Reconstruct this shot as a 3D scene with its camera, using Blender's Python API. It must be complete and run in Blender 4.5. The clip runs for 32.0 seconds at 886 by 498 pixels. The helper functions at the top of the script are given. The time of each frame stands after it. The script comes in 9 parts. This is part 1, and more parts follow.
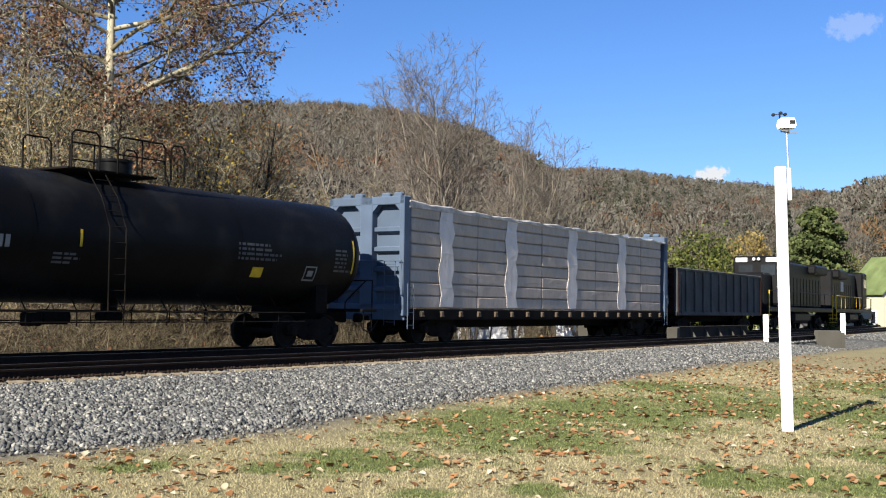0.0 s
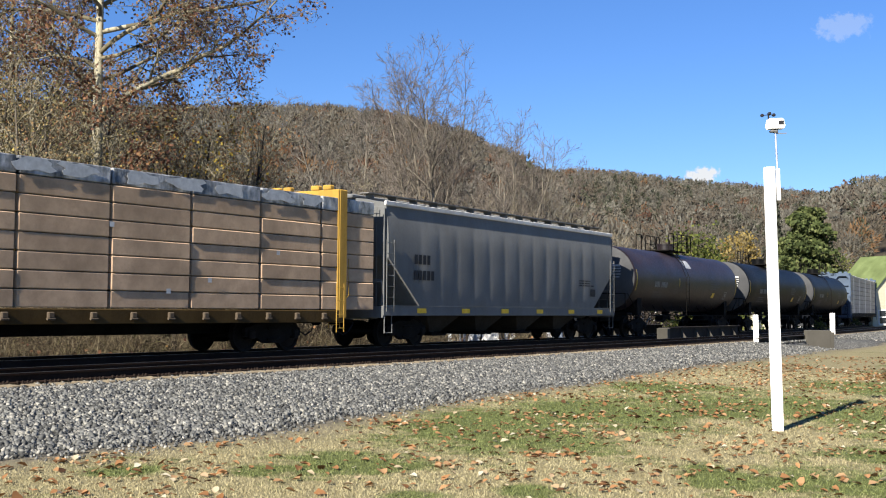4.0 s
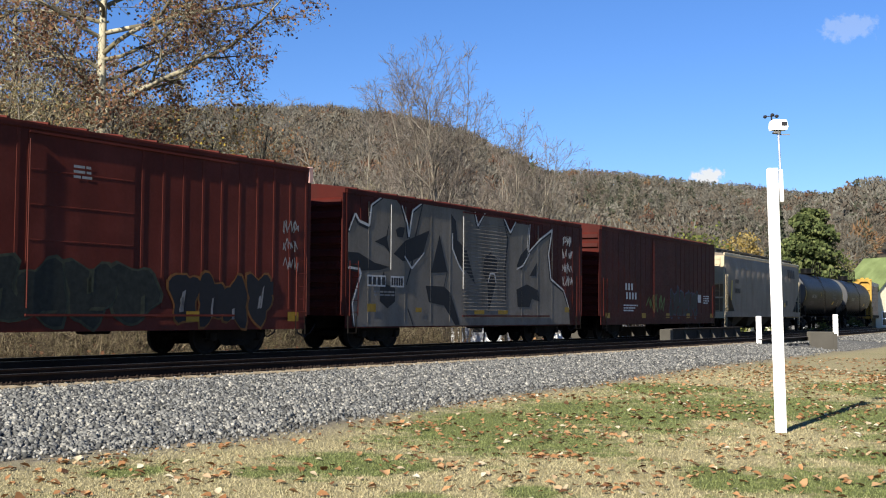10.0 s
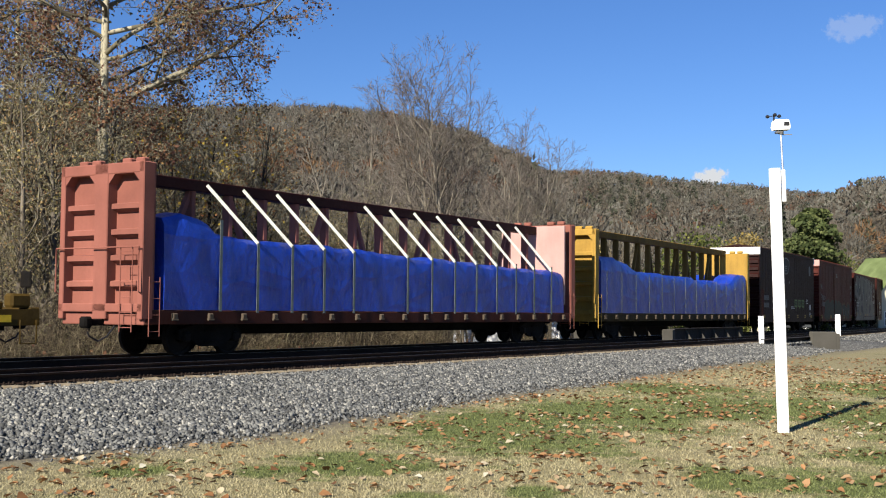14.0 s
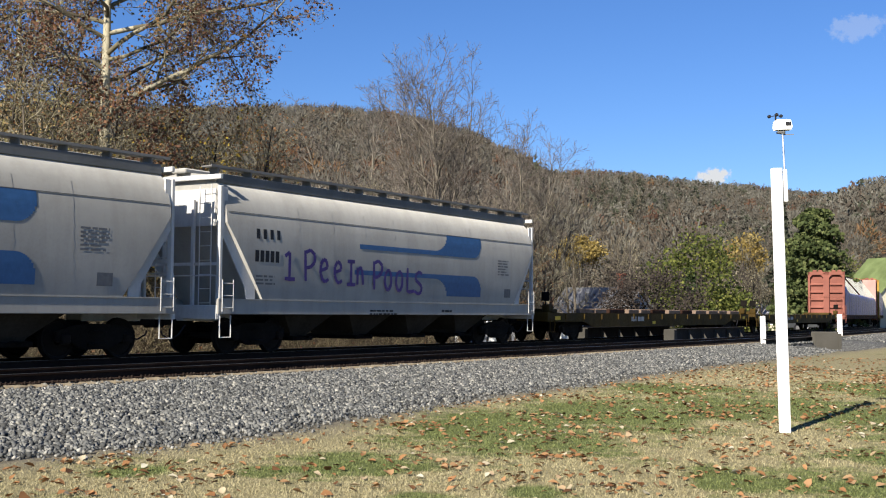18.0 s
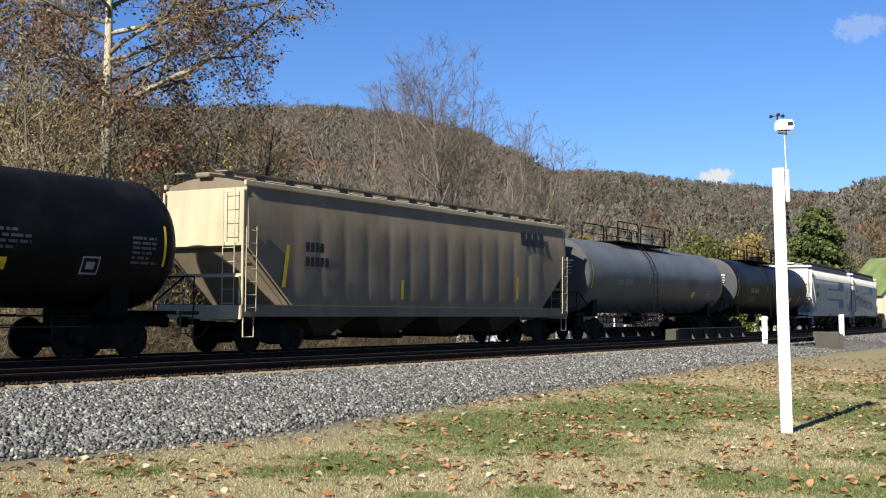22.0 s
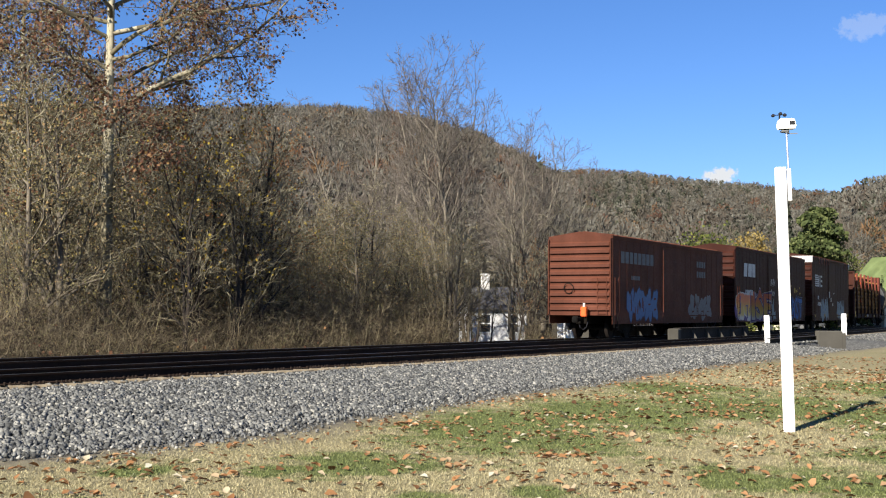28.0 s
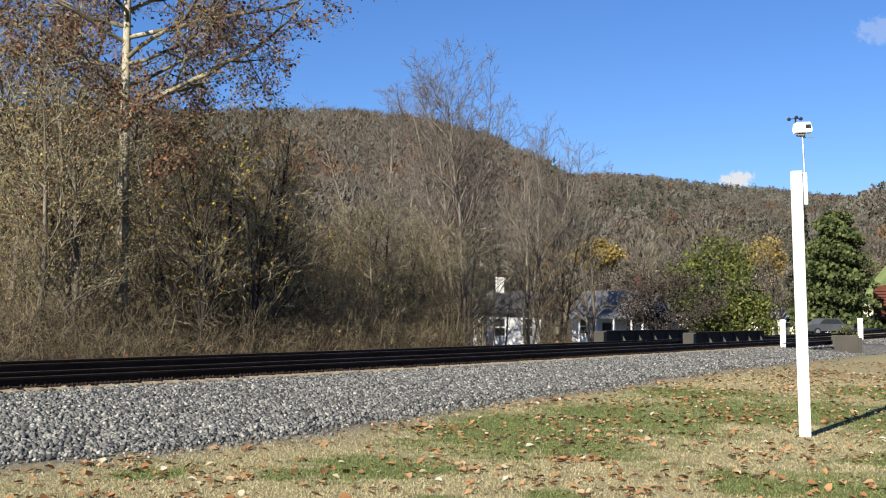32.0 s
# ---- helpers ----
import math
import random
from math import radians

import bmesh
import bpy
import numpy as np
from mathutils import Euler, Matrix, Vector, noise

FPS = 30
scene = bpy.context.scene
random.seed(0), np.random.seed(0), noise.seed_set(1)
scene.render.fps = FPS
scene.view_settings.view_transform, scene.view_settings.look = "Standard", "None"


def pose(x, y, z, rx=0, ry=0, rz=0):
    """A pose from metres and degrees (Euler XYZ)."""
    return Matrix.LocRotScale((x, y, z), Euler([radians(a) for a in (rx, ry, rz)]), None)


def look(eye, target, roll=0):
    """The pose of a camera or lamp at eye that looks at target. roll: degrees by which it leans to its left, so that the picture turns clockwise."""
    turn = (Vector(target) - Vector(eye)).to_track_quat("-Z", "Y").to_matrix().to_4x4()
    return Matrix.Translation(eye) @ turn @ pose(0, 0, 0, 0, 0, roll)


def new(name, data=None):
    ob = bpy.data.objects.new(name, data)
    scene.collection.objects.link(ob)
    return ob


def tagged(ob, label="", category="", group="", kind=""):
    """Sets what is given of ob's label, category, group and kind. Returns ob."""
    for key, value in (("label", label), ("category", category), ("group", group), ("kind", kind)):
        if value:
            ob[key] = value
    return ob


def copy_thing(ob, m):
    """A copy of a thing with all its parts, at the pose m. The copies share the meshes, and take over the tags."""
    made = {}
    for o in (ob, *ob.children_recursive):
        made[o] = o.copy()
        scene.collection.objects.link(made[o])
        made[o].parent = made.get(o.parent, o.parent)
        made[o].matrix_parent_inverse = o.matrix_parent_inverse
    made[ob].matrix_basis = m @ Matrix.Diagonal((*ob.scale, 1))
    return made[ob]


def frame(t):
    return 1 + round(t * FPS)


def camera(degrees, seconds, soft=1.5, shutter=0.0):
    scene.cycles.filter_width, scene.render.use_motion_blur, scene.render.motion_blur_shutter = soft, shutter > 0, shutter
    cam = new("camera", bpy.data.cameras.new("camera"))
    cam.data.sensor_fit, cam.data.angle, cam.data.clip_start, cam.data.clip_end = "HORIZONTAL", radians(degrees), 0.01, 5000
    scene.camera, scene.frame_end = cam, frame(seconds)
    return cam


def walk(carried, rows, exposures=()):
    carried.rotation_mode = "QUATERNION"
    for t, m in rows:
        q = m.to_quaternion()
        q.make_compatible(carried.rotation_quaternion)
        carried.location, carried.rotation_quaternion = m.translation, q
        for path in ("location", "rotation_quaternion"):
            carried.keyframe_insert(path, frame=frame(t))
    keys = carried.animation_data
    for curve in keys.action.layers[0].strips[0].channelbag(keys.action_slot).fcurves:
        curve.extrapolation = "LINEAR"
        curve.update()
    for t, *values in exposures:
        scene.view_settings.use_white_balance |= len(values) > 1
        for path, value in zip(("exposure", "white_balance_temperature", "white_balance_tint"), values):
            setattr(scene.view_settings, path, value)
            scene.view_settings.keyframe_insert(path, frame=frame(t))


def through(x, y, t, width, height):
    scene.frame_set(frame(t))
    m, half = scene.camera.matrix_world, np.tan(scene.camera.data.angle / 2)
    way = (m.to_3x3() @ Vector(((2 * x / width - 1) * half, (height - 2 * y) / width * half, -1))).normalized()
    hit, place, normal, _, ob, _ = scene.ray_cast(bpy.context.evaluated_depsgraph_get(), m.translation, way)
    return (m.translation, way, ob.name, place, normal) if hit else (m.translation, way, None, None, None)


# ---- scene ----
EYE = (0.0, 0.0, 1.15)


def view(yaw, pitch, roll):
    return Matrix.Translation(EYE) @ pose(0, 0, 0, 90 + pitch, 0, yaw) @ pose(0, 0, 0, 0, 0, roll)


cam = camera(40.77, 32.0, soft=1.12)
walk(cam, [
    (0.0, view(0.346, 2.847, 0.714)),
    (0.5, view(0.059, 2.814, 0.686)),
    (1.0, view(0.038, 2.803, 0.692)),
    (1.5, view(0.139, 2.779, 0.566)),
    (2.0, view(-0.462, 2.792, 0.529)),
    (2.5, view(0.269, 2.783, 0.368)),
    (3.0, view(-0.117, 2.868, 0.452)),
    (3.5, view(-0.129, 2.918, 0.425)),
    (5.5, view(-0.078, 2.952, 0.465)),
    (6.0, view(-0.076, 2.962, 0.511)),
    (6.5, view(-0.074, 2.989, 0.479)),
    (7.0, view(-0.039, 2.991, 0.468)),
    (7.5, view(-0.039, 2.991, 0.468)),
    (8.0, view(-0.039, 2.991, 0.468)),
    (8.5, view(0.000, 2.991, 0.468)),
    (9.0, view(0.000, 2.991, 0.468)),
    (9.5, view(0.000, 2.991, 0.468)),
    (10.0, view(0.010, 2.992, 0.462)),
    (10.5, view(0.039, 2.990, 0.469)),
    (11.0, view(0.039, 2.990, 0.469)),
    (11.5, view(0.059, 2.996, 0.435)),
    (12.0, view(0.074, 2.992, 0.458)),
    (12.5, view(0.078, 2.990, 0.471)),
    (13.0, view(0.078, 2.990, 0.471)),
    (13.5, view(0.117, 2.989, 0.471)),
    (14.0, view(0.117, 2.989, 0.471)),
    (14.5, view(0.118, 2.979, 0.507)),
    (16.5, view(0.156, 2.989, 0.472)),
    (17.0, view(0.190, 2.990, 0.460)),
    (17.5, view(0.194, 2.988, 0.473)),
    (18.0, view(0.194, 2.988, 0.473)),
    (18.5, view(0.197, 2.990, 0.462)),
    (19.0, view(0.213, 2.995, 0.432)),
    (19.5, view(0.233, 2.988, 0.474)),
    (20.0, view(0.236, 2.990, 0.463)),
    (20.5, view(0.236, 2.990, 0.463)),
    (21.0, view(0.249, 2.995, 0.433)),
    (21.5, view(0.265, 2.992, 0.447)),
    (22.0, view(0.273, 2.987, 0.474)),
    (22.5, view(0.276, 2.989, 0.463)),
    (23.0, view(0.295, 2.995, 0.431)),
    (23.5, view(0.295, 2.995, 0.431)),
    (24.0, view(0.307, 2.989, 0.463)),
    (24.5, view(0.313, 2.977, 0.511)),
    (25.0, view(0.312, 2.974, 0.504)),
    (25.5, view(0.320, 2.990, 0.439)),
    (27.5, view(0.362, 2.978, 0.420)),
    (28.0, view(0.372, 2.966, 0.405)),
    (28.5, view(0.380, 2.960, 0.416)),
    (29.0, view(0.393, 2.952, 0.484)),
    (29.5, view(0.398, 2.991, 0.447)),
    (30.0, view(0.412, 2.993, 0.434)),
    (30.5, view(0.412, 2.993, 0.434)),
    (31.0, view(0.662, 3.025, 0.499)),
    (31.5, view(1.087, 3.138, 0.504)),
    (32.0, view(1.082, 3.134, 0.525)),
], [(0.0, 1.27), (4.0, 1.27), (5.8, 1.19), (7.0, 1.27), (12.6, 1.27), (14.0, 1.02), (17.0, 1.08), (19.0, 1.08), (22.0, 1.16), (23.0, 1.16), (24.0, 1.28), (26.0, 1.27), (28.0, 1.2), (30.0, 1.12), (32.0, 1.13)])

# ---- light ----
SUN_HEADING, SUN_HEIGHT = 29.8, 29.0   # the way the light travels, from +y towards +x, and the sun's elevation
sun_way = Vector((math.sin(radians(SUN_HEADING)) * math.cos(radians(SUN_HEIGHT)),
                  math.cos(radians(SUN_HEADING)) * math.cos(radians(SUN_HEIGHT)), -math.sin(radians(SUN_HEIGHT))))
world = bpy.data.worlds.new("sky")
scene.world = world
world.use_nodes = True
wn = world.node_tree
sky = wn.nodes.new("ShaderNodeTexSky")
sky.sky_type, sky.sun_disc = "NISHITA", False
sky.sun_elevation, sky.sun_rotation = radians(SUN_HEIGHT), radians(SUN_HEADING + 180)
sky.air_density, sky.dust_density, sky.ozone_density, sky.altitude = 1.0, 0.0, 4.0, 600
deep = wn.nodes.new("ShaderNodeHueSaturation")
deep.inputs["Saturation"].default_value = 1.12
wn.links.new(sky.outputs[0], deep.inputs["Color"])
tint = wn.nodes.new("ShaderNodeMix")
tint.data_type, tint.blend_type = "RGBA", "MULTIPLY"
tint.inputs[0].default_value, tint.inputs[7].default_value = 1.0, (0.80, 0.905, 1.18, 1)
wn.links.new(deep.outputs[0], tint.inputs[6])
wn.links.new(tint.outputs[2], wn.nodes["Background"].inputs[0])
wn.nodes["Background"].inputs[1].default_value = 0.05
sun = new("sun", bpy.data.lights.new("sun", "SUN"))
sun.data.energy, sun.data.angle, sun.data.color = 5.0, radians(0.55), (1.0, 0.93, 0.82)
sun.matrix_world = look((0, 0, 60), Vector((0, 0, 60)) + sun_way)

# ---- the line of the track ----
TX, TY, TH, TK = -8.811, 27.783, 0.5713, 0.0013   # a point on the far track, its heading and its curve
S_IN, S_OUT = -60.0, 130.0                        # straight before and after
NEAR = 4.15                                       # from the far track's middle to the near track's


def line_at(s, o=0.0):
    """Place and heading on the far track at s metres along it, o metres to the lawn's side."""
    c = min(max(s, S_IN), S_OUT)
    h = TH - TK * c
    x = TX + (math.cos(h) - math.cos(TH)) / TK
    y = TY - (math.sin(h) - math.sin(TH)) / TK
    e = s - c
    return x + math.sin(h) * e + math.cos(h) * o, y + math.cos(h) * e - math.sin(h) * o, h


CX, CY, CR = TX - math.cos(TH) / TK, TY + math.sin(TH) / TK, 1 / TK


def along(x, y):
    """The s and o of places (arrays)."""
    dx, dy = x - CX, y - CY
    h = np.arctan2(-dy, dx)          # place = centre + R * (cos h, -sin h)
    s, o = (TH - h) / TK, np.hypot(dx, dy) - CR
    for end, side in ((S_IN, -1), (S_OUT, 1)):
        ex, ey, eh = line_at(end)
        ds = (x - ex) * math.sin(eh) + (y - ey) * math.cos(eh)
        do = (x - ex) * math.cos(eh) - (y - ey) * math.sin(eh)
        past = ds * side > 0
        s, o = np.where(past, end + ds, s), np.where(past, do, o)
    return s, o


# ---- mesh helpers ----
class Geo:
    """Vertices and faces of one mesh."""

    def __init__(self):
        self.v, self.f = [], []

    def add(self, vs, fs):
        n = len(self.v)
        self.v += [tuple(v) for v in vs]
        self.f += [tuple(i + n for i in f) for f in fs]
        return self

    def box(self, x, y, z, sx, sy, sz, c=0.0, rot=None):
        """A box by its middle and sizes, with chamfers of c."""
        hx, hy, hz = sx / 2, sy / 2, sz / 2
        if c <= 0:
            vs = [Vector((i * hx, j * hy, k * hz)) for i in (-1, 1) for j in (-1, 1) for k in (-1, 1)]
            fs = [(0, 1, 3, 2), (4, 6, 7, 5), (0, 4, 5, 1), (2, 3, 7, 6), (0, 2, 6, 4), (1, 5, 7, 3)]
        else:
            c = min(c, hx * 0.9, hy * 0.9, hz * 0.9)
            vs, ix = [], {}
            for i in (-1, 1):
                for j in (-1, 1):
                    for k in (-1, 1):
                        for a in range(3):
                            p = [i * hx, j * hy, k * hz]
                            for b in range(3):
                                if b != a:
                                    p[b] -= (i, j, k)[b] * c
                            ix[i, j, k, a] = len(vs)
                            vs.append(Vector(p))
            fs = []
            for a in range(3):
                b, d = (a + 1) % 3, (a + 2) % 3
                for sgn in (-1, 1):
                    q = []
                    for u, w in ((-1, -1), (1, -1), (1, 1), (-1, 1)):
                        t = [0, 0, 0]
                        t[a], t[b], t[d] = sgn, u, w
                        q.append(ix[(*t, a)])
                    fs.append(q if sgn > 0 else q[::-1])
                for u in (-1, 1):
                    for w in (-1, 1):
                        lo, hi = [0, 0, 0], [0, 0, 0]
                        lo[a], lo[b], lo[d] = -1, u, w
                        hi[a], hi[b], hi[d] = 1, u, w
                        q = [ix[(*lo, b)], ix[(*hi, b)], ix[(*hi, d)], ix[(*lo, d)]]
                        fs.append(q if u * w < 0 else q[::-1])
            for i in (-1, 1):
                for j in (-1, 1):
                    for k in (-1, 1):
                        q = [ix[i, j, k, 0], ix[i, j, k, 1], ix[i, j, k, 2]]
                        fs.append(q if i * j * k > 0 else q[::-1])
        m = rot or Matrix.Identity(3)
        return self.add([m @ v + Vector((x, y, z)) for v in vs], fs)

    def beam(self, a, b, w, h=None, c=0.0):
        """A box beam from a to b, w wide and h high."""
        a, b = Vector(a), Vector(b)
        d = b - a
        rot = d.to_track_quat("X", "Z").to_matrix()
        m = (a + b) / 2
        return self.box(m.x, m.y, m.z, d.length, w, h or w, c, rot)

    def rod(self, a, b, r, n=6, r2=None):
        return self.tube([a, b], [r, r if r2 is None else r2], n)

    def tube(self, pts, rad, n=6, cap=True):
        """A round tube through points."""
        pts = [Vector(p) for p in pts]
        rad = rad if isinstance(rad, (list, tuple)) else [rad] * len(pts)
        rings = []
        for i, p in enumerate(pts):
            d = (pts[min(i + 1, len(pts) - 1)] - pts[max(i - 1, 0)]).normalized()
            u = d.cross(Vector((0, 0, 1)) if abs(d.z) < 0.95 else Vector((0, 1, 0))).normalized()
            w = u.cross(d)
            rings.append([p + (u * math.cos(2 * math.pi * k / n) + w * math.sin(2 * math.pi * k / n)) * rad[i] for k in range(n)])
        vs = [v for r in rings for v in r]
        fs = [(i * n + k, i * n + (k + 1) % n, (i + 1) * n + (k + 1) % n, (i + 1) * n + k) for i in range(len(pts) - 1) for k in range(n)]
        if cap:
            fs += [tuple(range(n))[::-1], tuple((len(pts) - 1) * n + k for k in range(n))]
        return self.add(vs, fs)

    def sweep(self, rings, closed=True, caps=True):
        """Skin over rings of equal length."""
        n = len(rings[0])
        vs = [v for r in rings for v in r]
        m = n if closed else n - 1
        fs = [(i * n + k, i * n + (k + 1) % n, (i + 1) * n + (k + 1) % n, (i + 1) * n + k) for i in range(len(rings) - 1) for k in range(m)]
        if caps:
            fs += [tuple(range(n))[::-1], tuple((len(rings) - 1) * n + k for k in range(n))]
        return self.add(vs, fs)

    def plate(self, poly, y, t=0.004):
        """A thin plate in the x-z plane at y, its face towards -y."""
        n = len(poly)
        vs = [(x, y, z) for x, z in poly] + [(x, y + t, z) for x, z in poly]
        area = sum(poly[i][0] * poly[(i + 1) % n][1] - poly[(i + 1) % n][0] * poly[i][1] for i in range(n))
        a, b = tuple(range(n)), tuple(range(2 * n - 1, n - 1, -1))
        if area < 0:
            a, b = a[::-1], b[::-1]
        fs = [a, b] + [(i, (i + 1) % n, n + (i + 1) % n, n + i) for i in range(n)]
        return self.add(vs, fs)

    def mesh(self, name, material, smooth=False):
        me = bpy.data.meshes.new(name)
        me.from_pydata(self.v, [], self.f)
        me.materials.append(material)
        if smooth:
            me.polygons.foreach_set("use_smooth", [True] * len(me.polygons))
            me.set_sharp_from_angle(angle=radians(35))
        me.update()
        return me


def part(name, geo, material, parent, label="", smooth=False, kind=""):
    """One mesh object under a thing or part. geo: a Geo or a finished mesh."""
    me = geo if isinstance(geo, bpy.types.Mesh) else geo.mesh(name, material, smooth)
    ob = new(name, me)
    ob.parent = parent
    return tagged(ob, label=label, kind=kind)


def thing(name, geo, material, label, category, group="", kind="", smooth=False):
    ob = new(name, geo if isinstance(geo, bpy.types.Mesh) else geo.mesh(name, material, smooth))
    return tagged(ob, label, category, group, kind)


def holder(name, label, category, group="", kind=""):
    ob = new(name)
    ob.empty_display_size = 0.3
    return tagged(ob, label, category, group, kind)


def bulk(name, v, f, material, tris=True):
    """A mesh from arrays, all triangles or all quads."""
    me = bpy.data.meshes.new(name)
    n = 3 if tris else 4
    v, f = np.asarray(v, np.float32), np.asarray(f, np.int32)
    me.vertices.add(len(v))
    me.vertices.foreach_set("co", v.ravel())
    me.loops.add(len(f) * n)
    me.loops.foreach_set("vertex_index", f.ravel())
    me.polygons.add(len(f))
    me.polygons.foreach_set("loop_start", np.arange(len(f), dtype=np.int32) * n)
    me.materials.append(material)
    me.update(calc_edges=True)
    return me


# ---- materials ----
def nodes(name):
    m = bpy.data.materials.new(name)
    m.use_nodes = True
    return m, m.node_tree.nodes, m.node_tree.links, m.node_tree.nodes["Principled BSDF"]


def ramp(n, l, fac, stops):
    r = n.new("ShaderNodeValToRGB")
    e = r.color_ramp.elements
    while len(e) < len(stops):
        e.new(0.5)
    for i, (p, c) in enumerate(stops):
        e[i].position, e[i].color = p, (*c, 1) if len(c) == 3 else c
    l.new(fac, r.inputs[0])
    return r.outputs[0]


def noise_at(n, l, vec, scale, detail=4.0, rough=0.55, stretch=None):
    if stretch:
        mp = n.new("ShaderNodeMapping")
        mp.inputs["Scale"].default_value = stretch
        l.new(vec, mp.inputs[0])
        vec = mp.outputs[0]
    t = n.new("ShaderNodeTexNoise")
    t.inputs["Scale"].default_value, t.inputs["Detail"].default_value, t.inputs["Roughness"].default_value = scale, detail, rough
    l.new(vec, t.inputs["Vector"])
    return t.outputs[0]


def mixed(n, l, fac, a, b, how="MIX"):
    m = n.new("ShaderNodeMix")
    m.data_type, m.blend_type = "RGBA", how
    for sock, val in ((m.inputs[0], fac), (m.inputs[6], a), (m.inputs[7], b)):
        if hasattr(val, "links"):
            l.new(val, sock)
        else:
            sock.default_value = val if isinstance(val, (int, float)) else (*val, 1)
    return m.outputs[2]


def math_node(n, l, op, a, b=0.0, clamp=False):
    m = n.new("ShaderNodeMath")
    m.operation, m.use_clamp = op, clamp
    for sock, val in ((m.inputs[0], a), (m.inputs[1], b)):
        if hasattr(val, "links"):
            l.new(val, sock)
        else:
            sock.default_value = val
    return m.outputs[0]


def bumped(n, l, b, height, strength, dist):
    bp = n.new("ShaderNodeBump")
    bp.inputs["Strength"].default_value, bp.inputs["Distance"].default_value = strength, dist
    l.new(height, bp.inputs["Height"])
    l.new(bp.outputs[0], b.inputs["Normal"])


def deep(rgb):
    """Scales a colour down; pale colours keep more of their lightness."""
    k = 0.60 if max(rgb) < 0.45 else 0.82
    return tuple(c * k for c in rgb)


def painted(name, rgb, rough=0.5, metal=0.0, dirt=(0.10, 0.08, 0.06), grime=0.45, fade=0.25, bump=0.15, streak=True, scale=1.0, spec=0.1):
    """Weathered paint or metal: fading in wide patches, grime that runs down, fine grain."""
    rgb, dirt = deep(rgb), deep(dirt)
    m, n, l, b = nodes(name)
    b.inputs["Specular IOR Level"].default_value, b.inputs["Diffuse Roughness"].default_value = spec, 1.0
    co = n.new("ShaderNodeTexCoord").outputs["Object"]
    wide = noise_at(n, l, co, 0.7 * scale, 5)
    fine = noise_at(n, l, co, 14 * scale, 6, 0.65)
    run = noise_at(n, l, co, 2.2 * scale, 5, 0.6, (1, 1, 0.12) if streak else (1, 1, 1))
    lighter = tuple(min(1, c * (1 + fade) + 0.02 * fade) for c in rgb)
    darker = tuple(c * (1 - fade) for c in rgb)
    base = ramp(n, l, wide, ((0.32, darker), (0.5, rgb), (0.7, lighter)))
    soil = ramp(n, l, math_node(n, l, "ADD", math_node(n, l, "MULTIPLY", run, 0.7), math_node(n, l, "MULTIPLY", fine, 0.3)), ((0.44, (0, 0, 0)), (0.72, (1, 1, 1))))
    col = mixed(n, l, math_node(n, l, "MULTIPLY", soil, grime), base, dirt)
    l.new(col, b.inputs["Base Color"])
    b.inputs["Metallic"].default_value = metal
    l.new(ramp(n, l, fine, ((0.3, (rough * 0.8,) * 3), (0.7, (min(1, rough * 1.25),) * 3))), b.inputs["Roughness"])
    if bump:
        bumped(n, l, b, fine, bump, 0.01)
    return m


def plain(name, rgb, rough=0.6, metal=0.0, vary=0.2):
    rgb = deep(rgb)
    m, n, l, b = nodes(name)
    co = n.new("ShaderNodeTexCoord").outputs["Object"]
    nz = noise_at(n, l, co, 6, 5, 0.6)
    l.new(ramp(n, l, nz, ((0.3, tuple(c * (1 - vary) for c in rgb)), (0.7, tuple(min(1, c * (1 + vary)) for c in rgb)))), b.inputs["Base Color"])
    b.inputs["Roughness"].default_value, b.inputs["Metallic"].default_value = rough, metal
    b.inputs["Specular IOR Level"].default_value = 0.2 if rough > 0.3 else 0.5
    return m


def islands(name, stops, rough=0.9, mix=0.0, rgb2=(0, 0, 0), through=0.0):
    """A colour for each loose piece of the mesh, at random between stops. through: light that leaks through thin leaves."""
    m, n, l, b = nodes(name)
    g = n.new("ShaderNodeNewGeometry").outputs["Random Per Island"]
    col = ramp(n, l, g, [(p, tuple(c * 0.62 for c in q)) for p, q in stops])
    l.new(col, b.inputs["Base Color"])
    b.inputs["Roughness"].default_value = rough
    b.inputs["Specular IOR Level"].default_value = 0.2
    if through:
        t = n.new("ShaderNodeBsdfTranslucent")
        l.new(col, t.inputs[0])
        mx = n.new("ShaderNodeMixShader")
        mx.inputs[0].default_value = through
        l.new(b.outputs[0], mx.inputs[1])
        l.new(t.outputs[0], mx.inputs[2])
        l.new(mx.outputs[0], n["Material Output"].inputs[0])
    return m


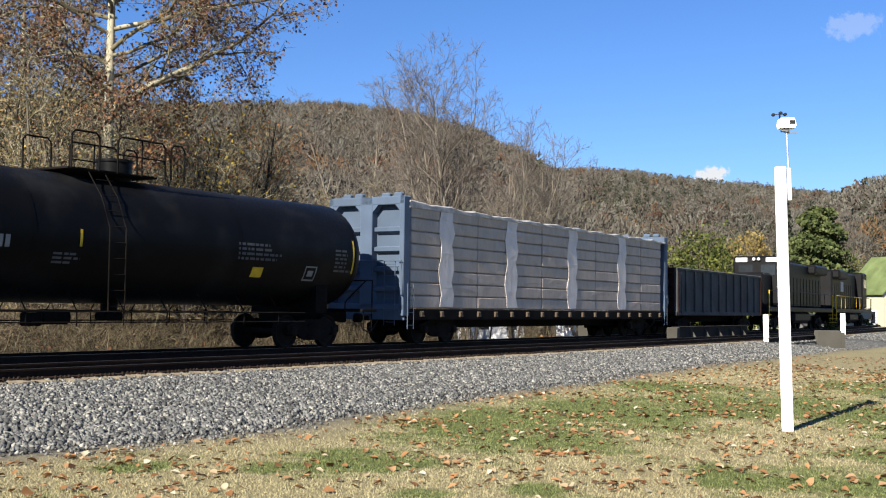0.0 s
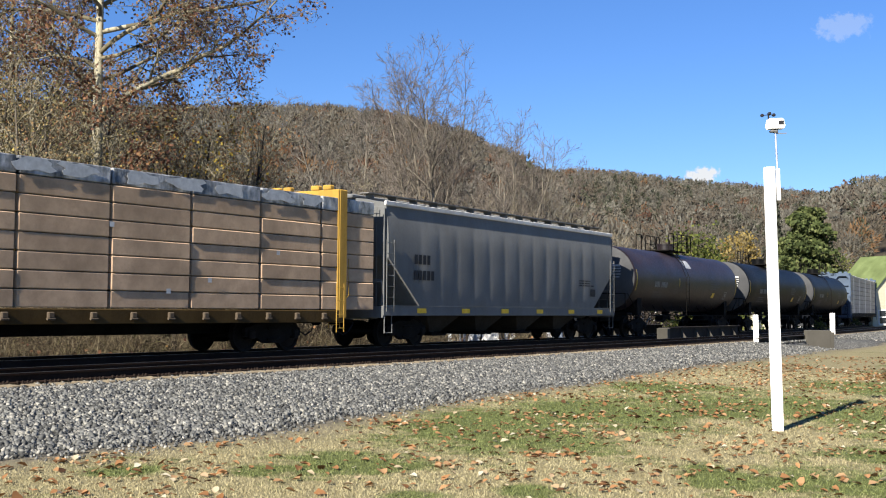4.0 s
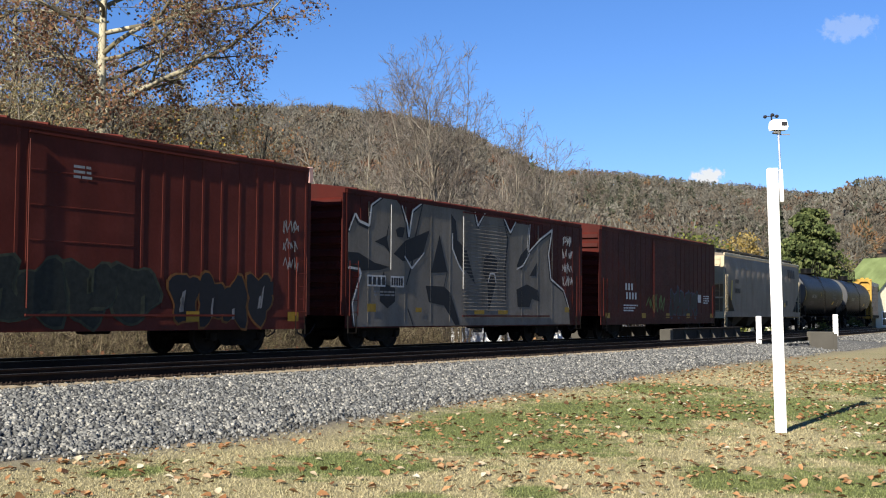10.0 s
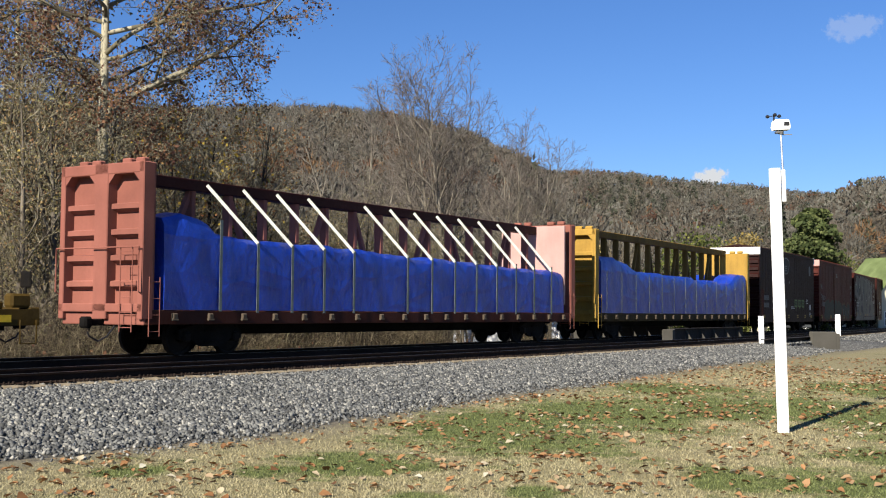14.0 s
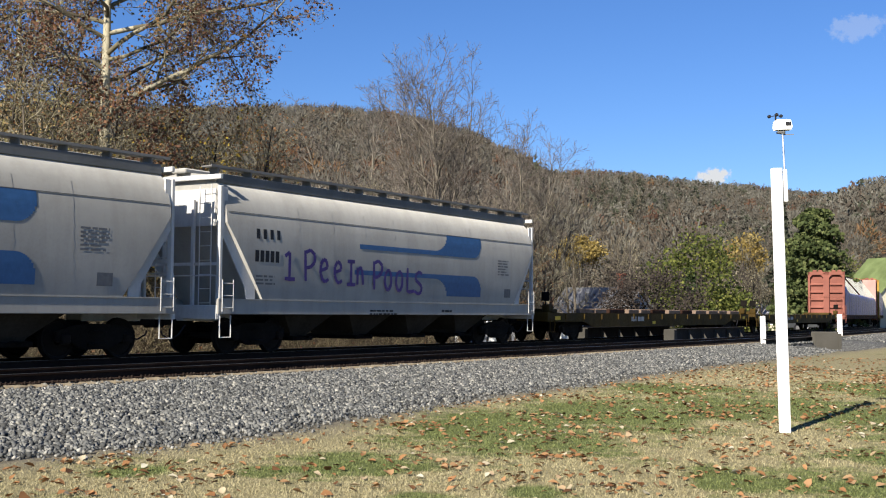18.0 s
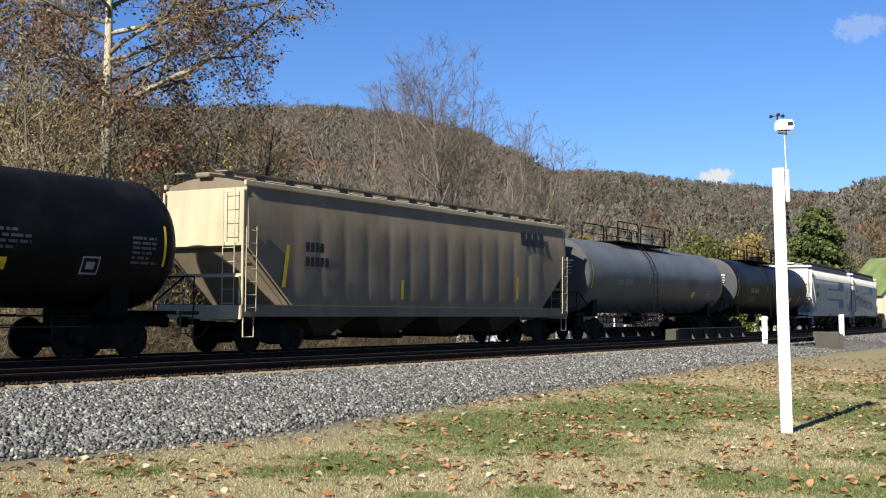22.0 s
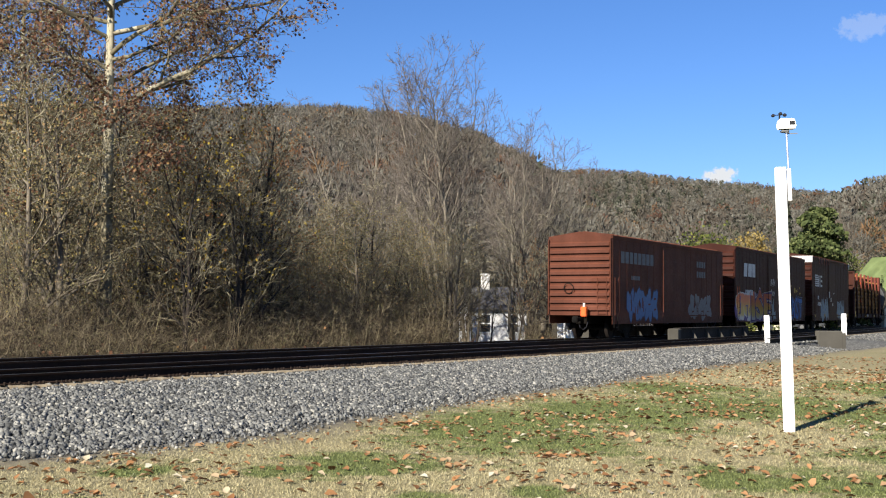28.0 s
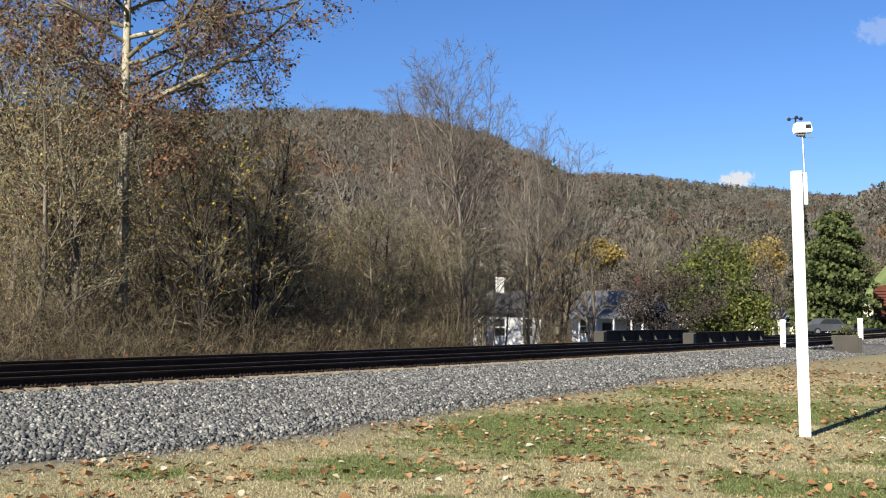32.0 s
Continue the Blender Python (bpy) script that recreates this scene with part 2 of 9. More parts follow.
M = dict(
    black=painted("tank black", (0.006, 0.0063, 0.007), 0.45, dirt=(0.010, 0.0095, 0.0085), grime=0.4, fade=0.3, bump=0.04, spec=0.08),
    black_rust=painted("worn tank black", (0.019, 0.014, 0.017), 0.45, dirt=(0.055, 0.028, 0.018), grime=0.55, fade=0.3, bump=0.05, spec=0.3),
    tank_grey=painted("tank slate", (0.088, 0.096, 0.104), 0.48, dirt=(0.06, 0.055, 0.05), grime=0.3, fade=0.2, bump=0.05, spec=0.4),
    under=painted("underframe", (0.008, 0.007, 0.006), 0.85, dirt=(0.032, 0.022, 0.014), grime=0.5, fade=0.3, bump=0.3, streak=False),
    wheel=painted("wheel steel", (0.022, 0.018, 0.015), 0.7, 0.3, dirt=(0.03, 0.02, 0.015), grime=0.5, bump=0.1, streak=False),
    red=painted("boxcar red", (0.088, 0.0125, 0.0085), 0.6, dirt=(0.06, 0.022, 0.017), grime=0.5, fade=0.22),
    red2=painted("boxcar oxide red", (0.066, 0.0155, 0.008), 0.6, dirt=(0.08, 0.03, 0.02), grime=0.5, fade=0.22),
    maroon=painted("boxcar brown", (0.04, 0.0085, 0.0065), 0.6, dirt=(0.028, 0.012, 0.0095), grime=0.55, fade=0.25),
    brown=painted("faded boxcar brown", (0.165, 0.055, 0.032), 0.65, dirt=(0.08, 0.032, 0.02), grime=0.5, fade=0.2),
    white=painted("white paint", (0.74, 0.73, 0.70), 0.5, dirt=(0.32, 0.28, 0.22), grime=0.35, fade=0.08),
    red3=painted("brighter boxcar red", (0.15, 0.03, 0.02), 0.6, dirt=(0.07, 0.025, 0.018), grime=0.5, fade=0.22),
    hop_white=painted("hopper white", (0.47, 0.455, 0.415), 0.45, dirt=(0.30, 0.27, 0.22), grime=0.35, fade=0.1),
    hop_grey=painted("hopper grey", (0.265, 0.27, 0.265), 0.5, dirt=(0.15, 0.14, 0.12), grime=0.4, fade=0.12),
    # cream hoppers: shade put into the side colours, sunlight into the paler end
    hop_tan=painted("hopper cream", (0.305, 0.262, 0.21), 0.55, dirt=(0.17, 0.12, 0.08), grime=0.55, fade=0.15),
    hop_brown_shade=painted("grimy shaded brown hopper side", (0.32, 0.265, 0.19), 0.6, dirt=(0.18, 0.13, 0.08), grime=0.45, fade=0.18),
    cream_sunlit=painted("sunlit cream hopper end", (0.56, 0.49, 0.34), 0.55, dirt=(0.3, 0.22, 0.13), grime=0.3, fade=0.1),
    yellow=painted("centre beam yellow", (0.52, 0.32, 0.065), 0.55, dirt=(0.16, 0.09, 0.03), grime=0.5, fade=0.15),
    pink=painted("faded red", (0.44, 0.165, 0.12), 0.6, dirt=(0.26, 0.11, 0.08), grime=0.35, fade=0.15),
    pale=painted("pale pink ply", (0.62, 0.39, 0.34), 0.6, dirt=(0.4, 0.25, 0.2), grime=0.3, fade=0.12),
    steel_blue=painted("pale blue paint", (0.15, 0.21, 0.305), 0.55, dirt=(0.14, 0.15, 0.165), grime=0.4, fade=0.15),
    olive=painted("flat car olive yellow", (0.105, 0.064, 0.012), 0.65, dirt=(0.03, 0.019, 0.008), grime=0.65, fade=0.25),
    rust=painted("rusty steel", (0.0527, 0.0236, 0.0143), 0.8, dirt=(0.0372, 0.0186, 0.0124), grime=0.6, fade=0.3, bump=0.3),
    gon=painted("weathered gondola", (0.11, 0.125, 0.13), 0.65, dirt=(0.13, 0.07, 0.045), grime=0.7, fade=0.3),
    loco=painted("engine black", (0.012, 0.012, 0.0135), 0.45, dirt=(0.03, 0.027, 0.024), grime=0.35, fade=0.2, bump=0.04),
    yellow_mark=plain("reflector yellow", (0.75, 0.50, 0.03), 0.4),
    white_mark=plain("stencil white", (0.62, 0.62, 0.60), 0.6),
    grey_mark=plain("stencil grey", (0.24, 0.24, 0.24), 0.6),
    black_mark=plain("stencil black", (0.03, 0.03, 0.035), 0.6),
    rail=painted("rail side", (0.045, 0.027, 0.019), 0.85, dirt=(0.02, 0.015, 0.012), grime=0.5, fade=0.25, bump=0.1, streak=False),
    rail_top=plain("polished rail head", (0.32, 0.31, 0.30), 0.32, 1.0, 0.1),
    tie=painted("weathered tie", (0.36, 0.30, 0.21), 0.9, dirt=(0.14, 0.10, 0.07), grime=0.5, fade=0.3, bump=0.5, streak=False, scale=3),
    iron=painted("rusty iron", (0.035, 0.024, 0.018), 0.85, dirt=(0.05, 0.03, 0.02), grime=0.5, fade=0.3, streak=False),
    post=painted("white vinyl", (0.86, 0.86, 0.85), 0.35, dirt=(0.55, 0.53, 0.48), grime=0.15, fade=0.04, bump=0.03),
    concrete=painted("old concrete", (0.1125, 0.1050, 0.0885), 0.9, dirt=(0.0975, 0.0900, 0.0750), grime=0.55, fade=0.18, bump=0.5),
    girder=painted("girder black", (0.028, 0.027, 0.027), 0.7, dirt=(0.07, 0.045, 0.03), grime=0.5, fade=0.3),
)

# ---- the ground ----
RIDGE_NEAR = ((-40, 109.3), (-20.3, 132.4), (-9.0, 138.8), (-4.5, 140.1), (-1.5, 133.7), (1.2, 123.4), (3.5, 105.4), (5.6, 81.0), (7.2, 55.3), (9.5, 21.8), (13, 4.3), (40, 0.0))
RIDGE_FAR = ((-40, 180.0), (-5, 184.0), (5.0, 196.0), (8.5, 192.0), (12.0, 178.0), (14.5, 169.0), (16.2, 160.0), (18.5, 156.0), (24, 160.0), (40, 176.0))
RIDGE_RIGHT = ((-40, 0.0), (12, 0.0), (15.2, 29.2), (16.6, 60.4), (17.6, 78.1), (19.0, 87.5), (21.0, 95.8), (30, 108.3), (40, 112.5))


def step_between(a, b, x):
    t = np.clip((x - a) / (b - a), 0, 1)
    return t * t * (3 - 2 * t)


def wave(x, y, size, seed):
    """Smooth cheap unevenness between -1 and 1."""
    r = np.random.RandomState(seed)
    z = 0.0 * x
    for k in range(5):
        a, ph, q = r.uniform(0, 6.283), r.uniform(0, 6.283), size * (0.5 + 0.28 * k)
        z = z + np.sin((x * math.cos(a) + y * math.sin(a)) * 6.283 / q + ph)
    return z / 3.5


def ground_height(x, y):
    s, o = along(x, y)
    r = np.hypot(x, y)
    az = np.degrees(np.arctan2(x, y))
    z = np.interp(o, (-30, -9, -5.2, -2.3, 6.9, 8.2, 11.2, 14), (-1.5, -1.25, -1.1, -0.235, -0.235, -0.30, -0.45, -0.45))
    z = z + 0.03 * wave(x, y, 9, 3) * step_between(11, 14, o) + 0.25 * wave(x, y, 25, 4) * step_between(-7, -25, o)
    dip = step_between(33.2, 34.2, s) * (1 - step_between(44.3, 45.3, s)) * step_between(6.9, 7.4, o) * (1 - step_between(8.6, 10.2, o))
    z = z - 0.75 * dip
    front = 1 - step_between(45, 75, np.abs(az))
    for prof, r0, r1 in ((RIDGE_NEAR, 170.0, 900.0), (RIDGE_FAR, 500.0, 1800.0), (RIDGE_RIGHT, 260.0, 1000.0)):
        top = np.interp(az, [p[0] for p in prof], [p[1] for p in prof])
        t = np.clip((r - r0) / (r1 - r0), 0, 1)
        rise = top * (0.75 * t + 0.25 * t * t * (3 - 2 * t)) * (1 - 0.35 * step_between(r1, r1 * 1.8, r)) * front
        z = np.maximum(z, z * 0 + rise * (1 + 0.045 * wave(x, y, 230, 5) * (1 - t * 0.6)) - 1.5)
    return z


FOOT = ((-30, 11.6), (-10, 11.7), (-7, 12.0), (-4, 11.5), (-1, 10.95), (6, 10.5), (13, 9.85), (30, 9.6), (60, 9.6))


def foot_at(s):
    """How far from the far track the ballast bank ends."""
    return np.interp(s, [q[0] for q in FOOT], [q[1] for q in FOOT])


# lush patches of the lawn: middle and half sizes
LUSH = ((-1.0, 12.6, 0.95, 1.0), (-1.8, 12.0, 0.4, 0.5), (0.8, 16.4, 1.35, 3.0), (2.7, 18.8, 1.6, 3.4), (1.4, 14.4, 0.7, 1.2), (4.6, 20.6, 1.3, 3.2), (6.3, 19.6, 1.6, 4.2), (9.0, 25.6, 1.4, 3.2),
        (3.7, 11.3, 0.9, 1.3), (2.7, 11.6, 0.4, 0.9), (4.8, 13.4, 0.6, 0.8), (0.8, 10.8, 0.3, 0.4), (-0.2, 10.4, 0.35, 0.3), (-3.0, 11.8, 0.4, 0.4), (4.8, 25.6, 1.3, 1.8), (8.0, 15.5, 1.6, 3.0))


def lush_at(x, y):
    g = 0.0 * x
    for px, py, rx, ry in LUSH:
        q = ((x - px) / rx) ** 2 + ((y - py) / ry) ** 2
        g = np.maximum(g, np.exp(-(q ** 1.6) * 0.8))
    seen = step_between(9.0, 10.0, y) * (1 - step_between(30, 36, y)) * (1 - step_between(9.5, 12, np.abs(x)))
    return g * seen + 0.5 * (1 - seen) * step_between(12.5, 16.5, along(x, y)[1])


def turf_nodes(n, l, co, lush):
    """Lawn colour: green patches, straw and bare earth."""
    big, mid, small, tiny = (noise_at(n, l, co, k, 6, 0.62) for k in (0.22, 1.1, 5.0, 38.0))
    rough_edge = math_node(n, l, "ADD", math_node(n, l, "MULTIPLY", math_node(n, l, "SUBTRACT", mid, 0.5), 1.7), math_node(n, l, "MULTIPLY", math_node(n, l, "SUBTRACT", small, 0.5), 1.3))
    green = math_node(n, l, "ADD", math_node(n, l, "ADD", math_node(n, l, "MULTIPLY", lush, 0.72), rough_edge), math_node(n, l, "MULTIPLY", math_node(n, l, "SUBTRACT", big, 0.38), 0.8), True)
    straw = ramp(n, l, tiny, ((0.3, (0.128, 0.11, 0.055)), (0.5, (0.257, 0.228, 0.122)), (0.72, (0.380, 0.345, 0.20))))
    straw = mixed(n, l, math_node(n, l, "MULTIPLY", small, 0.5), straw, (0.22, 0.175, 0.09))
    grass = ramp(n, l, tiny, ((0.3, (0.046, 0.06, 0.014)), (0.55, (0.098, 0.122, 0.031)), (0.75, (0.172, 0.19, 0.064))))
    turf = mixed(n, l, ramp(n, l, green, ((0.22, (0, 0, 0)), (0.62, (0.92, 0.92, 0.92)))), straw, grass)
    return big, mid, small, tiny, turf


m, n, l, b = nodes("ground")
co = n.new("ShaderNodeTexCoord").outputs["Object"]
at = n.new("ShaderNodeAttribute")
at.attribute_name = "off"
off = at.outputs["Fac"]
at = n.new("ShaderNodeAttribute")
at.attribute_name = "lush"
big, mid, small, tiny, turf = turf_nodes(n, l, co, at.outputs["Fac"])
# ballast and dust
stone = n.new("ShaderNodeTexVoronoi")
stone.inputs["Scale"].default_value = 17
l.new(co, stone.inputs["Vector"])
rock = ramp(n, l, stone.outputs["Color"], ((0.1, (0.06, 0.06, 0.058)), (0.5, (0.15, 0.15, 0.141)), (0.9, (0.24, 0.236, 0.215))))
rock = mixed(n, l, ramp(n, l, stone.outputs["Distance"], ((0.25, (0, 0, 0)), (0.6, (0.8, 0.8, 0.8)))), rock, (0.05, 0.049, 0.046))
dust = ramp(n, l, small, ((0.3, (0.12, 0.102, 0.07)), (0.7, (0.235, 0.205, 0.145))))
edge = math_node(n, l, "ADD", off, math_node(n, l, "ADD", math_node(n, l, "MULTIPLY", math_node(n, l, "SUBTRACT", mid, 0.5), 1.1), math_node(n, l, "MULTIPLY", math_node(n, l, "SUBTRACT", small, 0.5), 0.9)))
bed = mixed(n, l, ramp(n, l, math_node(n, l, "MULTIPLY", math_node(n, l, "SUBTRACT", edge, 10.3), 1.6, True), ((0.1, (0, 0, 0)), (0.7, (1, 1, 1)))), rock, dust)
sand = math_node(n, l, "SUBTRACT", 1.0, math_node(n, l, "MULTIPLY", math_node(n, l, "ABSOLUTE", math_node(n, l, "SUBTRACT", math_node(n, l, "ADD", off, math_node(n, l, "MULTIPLY", math_node(n, l, "SUBTRACT", small, 0.5), 0.7)), 5.45)), 2.2), True)
bed = mixed(n, l, math_node(n, l, "MULTIPLY", sand, 2.0, True), bed, (0.23, 0.19, 0.13))
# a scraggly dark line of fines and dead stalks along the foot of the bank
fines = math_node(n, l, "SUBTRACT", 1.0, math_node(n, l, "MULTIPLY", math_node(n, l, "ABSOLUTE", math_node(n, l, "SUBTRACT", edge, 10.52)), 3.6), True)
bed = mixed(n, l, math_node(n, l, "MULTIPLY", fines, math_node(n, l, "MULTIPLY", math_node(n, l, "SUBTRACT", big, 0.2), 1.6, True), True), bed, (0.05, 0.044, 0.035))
# fallen leaves of the wood
litter = ramp(n, l, tiny, ((0.28, (0.021, 0.017, 0.013)), (0.5, (0.050, 0.04, 0.029)), (0.75, (0.104, 0.08, 0.054))))
litter = mixed(n, l, math_node(n, l, "MULTIPLY", big, 0.5), litter, (0.06, 0.057, 0.03))
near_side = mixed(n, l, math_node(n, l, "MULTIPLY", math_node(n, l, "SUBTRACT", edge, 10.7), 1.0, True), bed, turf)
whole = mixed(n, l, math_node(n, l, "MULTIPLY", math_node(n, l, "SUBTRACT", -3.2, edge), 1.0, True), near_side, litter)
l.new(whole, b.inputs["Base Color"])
b.inputs["Roughness"].default_value = 0.95
b.inputs["Specular IOR Level"].default_value = 0.15
hgt = math_node(n, l, "ADD", math_node(n, l, "MULTIPLY", tiny, 0.5), math_node(n, l, "MULTIPLY", small, 1.0))
bumped(n, l, b, hgt, 0.7, 0.05)
M["ground"] = m


def make_ground():
    az = np.concatenate([np.arange(-180, -34, 4.0), np.arange(-34, 34, 0.28), np.arange(34, 180, 4.0)])
    az = np.radians(az)
    r = np.concatenate([[0.0, 0.6], 1.5 * 1.0175 ** np.arange(0, 455)])
    r = r[r < 4000]
    A, R = np.meshgrid(az, r)
    x, y = R * np.sin(A), R * np.cos(A)
    z = ground_height(x, y)
    s, o = along(x, y)
    v = np.stack([x.ravel(), y.ravel(), z.ravel()], 1)
    na, nr = len(az), len(r)
    i, j = np.meshgrid(np.arange(nr - 1), np.arange(na), indexing="ij")
    k = (j + 1) % na
    f = np.stack([i * na + j, i * na + k, (i + 1) * na + k, (i + 1) * na + j], -1).reshape(-1, 4)[:, ::-1]
    me = bulk("ground", v, f, M["ground"], False)
    o = o + np.where(o > 8, (10.5 - foot_at(s)) * step_between(8, 9.3, o), 0)
    me.attributes.new("off", "FLOAT", "POINT").data.foreach_set("value", np.where((np.degrees(A) > 13.5) & (o < -5) & (R < 170), 16.0, np.clip(o, -60, 60)).ravel().astype(np.float32))
    me.attributes.new("lush", "FLOAT", "POINT").data.foreach_set("value", lush_at(x, y).ravel().astype(np.float32))
    me.polygons.foreach_set("use_smooth", [True] * len(me.polygons))
    tagged(new("ground", me), "lawn, gravel bank and wooded hillsides of fallen leaves", "ground", kind="structure")


make_ground()

# ---- the tracks ----
RAIL = ((-0.07, -0.18), (-0.07, -0.167), (-0.012, -0.15), (-0.010, -0.05), (-0.036, -0.036), (-0.036, -0.004), (0.036, -0.004), (0.036, -0.036), (0.010, -0.05), (0.012, -0.15), (0.07, -0.167), (0.07, -0.18))


def make_track(name, mid_o, s0, s1):
    track = holder(name, "railway track with dark steel rails on wooden ties in grey ballast", "railway track", "tracks", "structure")
    stations = np.arange(s0, s1 + 0.1, 2.0)
    for side in (-0.7525, 0.7525):
        g, top = Geo(), Geo()
        rings, caps = [], []
        for s in stations:
            ring = []
            for o, z in RAIL:
                x, y, h = line_at(s, mid_o + side + o)
                ring.append((x, y, z))
            rings.append(ring)
            a, c = line_at(s, mid_o + side - 0.027), line_at(s, mid_o + side + 0.027)
            caps.append([(a[0], a[1], -0.004), (a[0], a[1], 0.0), (c[0], c[1], 0.0), (c[0], c[1], -0.004)])
        g.sweep(rings)
        top.sweep(caps)
        rail = part("rail", g, M["rail"], track, "rust-brown steel rail")
        part("rail_head", top, M["rail_top"], rail, "polished running surface")
    tie = Geo().box(0, 0, -0.275, 0.23, 2.6, 0.18, 0.015).mesh("tie", M["tie"])
    plate = Geo()
    for side in (-0.7525,):
        plate.box(0, side, -0.178, 0.19, 0.36, 0.02)
        for q in (-1, 1):
            plate.box(0.05 * q, side + 0.10, -0.155, 0.03, 0.035, 0.05, 0.006)
            plate.box(0.05 * q, side - 0.10, -0.155, 0.03, 0.035, 0.05, 0.006)
            plate.box(0.15 * q, side - 0.085, -0.160, 0.035, 0.05, 0.06, 0.008)
            plate.box(0.15 * q, side + 0.085, -0.160, 0.035, 0.05, 0.06, 0.008)
    plate = plate.mesh("tie_plate", M["iron"])
    s, k = s0, 0
    rnd = random.Random(4)
    while s < s1:
        x, y, h = line_at(s, mid_o)
        t = part("tie", tie, None, track)
        t.matrix_basis = pose(x + rnd.uniform(-0.03, 0.03), y, rnd.uniform(-0.012, 0.006), 0, 0, 90 - math.degrees(h) + rnd.uniform(-1.5, 1.5))
        if s < 45 and mid_o > 1:
            p = part("tie_plate", plate, None, t)
        s += 0.53 if s < 60 else 1.06


make_track("near_track", NEAR, -26.0, 210.0)
make_track("far_track", 0.0, -26.0, 210.0)

# ---- the posts by the track ----
def make_post():
    post = holder("weather_station_post", "tall white vinyl post with a small weather station", "post")
    g = Geo().sweep([[(x + 0.006 * z, y, z) for x, y in ((-.064, -.056), (-.056, -.064), (.056, -.064), (.064, -.056), (.064, .056), (.056, .064), (-.056, .064), (-.064, .056))] for z in (0, 3.52, 3.60)])
    part("shaft", g, M["post"], post)
    g = Geo().box(0.135, 0, 3.36, 0.05, 0.06, 0.44, 0.008)
    part("mast_bracket", g, M["post"], post, "white mounting block")
    part("mast", Geo().tube([(0.135, 0, 3.45), (0.125, 0, 4.14)], 0.014, 8), plain("mast metal", (0.62, 0.63, 0.65), 0.35, 0.8), post, "thin metal mast")
    st = Geo().sweep([[(0.125 + x, y, z) for x, y in ((-w, -.07), (w * 1.05, -.07), (w * 1.05, .07), (-w, .07))] for z, w in ((4.12, .10), (4.16, .115), (4.24, .10), (4.26, .085))])
    box = part("sensor_body", st, M["post"], post, "white plastic sensor box")
    part("display_window", Geo().box(0.19, -0.074, 4.20, 0.07, 0.008, 0.05), M["black_mark"], box, "dark square opening")
    cup = Geo().rod((0.04, 0, 4.25), (0.04, 0, 4.33), 0.012, 6)
    for k in range(3):
        a = k * 2.094 + 0.4
        cup.rod((0.04, 0, 4.32), (0.04 + 0.08 * math.cos(a), 0.08 * math.sin(a), 4.32), 0.006, 5)
        cup.box(0.04 + 0.09 * math.cos(a), 0.09 * math.sin(a), 4.32, 0.05, 0.05, 0.045, 0.015)
    part("wind_cups", cup, M["black_mark"], post, "black spinning wind cups")
    vane = Geo().rod((0.125, 0, 4.07), (0.125, 0, 4.13), 0.04, 8).box(0.20, 0, 4.06, 0.16, 0.01, 0.012).box(0.10, 0, 4.09, 0.10, 0.09, 0.03, 0.01)
    part("wind_vane", vane, M["grey_mark"], post, "grey wind vane")
    post.matrix_basis = pose(4.57, 16.16, -0.47, 0, -1.9, 0)


make_post()


def marker(name, x, y, z, w, h, label, lean=0.0):
    g = Geo().box(0, 0, h / 2, w, w, h, 0.012)
    p = thing(name, g, M["post"], label, "post", "white posts")
    p.matrix_basis = pose(x, y, z, 0, lean, 0)


marker("garden_post", 8.72, 23.1, -0.5, 0.12, 2.15, "white square post standing on the lawn")
marker("marker_post", 14.27, 53.8, -0.5, 0.2, 1.55, "short white marker post in the ballast", -1.5)
marker("marker_post", 19.45, 59.1, 0.1, 0.2, 1.05, "short white marker post on the concrete wall", -1.0)


